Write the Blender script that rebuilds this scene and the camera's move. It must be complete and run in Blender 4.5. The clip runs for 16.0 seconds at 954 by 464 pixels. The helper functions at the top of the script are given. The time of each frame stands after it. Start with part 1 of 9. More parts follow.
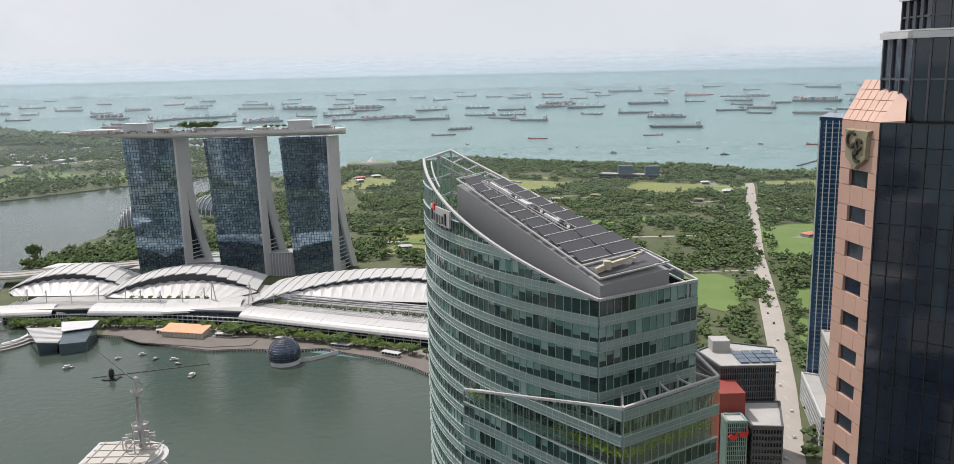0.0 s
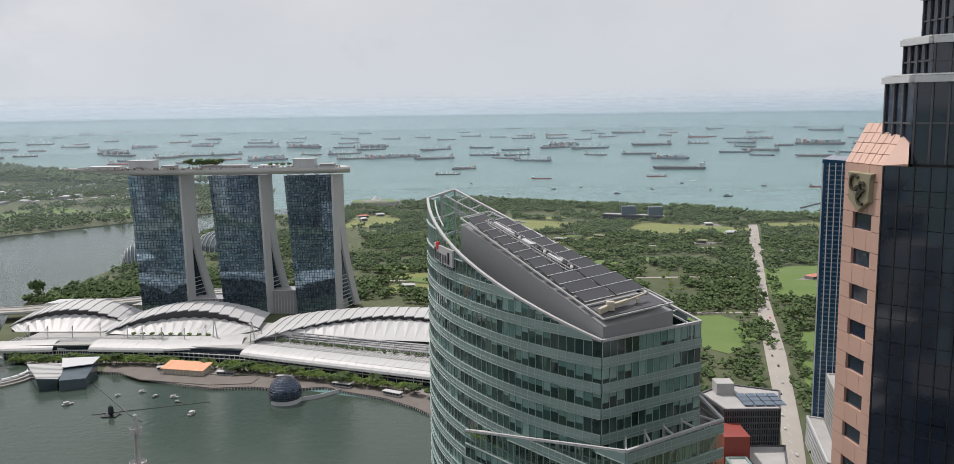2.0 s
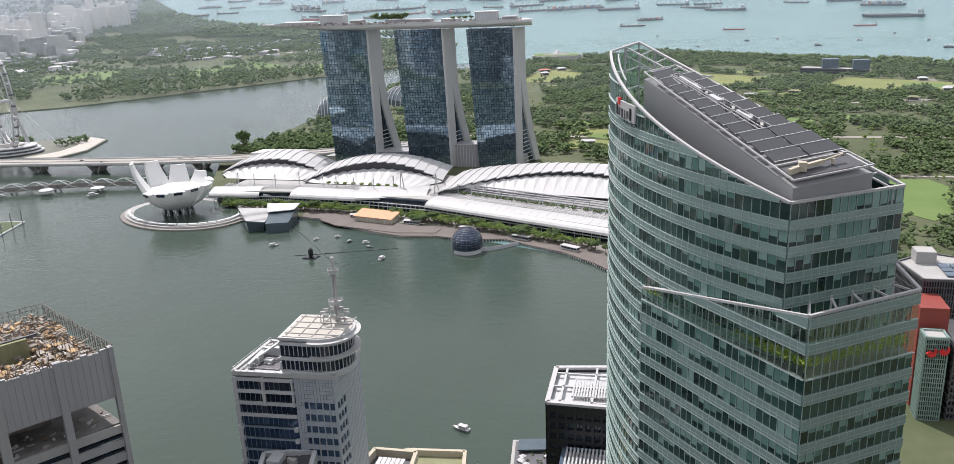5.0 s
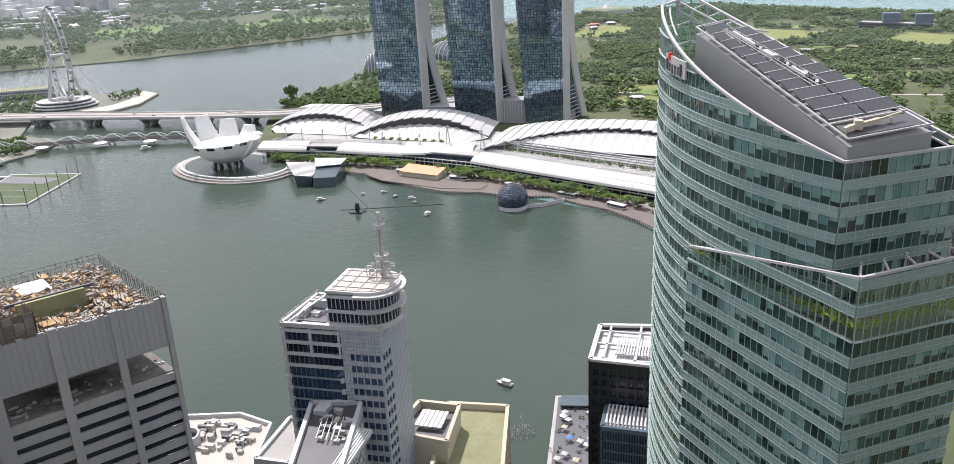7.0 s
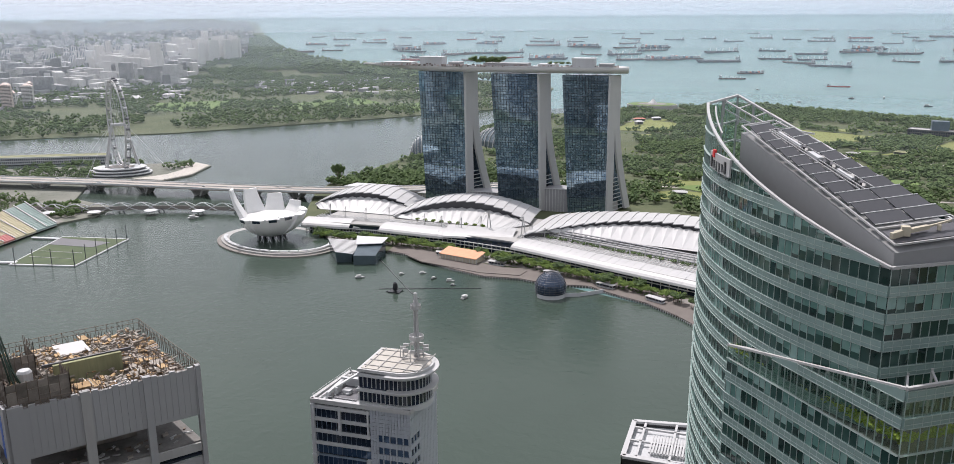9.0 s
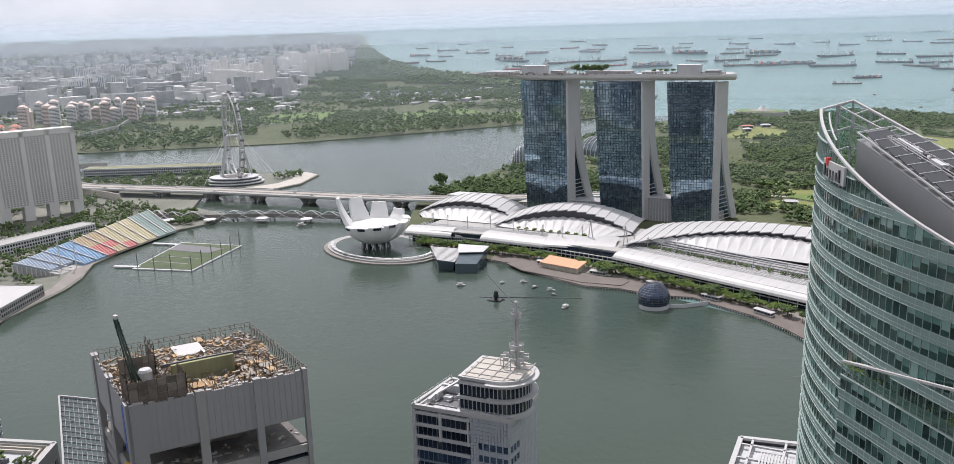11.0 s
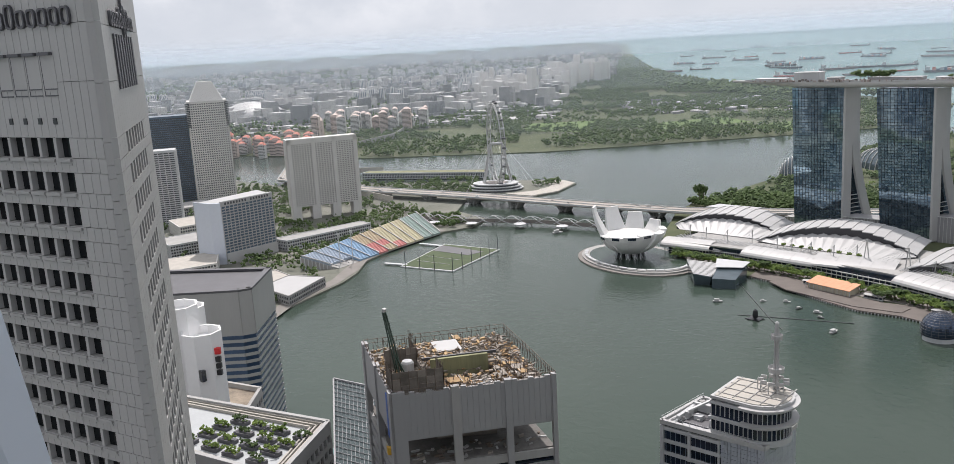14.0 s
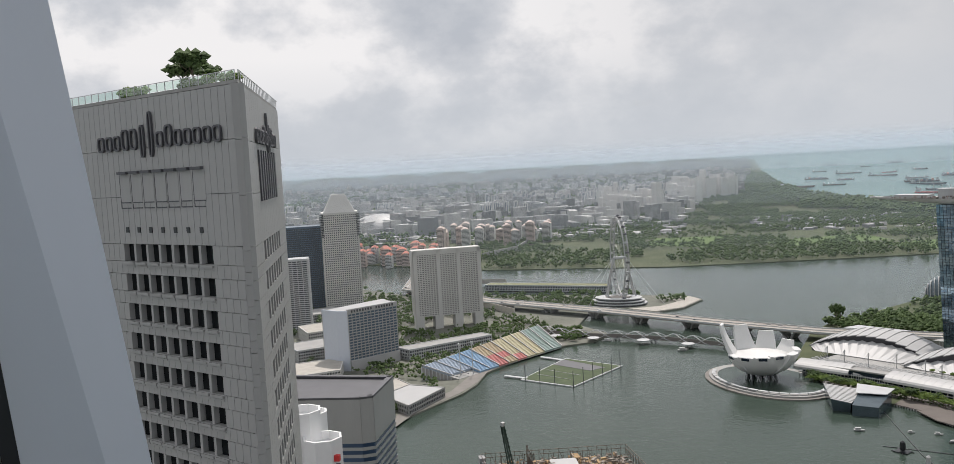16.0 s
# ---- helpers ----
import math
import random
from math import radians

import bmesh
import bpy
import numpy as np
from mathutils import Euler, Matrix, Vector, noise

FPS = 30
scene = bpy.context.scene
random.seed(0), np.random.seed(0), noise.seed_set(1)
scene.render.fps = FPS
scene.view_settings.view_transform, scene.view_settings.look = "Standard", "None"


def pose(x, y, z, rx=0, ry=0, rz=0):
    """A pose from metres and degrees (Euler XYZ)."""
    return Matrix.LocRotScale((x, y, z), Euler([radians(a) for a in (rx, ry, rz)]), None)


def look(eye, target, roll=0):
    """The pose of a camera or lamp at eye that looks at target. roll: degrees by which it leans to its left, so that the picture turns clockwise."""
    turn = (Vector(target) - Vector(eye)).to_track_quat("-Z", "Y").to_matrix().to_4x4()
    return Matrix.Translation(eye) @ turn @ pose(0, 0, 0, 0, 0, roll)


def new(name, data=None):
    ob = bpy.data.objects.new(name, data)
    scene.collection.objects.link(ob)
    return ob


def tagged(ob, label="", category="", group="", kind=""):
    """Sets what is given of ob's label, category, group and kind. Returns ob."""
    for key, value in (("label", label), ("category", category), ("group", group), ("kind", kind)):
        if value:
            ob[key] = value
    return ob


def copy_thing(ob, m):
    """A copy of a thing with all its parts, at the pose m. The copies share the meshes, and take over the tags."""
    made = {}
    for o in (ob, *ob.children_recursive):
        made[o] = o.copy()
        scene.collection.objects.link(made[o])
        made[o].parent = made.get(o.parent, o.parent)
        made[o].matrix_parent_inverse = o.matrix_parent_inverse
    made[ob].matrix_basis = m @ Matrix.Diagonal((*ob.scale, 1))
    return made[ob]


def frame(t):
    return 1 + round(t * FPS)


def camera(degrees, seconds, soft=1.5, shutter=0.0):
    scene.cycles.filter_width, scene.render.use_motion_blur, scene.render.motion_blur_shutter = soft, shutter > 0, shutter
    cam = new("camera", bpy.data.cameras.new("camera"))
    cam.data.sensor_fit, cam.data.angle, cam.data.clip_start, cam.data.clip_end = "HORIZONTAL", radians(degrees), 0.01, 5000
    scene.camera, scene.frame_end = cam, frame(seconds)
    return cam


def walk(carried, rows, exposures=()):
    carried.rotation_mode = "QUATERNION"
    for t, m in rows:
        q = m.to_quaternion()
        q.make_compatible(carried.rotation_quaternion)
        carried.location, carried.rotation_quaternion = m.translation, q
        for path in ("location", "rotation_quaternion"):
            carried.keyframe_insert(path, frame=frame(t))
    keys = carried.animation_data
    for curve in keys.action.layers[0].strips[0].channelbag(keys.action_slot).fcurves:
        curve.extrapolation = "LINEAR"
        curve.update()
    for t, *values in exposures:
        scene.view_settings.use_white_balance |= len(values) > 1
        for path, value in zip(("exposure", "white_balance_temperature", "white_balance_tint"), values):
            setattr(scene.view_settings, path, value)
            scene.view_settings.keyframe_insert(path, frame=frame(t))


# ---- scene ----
cam = camera(58.42, 16.0, 0.65)
EYE = 268.0
# seconds, turn to the left, tilt up, lean to the right
ROWS = [
    (0.0, 0.00, -10.75, 1.18), (0.5, 0.06, -6.41, 0.84), (1.0, 0.06, -4.63, 0.66), (1.5, 0.05, -4.70, 0.63),
    (2.0, 0.18, -8.11, 0.71), (2.5, 2.56, -12.51, 1.05), (3.0, 6.55, -13.95, 1.35), (3.5, 9.53, -14.83, 1.94),
    (4.0, 10.99, -15.99, 2.08), (4.5, 11.94, -16.67, 2.21), (7.0, 16.06, -20.25, 2.72), (7.5, 17.08, -18.83, 2.40),
    (8.0, 17.60, -15.38, 1.13), (10.5, 22.90, -13.87, 1.14), (11.0, 25.58, -13.76, 1.68), (11.5, 27.11, -13.70, 1.97),
    (12.0, 34.11, -13.31, 3.73), (12.5, 35.88, -13.12, 3.91), (13.0, 37.72, -12.96, 3.88), (13.5, 42.60, -12.55, 4.27),
    (14.0, 42.97, -12.43, 3.21), (14.5, 46.32, -11.35, 3.11), (15.0, 47.10, -9.44, 2.99), (15.5, 48.59, -6.93, 3.15),
    (16.0, 50.79, -4.44, 3.12),
]

# seconds, stops, white balance
EXPOSURES = [(0.0, 0.17, 6500, 14), (1.5, -0.16, 6500, 12), (2.0, -0.04, 6450, 14), (3.5, 0.30, 6350, 16), (4.5, 0.32, 6300, 16), (7.0, 0.57, 6300, 17), (7.5, 0.53, 6300, 17), (8.0, 0.40, 6300, 17),
             (10.5, 0.20, 6300, 17), (12.5, 0.18, 6300, 16), (14.0, 0.10, 6400, 15), (15.0, -0.02, 6450, 14), (16.0, -0.17, 6500, 13)]


def view(yaw, pitch, lean):
    a, b = radians(yaw), radians(pitch)
    ahead = Vector((-math.sin(a) * math.cos(b), math.cos(a) * math.cos(b), math.sin(b)))
    return look((0, 0, EYE), Vector((0, 0, EYE)) + ahead * 100, -lean)


walk(cam, [(t, view(y, p, r)) for t, y, p, r in ROWS], EXPOSURES)

# ---- world, sun ----
SUN_AZ, SUN_EL = -42.0, 58.0      # degrees to the right of straight ahead, degrees above the horizon
world = bpy.data.worlds.new("sky")
scene.world = world
world.use_nodes = True
wt = world.node_tree
wt.nodes.clear()


def wn(kind, **kw):
    n = wt.nodes.new(kind)
    for k, v in kw.items():
        if k == "inputs":
            for i, val in v.items():
                n.inputs[i].default_value = val
    return n


sky = wt.nodes.new("ShaderNodeTexSky")
sky.sky_type = "NISHITA"
sky.sun_disc = False
sky.sun_elevation = radians(SUN_EL)
sky.sun_rotation = radians(SUN_AZ)
sky.air_density, sky.dust_density = 1.2, 2.5
bg_sky = wn("ShaderNodeBackground", inputs={1: 0.085})
wt.links.new(sky.outputs[0], bg_sky.inputs[0])
tc = wt.nodes.new("ShaderNodeTexCoord")
mp = wt.nodes.new("ShaderNodeMapping")
mp.inputs["Scale"].default_value = (1.0, 1.0, 1.5)
wt.links.new(tc.outputs["Generated"], mp.inputs[0])
nz = wn("ShaderNodeTexNoise", inputs={"Scale": 3.1, "Detail": 9.0, "Roughness": 0.58, "Distortion": 0.25})
wt.links.new(mp.outputs[0], nz.inputs["Vector"])
cover = wt.nodes.new("ShaderNodeValToRGB")
cover.color_ramp.elements[0].position, cover.color_ramp.elements[1].position = 0.24, 0.42
wt.links.new(nz.outputs[0], cover.inputs[0])
nz2 = wn("ShaderNodeTexNoise", inputs={"Scale": 3.9, "Detail": 12.0, "Roughness": 0.56, "Distortion": 0.0})
wt.links.new(mp.outputs[0], nz2.inputs["Vector"])
# heaped clouds over the land to the north, an even veil over the sea
tone = wt.nodes.new("ShaderNodeValToRGB")
tone.color_ramp.elements[0].position, tone.color_ramp.elements[1].position = 0.39, 0.565
tone.color_ramp.elements[0].color = (0.55, 0.59, 0.635, 1)
band_ = tone.color_ramp.elements.new(0.475)
band_.color = (0.68, 0.71, 0.74, 1)
tone.color_ramp.elements[2].color = (0.98, 0.98, 0.97, 1)
wt.links.new(nz2.outputs[0], tone.inputs[0])
veil = wt.nodes.new("ShaderNodeValToRGB")
veil.color_ramp.elements[0].position, veil.color_ramp.elements[1].position = 0.30, 0.65
veil.color_ramp.elements[0].color = (0.60, 0.64, 0.672, 1)
veil.color_ramp.elements[1].color = (0.70, 0.715, 0.725, 1)
wt.links.new(nz2.outputs[0], veil.inputs[0])
sepx = wt.nodes.new("ShaderNodeSeparateXYZ")
wt.links.new(tc.outputs["Generated"], sepx.inputs[0])
north = wt.nodes.new("ShaderNodeMapRange")
north.inputs[1].default_value, north.inputs[2].default_value = -0.35, -0.75
wt.links.new(sepx.outputs[0], north.inputs[0])
cmix = wt.nodes.new("ShaderNodeMix")
cmix.data_type = "RGBA"
wt.links.new(north.outputs[0], cmix.inputs[0])
wt.links.new(veil.outputs[0], cmix.inputs[6])
wt.links.new(tone.outputs[0], cmix.inputs[7])
bg_cloud = wn("ShaderNodeBackground", inputs={1: 1.0})
wt.links.new(cmix.outputs[2], bg_cloud.inputs[0])
# haze lies along the horizon and hides the sky there
sep = wt.nodes.new("ShaderNodeSeparateXYZ")
wt.links.new(tc.outputs["Generated"], sep.inputs[0])
low = wt.nodes.new("ShaderNodeMapRange")
low.inputs[1].default_value, low.inputs[2].default_value = -0.01, 0.13
low.inputs[3].default_value, low.inputs[4].default_value = 1.0, 0.0
wt.links.new(sep.outputs[2], low.inputs[0])
bg_haze = wn("ShaderNodeBackground", inputs={0: (0.63, 0.68, 0.72, 1), 1: 1.0})
mix1, mix2 = wt.nodes.new("ShaderNodeMixShader"), wt.nodes.new("ShaderNodeMixShader")
wt.links.new(cover.outputs[0], mix1.inputs[0])
wt.links.new(bg_sky.outputs[0], mix1.inputs[1])
wt.links.new(bg_cloud.outputs[0], mix1.inputs[2])
wt.links.new(low.outputs[0], mix2.inputs[0])
wt.links.new(mix1.outputs[0], mix2.inputs[1])
wt.links.new(bg_haze.outputs[0], mix2.inputs[2])
wout = wt.nodes.new("ShaderNodeOutputWorld")
wt.links.new(mix2.outputs[0], wout.inputs[0])

sun = new("sun", bpy.data.lights.new("sun", "SUN"))
sun.data.energy, sun.data.angle, sun.data.color = 3.7, radians(1.0), (1.0, 0.95, 0.88)
sa, se = radians(SUN_AZ), radians(SUN_EL)
sun.matrix_world = look((0, 0, 600), (-300 * math.sin(sa) * math.cos(se), -300 * math.cos(sa) * math.cos(se), 600 - 300 * math.sin(se)))


# ---- materials ----
def mat(name, color, rough=0.7, metal=0.0, scale=0.2, vary=0.12, fine=0.0, bump=0.0, island=0.0, obj=0.0, spec=0.5, streak=False, alt=None):
    """A procedural surface: colour varied at two scales, roughness, fine relief; scale is in waves per metre."""
    m = bpy.data.materials.new(name)
    m.use_nodes = True
    nt = m.node_tree
    b = nt.nodes["Principled BSDF"]
    b.inputs["Roughness"].default_value, b.inputs["Metallic"].default_value = rough, metal
    b.inputs["Specular IOR Level"].default_value = spec
    geo = nt.nodes.new("ShaderNodeNewGeometry")
    vec = geo.outputs["Position"]
    if streak:
        sq = nt.nodes.new("ShaderNodeMapping")
        sq.inputs["Scale"].default_value = (1, 1, 0.12)
        nt.links.new(vec, sq.inputs[0])
        vec = sq.outputs[0]
    big = nt.nodes.new("ShaderNodeTexNoise")
    big.inputs["Scale"].default_value, big.inputs["Detail"].default_value = scale, 4
    nt.links.new(vec, big.inputs["Vector"])
    small = nt.nodes.new("ShaderNodeTexNoise")
    small.inputs["Scale"].default_value, small.inputs["Detail"].default_value = fine or scale * 9, 5
    nt.links.new(vec, small.inputs["Vector"])
    add = nt.nodes.new("ShaderNodeMath")
    add.operation = "MULTIPLY_ADD"
    add.inputs[1].default_value = 0.5
    nt.links.new(small.outputs[0], add.inputs[0])
    nt.links.new(big.outputs[0], add.inputs[2])
    last = add.outputs[0]
    mid = 0.75
    for amount, src in ((island, geo.outputs["Random Per Island"]), (obj, None)):
        if amount:
            if src is None:
                oi = nt.nodes.new("ShaderNodeObjectInfo")
                src = oi.outputs["Random"]
            ma = nt.nodes.new("ShaderNodeMath")
            ma.operation = "MULTIPLY_ADD"
            ma.inputs[1].default_value = amount
            nt.links.new(src, ma.inputs[0])
            nt.links.new(last, ma.inputs[2])
            last = ma.outputs[0]
            mid += amount / 2
    ramp = nt.nodes.new("ShaderNodeMapRange")
    ramp.inputs[1].default_value, ramp.inputs[2].default_value = mid - 0.35, mid + 0.35
    nt.links.new(last, ramp.inputs[0])
    mx = nt.nodes.new("ShaderNodeMix")
    mx.data_type = "RGBA"
    lo = [c * (1 - vary) for c in color] if alt is None else color
    hi = [min(1, c * (1 + vary)) for c in color] if alt is None else alt
    mx.inputs[6].default_value, mx.inputs[7].default_value = (*lo, 1), (*hi, 1)
    nt.links.new(ramp.outputs[0], mx.inputs[0])
    nt.links.new(mx.outputs[2], b.inputs["Base Color"])
    if bump:
        bp = nt.nodes.new("ShaderNodeBump")
        bp.inputs["Strength"].default_value, bp.inputs["Distance"].default_value = bump, 0.3 / (fine or scale * 9)
        nt.links.new(small.outputs[0], bp.inputs["Height"])
        nt.links.new(bp.outputs[0], b.inputs["Normal"])
    return m


def water_material(name, color, rough, wave, strength):
    m = mat(name, color, rough, 0, 0.004, 0.10, 0.02)
    nt = m.node_tree
    b = nt.nodes["Principled BSDF"]
    b.inputs["IOR"].default_value = 1.33
    geo = nt.nodes.new("ShaderNodeNewGeometry")
    n1 = nt.nodes.new("ShaderNodeTexNoise")
    n1.inputs["Scale"].default_value, n1.inputs["Detail"].default_value, n1.inputs["Distortion"].default_value = wave, 7, 0.6
    nt.links.new(geo.outputs["Position"], n1.inputs["Vector"])
    bp = nt.nodes.new("ShaderNodeBump")
    bp.inputs["Strength"].default_value, bp.inputs["Distance"].default_value = strength, 1.0
    nt.links.new(n1.outputs[0], bp.inputs["Height"])
    nt.links.new(bp.outputs[0], b.inputs["Normal"])
    return m


M = {}
M["bay"] = water_material("bay_water", (0.044, 0.064, 0.051), 0.16, 0.12, 0.35)
M["sea"] = water_material("sea_water", (0.13, 0.225, 0.222), 0.25, 0.05, 0.4)
M["land"] = mat("park_ground", (0.040, 0.060, 0.022), 0.95, 0, 0.012, 0.3, 0.10, alt=(0.105, 0.115, 0.058))
M["city"] = mat("city_ground", (0.085, 0.10, 0.07), 0.95, 0, 0.012, 0.3, 0.12, alt=(0.23, 0.225, 0.20))
M["lawn"] = mat("mown_grass", (0.085, 0.150, 0.032), 0.95, 0, 0.02, 0.2, 0.2, alt=(0.13, 0.185, 0.055))
M["dry"] = mat("dry_grass", (0.17, 0.19, 0.06), 0.95, 0, 0.02, 0.2, 0.3)
M["leaf"] = mat("tree_leaves", (0.040, 0.070, 0.021), 0.85, 0, 0.02, 0.3, 1.2, 0.0, island=0.6, alt=(0.110, 0.165, 0.055))
M["leaf_light"] = mat("light_leaves", (0.075, 0.130, 0.022), 0.8, 0, 0.1, 0.3, 1.5, island=0.5, alt=(0.165, 0.230, 0.045))
M["hedge_leaf"] = mat("hedge_leaves", (0.24, 0.30, 0.03), 0.8, 0, 0.3, 0.3, 2.0, island=0.5, alt=(0.44, 0.48, 0.07))
M["asphalt"] = mat("asphalt", (0.33, 0.305, 0.275), 0.9, 0, 0.03, 0.12, 0.6)
M["pave"] = mat("paving", (0.21, 0.195, 0.18), 0.85, 0, 0.06, 0.2, 0.8)
M["deck"] = mat("boardwalk_timber", (0.130, 0.112, 0.100), 0.8, 0, 0.08, 0.2, 1.0)
M["white"] = mat("white_paint", (0.43, 0.43, 0.43), 0.5, 0, 0.05, 0.07, 0.6)
M["offwhite"] = mat("aged_white_paint", (0.47, 0.48, 0.49), 0.6, 0, 0.06, 0.10, 0.7, streak=True)
M["concrete"] = mat("concrete", (0.35, 0.345, 0.335), 0.85, 0, 0.06, 0.16, 0.9, 0.1, streak=True)
M["grey"] = mat("grey_cladding", (0.30, 0.30, 0.31), 0.6, 0, 0.08, 0.08, 0.8)
# on the flat roof sheet and the shell recess this grey stands for shade
M["darkgrey"] = mat("dark_grey_metal_and_shade", (0.10, 0.10, 0.11), 0.5, 0.3, 0.1, 0.15, 0.9)
# on tower cores, the trench sheet and the ceiling fill this black stands for shade
M["black"] = mat("black_cladding_and_shade", (0.018, 0.019, 0.022), 0.3, 0.0, 0.1, 0.2, 0.9)
M["steel"] = mat("painted_steel", (0.55, 0.56, 0.56), 0.45, 0.2, 0.3, 0.08, 2.0)
M["granite"] = mat("pink_granite", (0.47, 0.30, 0.235), 0.55, 0, 0.25, 0.10, 4.0, obj=0.25)
M["darkglass"] = mat("dark_glass", (0.012, 0.020, 0.036), 0.05, 0.0, 0.2, 0.3, 0.5, obj=0.5, spec=0.7)
M["deepglass"] = mat("shaded_window_glass", (0.007, 0.009, 0.011), 0.12, 0.0, 0.2, 0.3, 0.5, obj=0.5, spec=0.25)
M["blueglass"] = mat("blue_mirror_glass", (0.060, 0.105, 0.185), 0.08, 0.5, 0.03, 0.2, 0.3, obj=0.3)
M["greenglass"] = mat("green_glass", (0.007, 0.024, 0.022), 0.04, 0.15, 0.05, 0.3, 0.5, obj=0.6, island=0.9, spec=0.8, alt=(0.040, 0.095, 0.082))
M["greenmull"] = mat("grey_green_mullion", (0.33, 0.40, 0.38), 0.45, 0.2, 0.3, 0.08, 2.0)
M["greenband"] = mat("green_fritted_glass", (0.255, 0.350, 0.330), 0.16, 0.12, 0.06, 0.12, 0.8)
M["blind"] = mat("green_blind", (0.10, 0.21, 0.185), 0.10, 0.08, 0.1, 0.2, 0.8, island=0.9, alt=(0.24, 0.37, 0.34))
M["orange"] = mat("orange_canvas", (0.62, 0.32, 0.19), 0.8, 0, 0.2, 0.12, 1.5)
M["red"] = mat("red_panel", (0.24, 0.045, 0.035), 0.55, 0, 0.1, 0.08, 0.8)
M["signred"] = mat("red_sign", (0.62, 0.03, 0.03), 0.45, 0, 0.3, 0.05)
M["solar"] = mat("solar_cell", (0.050, 0.051, 0.058), 0.4, 0.1, 0.1, 0.15, 1.5, obj=0.4)
M["terracotta"] = mat("terracotta_roof", (0.50, 0.20, 0.15), 0.8, 0, 0.05, 0.15, 0.6)
M["pinkwall"] = mat("pink_render", (0.62, 0.51, 0.465), 0.85, 0, 0.05, 0.1, 0.4, island=0.3)
M["cream"] = mat("cream_render", (0.45, 0.41, 0.32), 0.85, 0, 0.07, 0.1, 0.8, streak=True)
M["beige"] = mat("beige_tile", (0.60, 0.59, 0.57), 0.7, 0, 0.05, 0.08, 0.6)
M["stonegrey"] = mat("grey_stone_panel", (0.36, 0.36, 0.355), 0.5, 0, 0.12, 0.07, 1.4, obj=0.15, streak=True)
M["citywall"] = mat("far_city_walls", (0.20, 0.205, 0.21), 0.9, 0, 0.01, 0.1, 0.05, island=0.9, alt=(0.56, 0.55, 0.54))
M["hull"] = mat("ship_hull", (0.055, 0.065, 0.085), 0.7, 0, 0.05, 0.2, 0.5, obj=0.7, alt=(0.17, 0.12, 0.105))
M["redhull"] = mat("red_ship_hull", (0.36, 0.06, 0.05), 0.6, 0, 0.05, 0.15, 0.5)


# ---- building helpers ----
def mesh_of(name, bm, material):
    me = bpy.data.meshes.new(name)
    bm.to_mesh(me)
    bm.free()
    for mm in (material if isinstance(material, (list, tuple)) else [material]):
        me.materials.append(mm)
    return me


def thing(name, label, category, xyz=(0, 0, 0), rz=0.0, group="", kind=""):
    e = new(name)
    e.matrix_basis = pose(*xyz, 0, 0, rz)
    return tagged(e, label, category, group, kind)


def part(name, bm, material, parent, label=""):
    ob = new(name, mesh_of(name, bm, material))
    ob.parent = parent
    if label:
        ob["label"] = label
    return ob


def piece(name, me, parent, m=None):
    ob = new(name, me)
    ob.parent = parent
    if m is not None:
        ob.matrix_basis = m
    return ob


def solid(name, bm, material, label="", category="", group="", kind="", m=None):
    ob = new(name, mesh_of(name, bm, material))
    if m is not None:
        ob.matrix_basis = m
    return tagged(ob, label, category, group, kind)


def box(bm, x0, y0, z0, x1, y1, z1, m=None):
    vs = [bm.verts.new((x, y, z)) for z in (z0, z1) for x, y in ((x0, y0), (x1, y0), (x1, y1), (x0, y1))]
    for q in ((3, 2, 1, 0), (4, 5, 6, 7), (0, 1, 5, 4), (1, 2, 6, 5), (2, 3, 7, 6), (3, 0, 4, 7)):
        bm.faces.new([vs[i] for i in q])
    if m is not None:
        for v in vs:
            v.co = m @ v.co
    return vs


def prism(bm, pts, z0, z1):
    """An upright prism over a plan; z1 may be a list of heights, a corner each."""
    if sum(a[0] * b[1] - b[0] * a[1] for a, b in zip(pts, [*pts[1:], pts[0]])) < 0:
        pts = pts[::-1]
        z1 = z1[::-1] if isinstance(z1, (list, tuple)) else z1
    n = len(pts)
    lo = [bm.verts.new((x, y, z0)) for x, y in pts]
    hi = [bm.verts.new((x, y, z1[i] if isinstance(z1, (list, tuple)) else z1)) for i, (x, y) in enumerate(pts)]
    bm.faces.new(lo[::-1])
    bm.faces.new(hi)
    for i in range(n):
        bm.faces.new((lo[i], lo[(i + 1) % n], hi[(i + 1) % n], hi[i]))
    return lo, hi


def beam(bm, a, b, w, h=None, sides=4):
    """A bar from a to b."""
    a, b = Vector(a), Vector(b)
    d = b - a
    q = d.to_track_quat("Z", "Y").to_matrix()
    h = h or w
    rings = []
    for p in (a, b):
        if sides == 4:
            offs = ((-w / 2, -h / 2), (w / 2, -h / 2), (w / 2, h / 2), (-w / 2, h / 2))
        else:
            offs = [(w / 2 * math.cos(2 * math.pi * k / sides), w / 2 * math.sin(2 * math.pi * k / sides)) for k in range(sides)]
        rings.append([bm.verts.new(p + q @ Vector((u, v, 0))) for u, v in offs])
    n = len(rings[0])
    bm.faces.new(rings[0][::-1])
    bm.faces.new(rings[1])
    for i in range(n):
        bm.faces.new((rings[0][i], rings[0][(i + 1) % n], rings[1][(i + 1) % n], rings[1][i]))


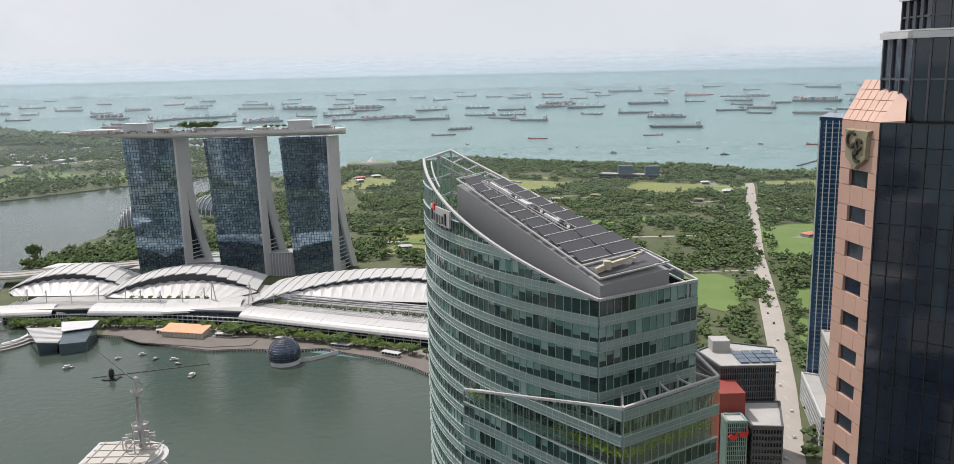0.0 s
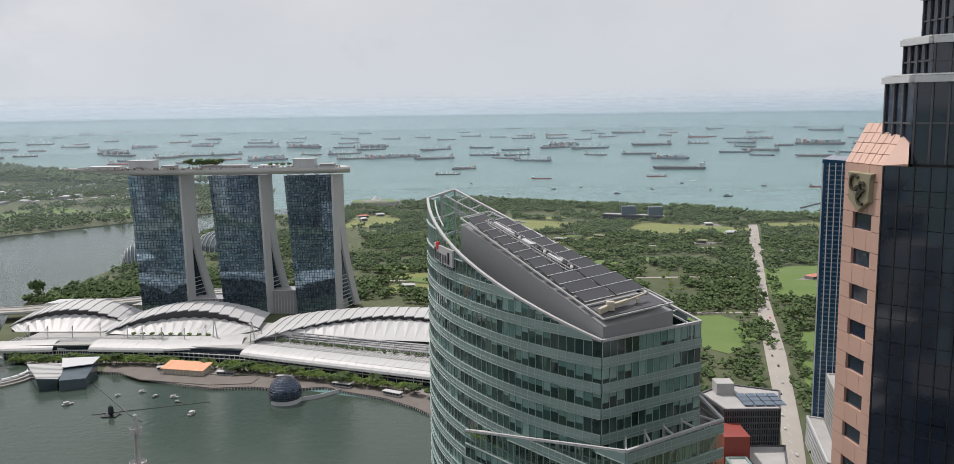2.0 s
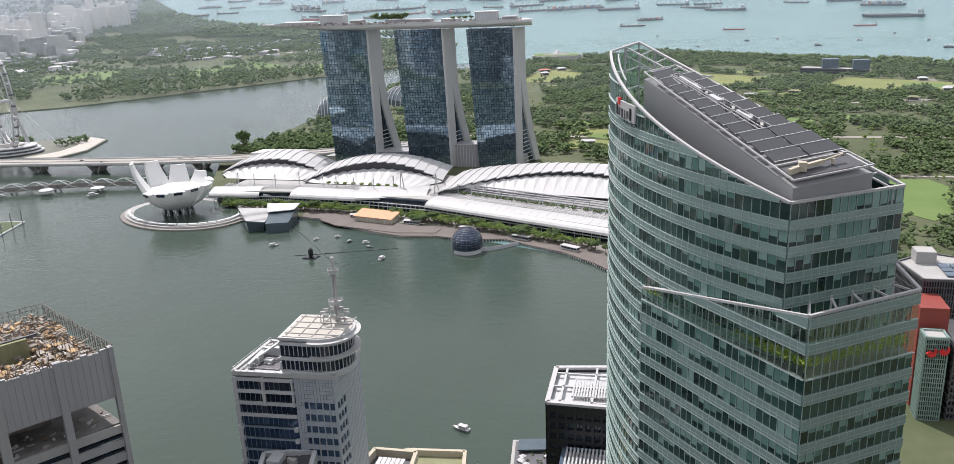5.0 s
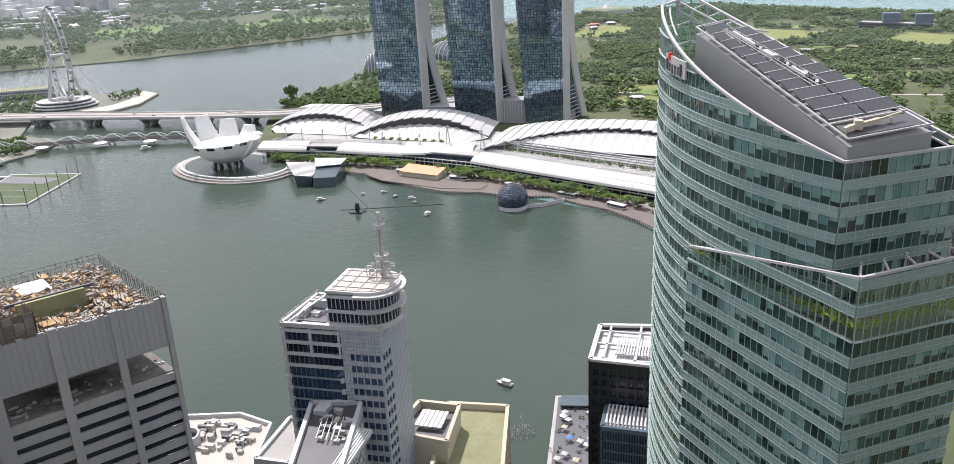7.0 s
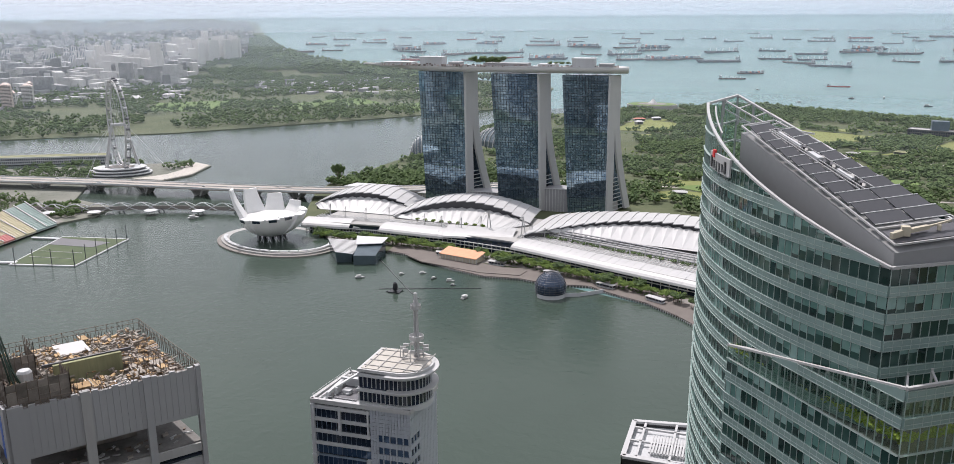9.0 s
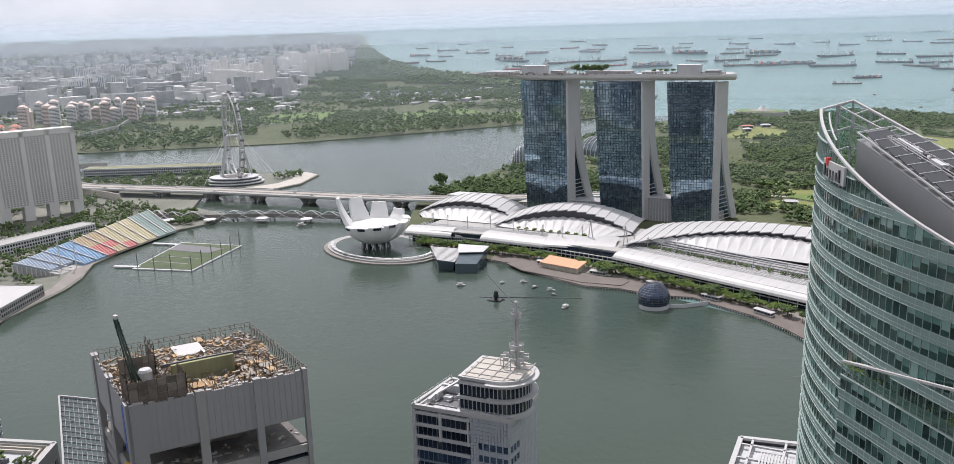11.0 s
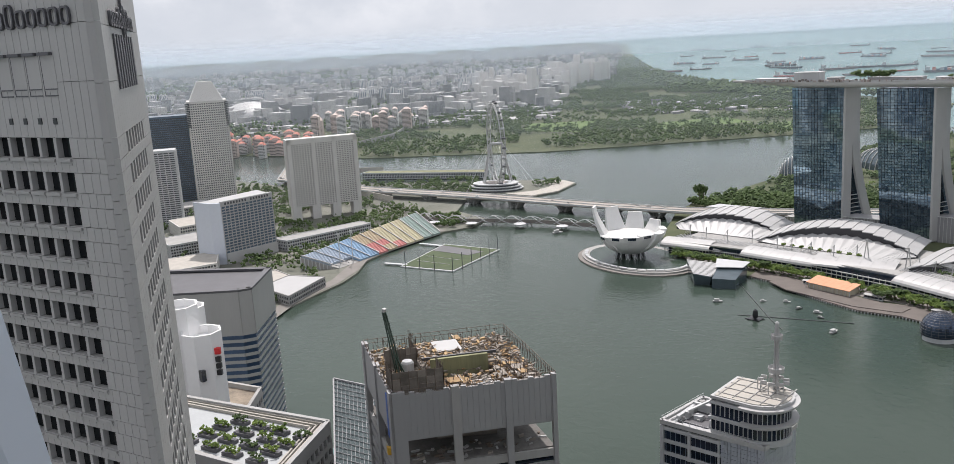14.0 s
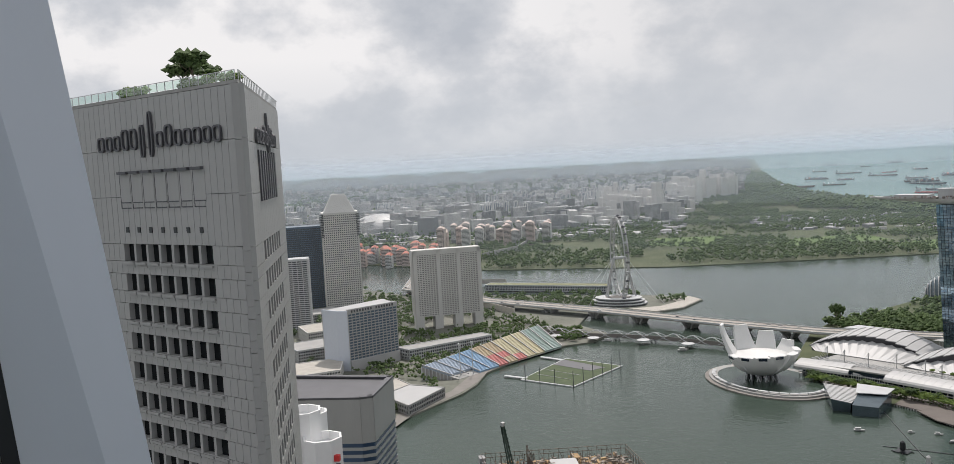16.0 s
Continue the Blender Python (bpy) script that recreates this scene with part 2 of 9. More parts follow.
def lathe(bm, profile, seg=24, m=None):
    """A turned body from (radius, height) pairs, closed where the radius is zero."""
    rings = []
    for r, z in profile:
        if r < 1e-6:
            rings.append([bm.verts.new((0, 0, z))])
        else:
            rings.append([bm.verts.new((r * math.cos(2 * math.pi * k / seg), r * math.sin(2 * math.pi * k / seg), z)) for k in range(seg)])
    for a, b in zip(rings, rings[1:]):
        for k in range(seg):
            j = (k + 1) % seg
            if len(a) == 1 and len(b) > 1:
                bm.faces.new((a[0], b[j], b[k]))
            elif len(b) == 1 and len(a) > 1:
                bm.faces.new((a[k], a[j], b[0]))
            elif len(a) > 1:
                bm.faces.new((a[k], a[j], b[j], b[k]))
    if m is not None:
        for ring in rings:
            for v in ring:
                v.co = m @ v.co


def far(x, y, z=0.0):
    """Past three kilometres the place is drawn in towards the eye along the line of sight, so that all of it lies within five."""
    d = math.hypot(x, y)
    if d <= 3000:
        return Vector((x, y, z))
    s = (3000 + 1900 * (1 - 3000 / d)) / d
    return Vector((x * s, y * s, EYE + (z - EYE) * s))


def polar(az, d):
    a = radians(az)
    return d * math.sin(a), d * math.cos(a)


def sheet(name, outline, z, material, label, category, kind="structure", step=0.0, thick=1.5):
    """A piece of ground over a plan, with edges that go down; past three kilometres cut fine so that it can follow far()."""
    from mathutils.geometry import delaunay_2d_cdt, intersect_point_tri_2d
    pts = [Vector(p) for p in outline]
    dense = []
    for a, b in zip(pts, pts[1:] + pts[:1]):
        n = max(1, int((b - a).length / 400)) if max(a.length, b.length) > 2600 else 1
        n = min(n, 40)
        dense += [a.lerp(b, k / n) for k in range(n)]
    inner = []
    if step:
        r = 2800
        while r < 45000:
            for k in range(-90, 60, 3):
                inner.append(Vector(polar(k, r)))
            r *= 1.16
    vs, es, fs, _, _, _ = delaunay_2d_cdt(dense + inner, [(i, (i + 1) % len(dense)) for i in range(len(dense))], [list(range(len(dense)))], 1, 1e-3)
    bm = bmesh.new()
    top = [bm.verts.new(far(v.x, v.y, z)) for v in vs]
    for f in fs:
        try:
            bm.faces.new([top[i] for i in f])
        except ValueError:
            pass
    bmesh.ops.recalc_face_normals(bm, faces=bm.faces)
    bm.normal_update()
    if bm.faces and sum(f.normal.z for f in bm.faces) < 0:
        bmesh.ops.reverse_faces(bm, faces=bm.faces)
    edge = [e for e in bm.edges if len(e.link_faces) == 1]
    g = bmesh.ops.extrude_edge_only(bm, edges=edge)
    for v in g["geom"]:
        if isinstance(v, bmesh.types.BMVert):
            v.co.z -= thick
    loose = [v for v in bm.verts if not v.link_faces]
    bmesh.ops.delete(bm, geom=loose, context="VERTS")
    return solid(name, bm, material, label, category, "", kind)


# ---- water and land ----
def sea_sheet():
    bm = bmesh.new()
    radii = [60, 300, 700, 1200, 1700, 2300, 3000]
    while radii[-1] < 60000:
        radii.append(radii[-1] * 1.09)
    az = list(range(-180, 181, 4))
    rows = [[bm.verts.new(far(*polar(a, r))) for a in az[:-1]] for r in radii]
    n = len(az) - 1
    for a, b in zip(rows, rows[1:]):
        for k in range(n):
            bm.faces.new((a[k], b[k], b[(k + 1) % n], a[(k + 1) % n]))
    bm.faces.new(rows[0][::-1])
    bmesh.ops.recalc_face_normals(bm, faces=bm.faces)
    if sum(f.normal.z for f in bm.faces) < 0:
        bmesh.ops.reverse_faces(bm, faces=bm.faces)
    return solid("water", bm, M["sea"], "pale green sea water under a hazy sky", "sea", "", "structure")


sea_sheet()

BAY = [(-60, 300), (-200, 330), (-420, 330), (-680, 300), (-900, 200), (-1000, 700), (-1060, 980), (-1500, 1000), (-2300, 1000), (-2500, 1300),
       (-1930, 1330), (-1500, 1480), (-1000, 1960), (-720, 2300), (-480, 2420), (-420, 2260), (-560, 1880), (-600, 1400), (-560, 1200), (-420, 900), (-20, 740), (60, 500)]
sheet("bay_water", BAY, 0.25, M["bay"], "calm grey-green bay water with fine ripples", "water")

# the shopping promenade, the hotel and the gardens behind them, as far as the sea
SOUTH = [(-20, 700), (-43, 722), (-60, 744), (-91, 771), (-129, 790), (-153, 806), (-190, 800), (-227, 809), (-263, 806), (-297, 818), (-339, 838), (-368, 858), (-398, 862),
         (-440, 880), (-480, 885), (-520, 930), (-580, 985), (-610, 1060), (-640, 1130), (-661, 1240), (-647, 1298), (-641, 1433), (-627, 1513), (-634, 1886), (-520, 2250),
         (-430, 2400), (-320, 2474), (-150, 2540), (-6, 2542), (297, 2360), (578, 2251), (693, 2100), (823, 2056), (1100, 1900), (1500, 1500), (1500, 300), (500, -500), (-500, -600),
         (-1000, -100), (-760, 250), (-560, 310), (-40, 340), (5, 560)]
sheet("ground", SOUTH, 2.0, M["land"], "flat green reclaimed parkland beside the bay", "ground", thick=4)
# the west bank with the stadium seats, hotels and the wheel's spit
NORTH = [(-640, 280), (-715, 439), (-745, 480), (-755, 512), (-780, 601), (-800, 640), (-835, 685), (-860, 771), (-867, 861), (-853, 905), (-870, 960), (-960, 985), (-1010, 1060), (-930, 1140),
         (-915, 1200), (-940, 1290), (-985, 1310), (-1120, 1245), (-1318, 1120), (-1500, 1010), (-1640, 1010), (-2000, 1060), (-2600, 1150), (-3400, 1300), (-3400, -300), (-900, -300)]
sheet("north_bank", NORTH, 2.2, M["city"], "built-up waterfront ground with paving and planting", "ground", thick=4)
# the far bank: golf course, woods and the city towards the horizon
EAST = [(-1920, 1325), (-1658, 1382), (-1530, 1470), (-1280, 1640), (-1091, 1850), (-878, 2100), (-720, 2300), (-640, 2450), (-723, 3021), (-1150, 3350), (-1726, 3829), (-2021, 4092), (-2515, 4528),
        (-3393, 5687), (-5470, 8729), (-14391, 22502), (-26000, 38000), (-45000, 20000), (-45000, 3000), (-9000, 900), (-2500, 1200)]
sheet("east_bank", EAST, 2.2, M["land"], "far bank with parkland fading to the city", "ground", step=1, thick=4)


def block(name, pts, z0, z1, m, label, category="building"):
    bm = bmesh.new()
    prism(bm, pts, z0, z1)
    return solid(name, bm, m, label, category)


def ad(az, d):
    return polar(az, d)


class Acc:
    """Collects many small bodies into one mesh."""

    def __init__(self):
        self.v, self.f = [], []

    def hexa(self, p):
        n = len(self.v)
        self.v += [tuple(q) for q in p]
        self.f += [(n + 3, n + 2, n + 1, n), (n + 4, n + 5, n + 6, n + 7), (n, n + 1, n + 5, n + 4), (n + 1, n + 2, n + 6, n + 5), (n + 2, n + 3, n + 7, n + 6), (n + 3, n, n + 4, n + 7)]

    def wallbox(self, a, b, z0, z1, o0, o1, za=None, zb=None):
        """A box along a plan line a to b; its outside is on the right; o0 and o1 are how far in and out it reaches; za, zb slope its top."""
        ax, ay, bx, by = a[0], a[1], b[0], b[1]
        l = math.hypot(bx - ax, by - ay) or 1e-6
        nx, ny = (by - ay) / l, -(bx - ax) / l
        q = [(ax + nx * o1, ay + ny * o1), (bx + nx * o1, by + ny * o1), (bx + nx * o0, by + ny * o0), (ax + nx * o0, ay + ny * o0)]
        za, zb = z1 if za is None else za, z1 if zb is None else zb
        self.hexa([(*q[0], z0), (*q[1], z0), (*q[2], z0), (*q[3], z0), (*q[0], za), (*q[1], zb), (*q[2], zb), (*q[3], za)])

    def box(self, x0, y0, z0, x1, y1, z1):
        self.hexa([(x0, y0, z0), (x1, y0, z0), (x1, y1, z0), (x0, y1, z0), (x0, y0, z1), (x1, y0, z1), (x1, y1, z1), (x0, y1, z1)])

    def bar(self, a, b, w, h=None):
        a, b = Vector(a), Vector(b)
        q = (b - a).to_track_quat("Z", "Y").to_matrix()
        h = h or w
        r = [q @ Vector((u, v, 0)) for u, v in ((-w / 2, -h / 2), (w / 2, -h / 2), (w / 2, h / 2), (-w / 2, h / 2))]
        self.hexa([a + o for o in r] + [b + o for o in r])

    def weld(self, digits=2):
        """Joins coincident corners, so that adjoining bodies become one."""
        seen, remap, verts = {}, [], []
        for v in self.v:
            key = (round(v[0], digits), round(v[1], digits), round(v[2], digits))
            if key not in seen:
                seen[key] = len(verts)
                verts.append(v)
            remap.append(seen[key])
        faces, count = [], {}
        for f in self.f:
            g = tuple(remap[i] for i in f)
            if len(set(g)) == len(g):
                faces.append(g)
                count[frozenset(g)] = count.get(frozenset(g), 0) + 1
        self.v, self.f = verts, [g for g in faces if count[frozenset(g)] == 1]
        return self

    def mesh(self, name, material):
        me = bpy.data.meshes.new(name)
        me.from_pydata(self.v, [], self.f)
        me.materials.append(material)
        me.update()
        return me

    def part(self, name, material, parent, label="", kind=""):
        if not self.v:
            return None
        ob = new(name, self.mesh(name, material))
        ob.parent = parent
        if label:
            ob["label"] = label
        if kind:
            ob["kind"] = kind
        return ob


def lerp2(a, b, s):
    return (a[0] + (b[0] - a[0]) * s, a[1] + (b[1] - a[1]) * s)


def resample(path, step):
    out = []
    for a, b in zip(path, path[1:]):
        n = max(1, round(math.hypot(b[0] - a[0], b[1] - a[1]) / step))
        out += [lerp2(a, b, k / n) for k in range(n)]
    return out + [path[-1]]


def curtain(parent, path, top, z_ref, floor, sill, z_min, pane, glass, band, mull, pick=None, limit=280, blind=None, clear_from=1e9, open_z=0.0):
    """A curtain wall: on every floor a proud spandrel, panes, fins and blinds let down by chance; open glass above clear_from; cut off along a sloping top."""
    pts = resample(path, pane)
    loose, fins, blinds, open_glass = Acc(), Acc(), Acc(), Acc()
    rng = random.Random(len(pts))
    count = 0
    k = -6
    while True:
        z0 = z_ref - (k + 1) * floor
        k += 1
        if z0 < z_min:
            break
        spandrel, ledge = Acc(), Acc()
        open_ = z0 >= clear_from or abs(z0 - open_z) < 0.2
        drop, run = 0.0, 0
        for a, b in zip(pts, pts[1:]):
            ta, tb = top(*a), top(*b)
            if min(ta, tb) < z0 + 0.3:
                continue
            l = math.hypot(b[0] - a[0], b[1] - a[1])
            c = lerp2(a, b, 0.07 / l)
            zb = z0 + (0.1 if open_ else sill)
            ledge.wallbox(a, b, z0 - 0.12, z0 - 0.02, -0.1, 0.40)
            if not open_:
                spandrel.wallbox(a, b, z0, zb, -0.1, 0.30, min(zb, ta), min(zb, tb))
                if min(ta, tb) > zb:
                    fins.wallbox(a, c, z0, zb, 0.29, 0.335)
                    fins.wallbox(a, b, z0 + sill * 0.34, z0 + sill * 0.34 + 0.07, 0.29, 0.36)
                    fins.wallbox(a, b, zb - 0.10, zb + 0.01, 0.29, 0.37)
            if min(ta, tb) > zb + 0.3:
                ca, cb = min(z0 + floor - 0.14, ta), min(z0 + floor - 0.14, tb)
                if open_:
                    open_glass.wallbox(a, b, zb, ca, -0.02, 0.02, ca, cb)
                elif pick and count < limit and pick(a, z0) and abs(ca - cb) < 0.01:
                    one = Acc()
                    one.wallbox(a, b, zb, ca, -0.05, 0.04)
                    one.part("pane", glass, parent)
                    count += 1
                else:
                    loose.wallbox(a, b, zb, ca, -0.05, 0.04, ca, cb)
                fins.wallbox(a, c, zb, min(ca, cb), -0.05, 0.16)
                if blind and not open_:
                    if run <= 0:
                        drop, run = rng.choice((0, 0, 0.22, 0.4, 0.62, 1.0)), rng.randint(1, 5)
                    run -= 1
                    d = min(1.0, max(0.0, drop + (rng.uniform(-0.25, 0.25) if drop else 0)))
                    if d > 0.08:
                        g = lerp2(a, b, 0.14 / l), lerp2(a, b, 1 - 0.09 / l)
                        low_z = min(ca, cb) - (min(ca, cb) - zb) * d
                        blinds.wallbox(*g, low_z, min(ca, cb), 0.03, 0.055)
        if spandrel.v:
            spandrel.weld(1).part("spandrel", band, parent)
        if ledge.v:
            ledge.weld(1).part("ledge", mull, parent)
    loose.part("panes", glass, parent, "", "stuff")
    open_glass.part("crown_glass", M["clear"], parent, "clear green-tinted crown glass", "stuff")
    fins.part("mullion_grid", mull, parent, "", "stuff")
    if blind:
        blinds.part("blind_fabric", blind, parent, "pale green roller blinds", "stuff")


def punched(parent, a, b, z0, z1, cols, rows, depth, wall, glass, panel=0, sillmat=None, joint=0.05, panelh=0):
    """A wall with recessed openings: cols and rows are spans along the wall and in height."""
    l = math.hypot(b[0] - a[0], b[1] - a[1])
    at = lambda s: lerp2(a, b, s / l)
    clad = Acc()

    def fill(s0, s1, h0, h1):
        if s1 - s0 < 0.02 or h1 - h0 < 0.02:
            return
        n = max(1, round((s1 - s0) / panel)) if panel else 1
        nh = max(1, round((h1 - h0) / panelh)) if panelh else 1
        for i in range(n):
            for j in range(nh):
                p, q = s0 + (s1 - s0) * i / n, s0 + (s1 - s0) * (i + 1) / n
                g0, g1 = h0 + (h1 - h0) * j / nh, h0 + (h1 - h0) * (j + 1) / nh
                gap = joint if panel else 0
                clad.wallbox(at(p + gap / 2), at(q - gap / 2), g0 + gap / 2, g1 - gap / 2, -depth, 0)
    rows = sorted(rows)
    edge = z0
    for h0, h1 in rows:
        fill(0, l, edge, h0)
        s = 0
        for c0, c1 in cols:
            fill(s, c0, h0, h1)
            s = c1
            one = Acc()
            one.wallbox(at(c0), at(c1), h0, h1, -depth - 0.1, -depth + 0.06)
            w = one.part("window", glass, parent)
            if sillmat:
                sl = Acc()
                sl.wallbox(at(c0 - 0.1), at(c1 + 0.1), h0 - 0.45, h0 - 0.1, 0.0, 0.35)
                sl.wallbox(at(c0), at(c1), h0 - 0.9, h0 - 0.65, 0.0, 0.08)
                sl.part("sill", sillmat, w)
        fill(s, l, h0, h1)
        edge = h1
    fill(0, l, edge, z1)
    clad.part("cladding", wall, parent, "", "stuff" if panel else "")


def prism_part(name, pts, z0, z1, m, parent, label=""):
    bm = bmesh.new()
    prism(bm, pts, z0, z1)
    return part(name, bm, m, parent, label)


def inset(pts, d):
    cx, cy = sum(p[0] for p in pts) / len(pts), sum(p[1] for p in pts) / len(pts)
    out = []
    for x, y in pts:
        l = math.hypot(x - cx, y - cy)
        out.append((x + (cx - x) * d / l, y + (cy - y) * d / l))
    return out


# ---- the green glass tower with the sloping roof ----
M["clear"] = bpy.data.materials.new("clear_glass")
M["clear"].use_nodes = True
_nt = M["clear"].node_tree
_tr, _gl, _mx = _nt.nodes.new("ShaderNodeBsdfTransparent"), _nt.nodes.new("ShaderNodeBsdfGlossy"), _nt.nodes.new("ShaderNodeMixShader")
_tr.inputs[0].default_value = (0.84, 0.93, 0.89, 1)
_gl.inputs["Roughness"].default_value = 0.05
_mx.inputs[0].default_value = 0.13
_nt.links.new(_tr.outputs[0], _mx.inputs[1])
_nt.links.new(_gl.outputs[0], _mx.inputs[2])
_nt.links.new(_mx.outputs[0], _nt.nodes["Material Output"].inputs[0])


M["screen"] = mat("pale_grey_screen", (0.27, 0.275, 0.28), 0.6, 0.1, 0.08, 0.08, 0.8)


def green_tower():
    t = thing("office_tower", "green glass office tower with a sloping crown and banded floors", "building")
    F, K, L, P2 = ad(8.3, 131), ad(14.82, 146), ad(-3.47, 186), ad(-1.66, 194)
    # the long facade is an arc that leaves the far corner along the line of sight
    u = Vector((L[0], L[1])).normalized()
    n = Vector((u.y, -u.x))
    dl = Vector((L[0] - F[0], L[1] - F[1]))
    R = -dl.length_squared / (2 * n.dot(dl))
    C = Vector(L) + n * R
    a0, a1 = math.atan2(L[1] - C.y, L[0] - C.x), math.atan2(F[1] - C.y, F[0] - C.x)
    a0, a1 = (a0 % (2 * math.pi)), (a1 % (2 * math.pi))
    arc = [(C.x + R * math.cos(a0 + (a1 - a0) * k / 40), C.y + R * math.sin(a0 + (a1 - a0) * k / 40)) for k in range(41)]
    e = Vector((K[0] - F[0], K[1] - F[1])).normalized()
    inward = Vector((-e.y, e.x))
    slope = 17.0 / (Vector(L) - Vector(F)).dot(inward)
    top = lambda x, y: 232.0 + slope * max(0.0, (Vector((x, y)) - Vector(F)).dot(inward))
    FL, SILL = 4.2, 1.55
    ring = arc + [K, P2]
    # solid inside, black in place of unlit rooms, set back from the glass, up to the roof deck
    core = inset(ring, 0.9)
    prism_part("core", core, 2, [min(top(*p) - 5.0, 236.0) for p in core], M["black"], t)
    pick = lambda p, z: z > 203
    curtain(t, arc + [K], top, 232.0 + FL, FL, SILL, 20, 1.5, M["greenglass"], M["greenband"], M["greenmull"], pick, 280, M["blind"], 240.3)
    curtain(t, [K, P2, L], top, 232.0 + FL, FL, SILL, 150, 3.0, M["greenglass"], M["greenband"], M["greenmull"], clear_from=236.0)
    # white coping round the crown, doubled along the far side by an open frame
    cop = Acc()
    loop = arc[::2] + [K, P2, L]
    for p, q in zip(loop, loop[1:]):
        cop.bar((*p, top(*p) + 0.1), (*q, top(*q) + 0.1), 0.55, 0.4)
    cop.part("coping", M["white"], t, "white metal coping")
    frame_ = Acc()
    k3, p3 = lerp2(K, F, 0.10), lerp2(P2, L, 0.45)
    side = [lerp2(K, P2, k / 14) for k in range(15)]
    inner = [lerp2(k3, p3, k / 14) for k in range(15)]
    for k in range(15):
        p, q = side[k], inner[k]
        frame_.bar((*q, top(*q) - 3.6), (*q, top(*q) - 0.2), 0.28)
        frame_.bar((*p, top(*p)), (*q, top(*q) - 0.2), 0.25)
        if k:
            frame_.bar((*inner[k - 1], top(*inner[k - 1]) - 0.2), (*q, top(*q) - 0.2), 0.3)
            frame_.bar((*inner[k - 1], top(*inner[k - 1]) - 1.9), (*q, top(*q) - 1.9), 0.2)
    back = [arc[k] for k in range(0, 10)]
    far_in = [(p[0] + n.x * 1.6, p[1] + n.y * 1.6) for p in back]
    for p, q in zip(far_in, far_in[1:]):
        frame_.bar((*p, top(*p) - 0.3), (*q, top(*q) - 0.3), 0.28)
    for p in (P2, lerp2(P2, L, 0.5), lerp2(P2, K, 0.08)):
        frame_.bar((*p, top(*p) - 14), (*p, top(*p)), 0.45)
    for dz in (5.2, 9.4):
        frame_.bar((*P2, top(*P2) - dz), (*L, top(*L) - dz), 0.3)
        frame_.bar((*P2, top(*P2) - dz), (*lerp2(P2, K, 0.35), top(*P2) - dz), 0.3)
    frame_.part("crown_frame", M["white"], t, "white steel frame")
    # the machine room with the sloping top
    b = [lerp2(F, K, 0.03), lerp2(F, K, 0.72), ad(0.75, 173), ad(-1.2, 167)]
    b = [(p[0] + inward.x * 0.5, p[1] + inward.y * 0.5) for p in b]
    bt = [top(*p) + 3.0 for p in b]
    bt[0], bt[1] = 235.2, 235.9
    prism_part("plant_room", b, 224, [v - 1.1 for v in bt], M["screen"], t, "grey panelled screen wall")
    bil = lambda uu, vv, lift=0.0: Vector((*lerp2(lerp2(b[0], b[1], vv), lerp2(b[3], b[2], vv), uu), (bt[0] * (1 - vv) + bt[1] * vv) * (1 - uu) + (bt[3] * (1 - vv) + bt[2] * vv) * uu + lift))
    rim = Acc()
    for (u0, v0), (u1, v1) in (((0, 0), (0, 1)), ((0, 0), (1, 0)), ((1, 0), (1, 1)), ((0, 1), (1, 1)), ((0.105, 0.0), (0.105, 0.98))):
        rim.bar(bil(u0, v0, 0.15), bil(u1, v1, 0.15), 0.28, 0.26)
    for v in (0.40, 0.47, 0.62):
        rim.bar(bil(0.34, v, 0.7), bil(0.90, v, 0.7), 0.14)
        for k in range(13):
            rim.bar(bil(0.34 + 0.56 * k / 12, v, 0), bil(0.34 + 0.56 * k / 12, v, 0.7), 0.10)
    for uu in (0.34, 0.90):
        rim.bar(bil(uu, 0.40, 0.7), bil(uu, 0.62, 0.7), 0.14)
    rim.part("roof_rail", M["white"], t, "white rails")
    # flat sheet at roof level; its dark colour stands for the shade of a sunken well
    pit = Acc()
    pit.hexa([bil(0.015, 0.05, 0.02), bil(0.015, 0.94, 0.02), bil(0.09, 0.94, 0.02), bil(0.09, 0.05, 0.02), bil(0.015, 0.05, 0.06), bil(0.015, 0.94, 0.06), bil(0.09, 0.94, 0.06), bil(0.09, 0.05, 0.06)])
    pit.part("dark_roof_sheet", M["darkgrey"], t, "flat dark sheet shading in a roof well")
    crane = Acc()
    crane.bar(bil(0.045, 0.10, 0.7), bil(0.055, 0.50, 0.8), 0.7, 0.6)
    crane.bar(bil(0.048, 0.22, 0.1), bil(0.048, 0.22, 1.5), 1.2)
    crane.bar(bil(0.055, 0.48, 0.8), bil(0.06, 0.78, 1.2), 0.3)
    crane.bar(bil(0.04, 0.04, 0.5), bil(0.045, 0.16, 0.6), 0.6, 0.9)
    crane.bar(bil(0.05, 0.62, 0.2), bil(0.05, 0.62, 1.0), 0.5)
    crane.part("cleaning_crane", M["cream"], t, "pale beige window-cleaning crane")
    # solar panels in two columns with a black trench sheet between them, one wide panel at the upper end
    rail2 = Acc()
    rows_ = 11
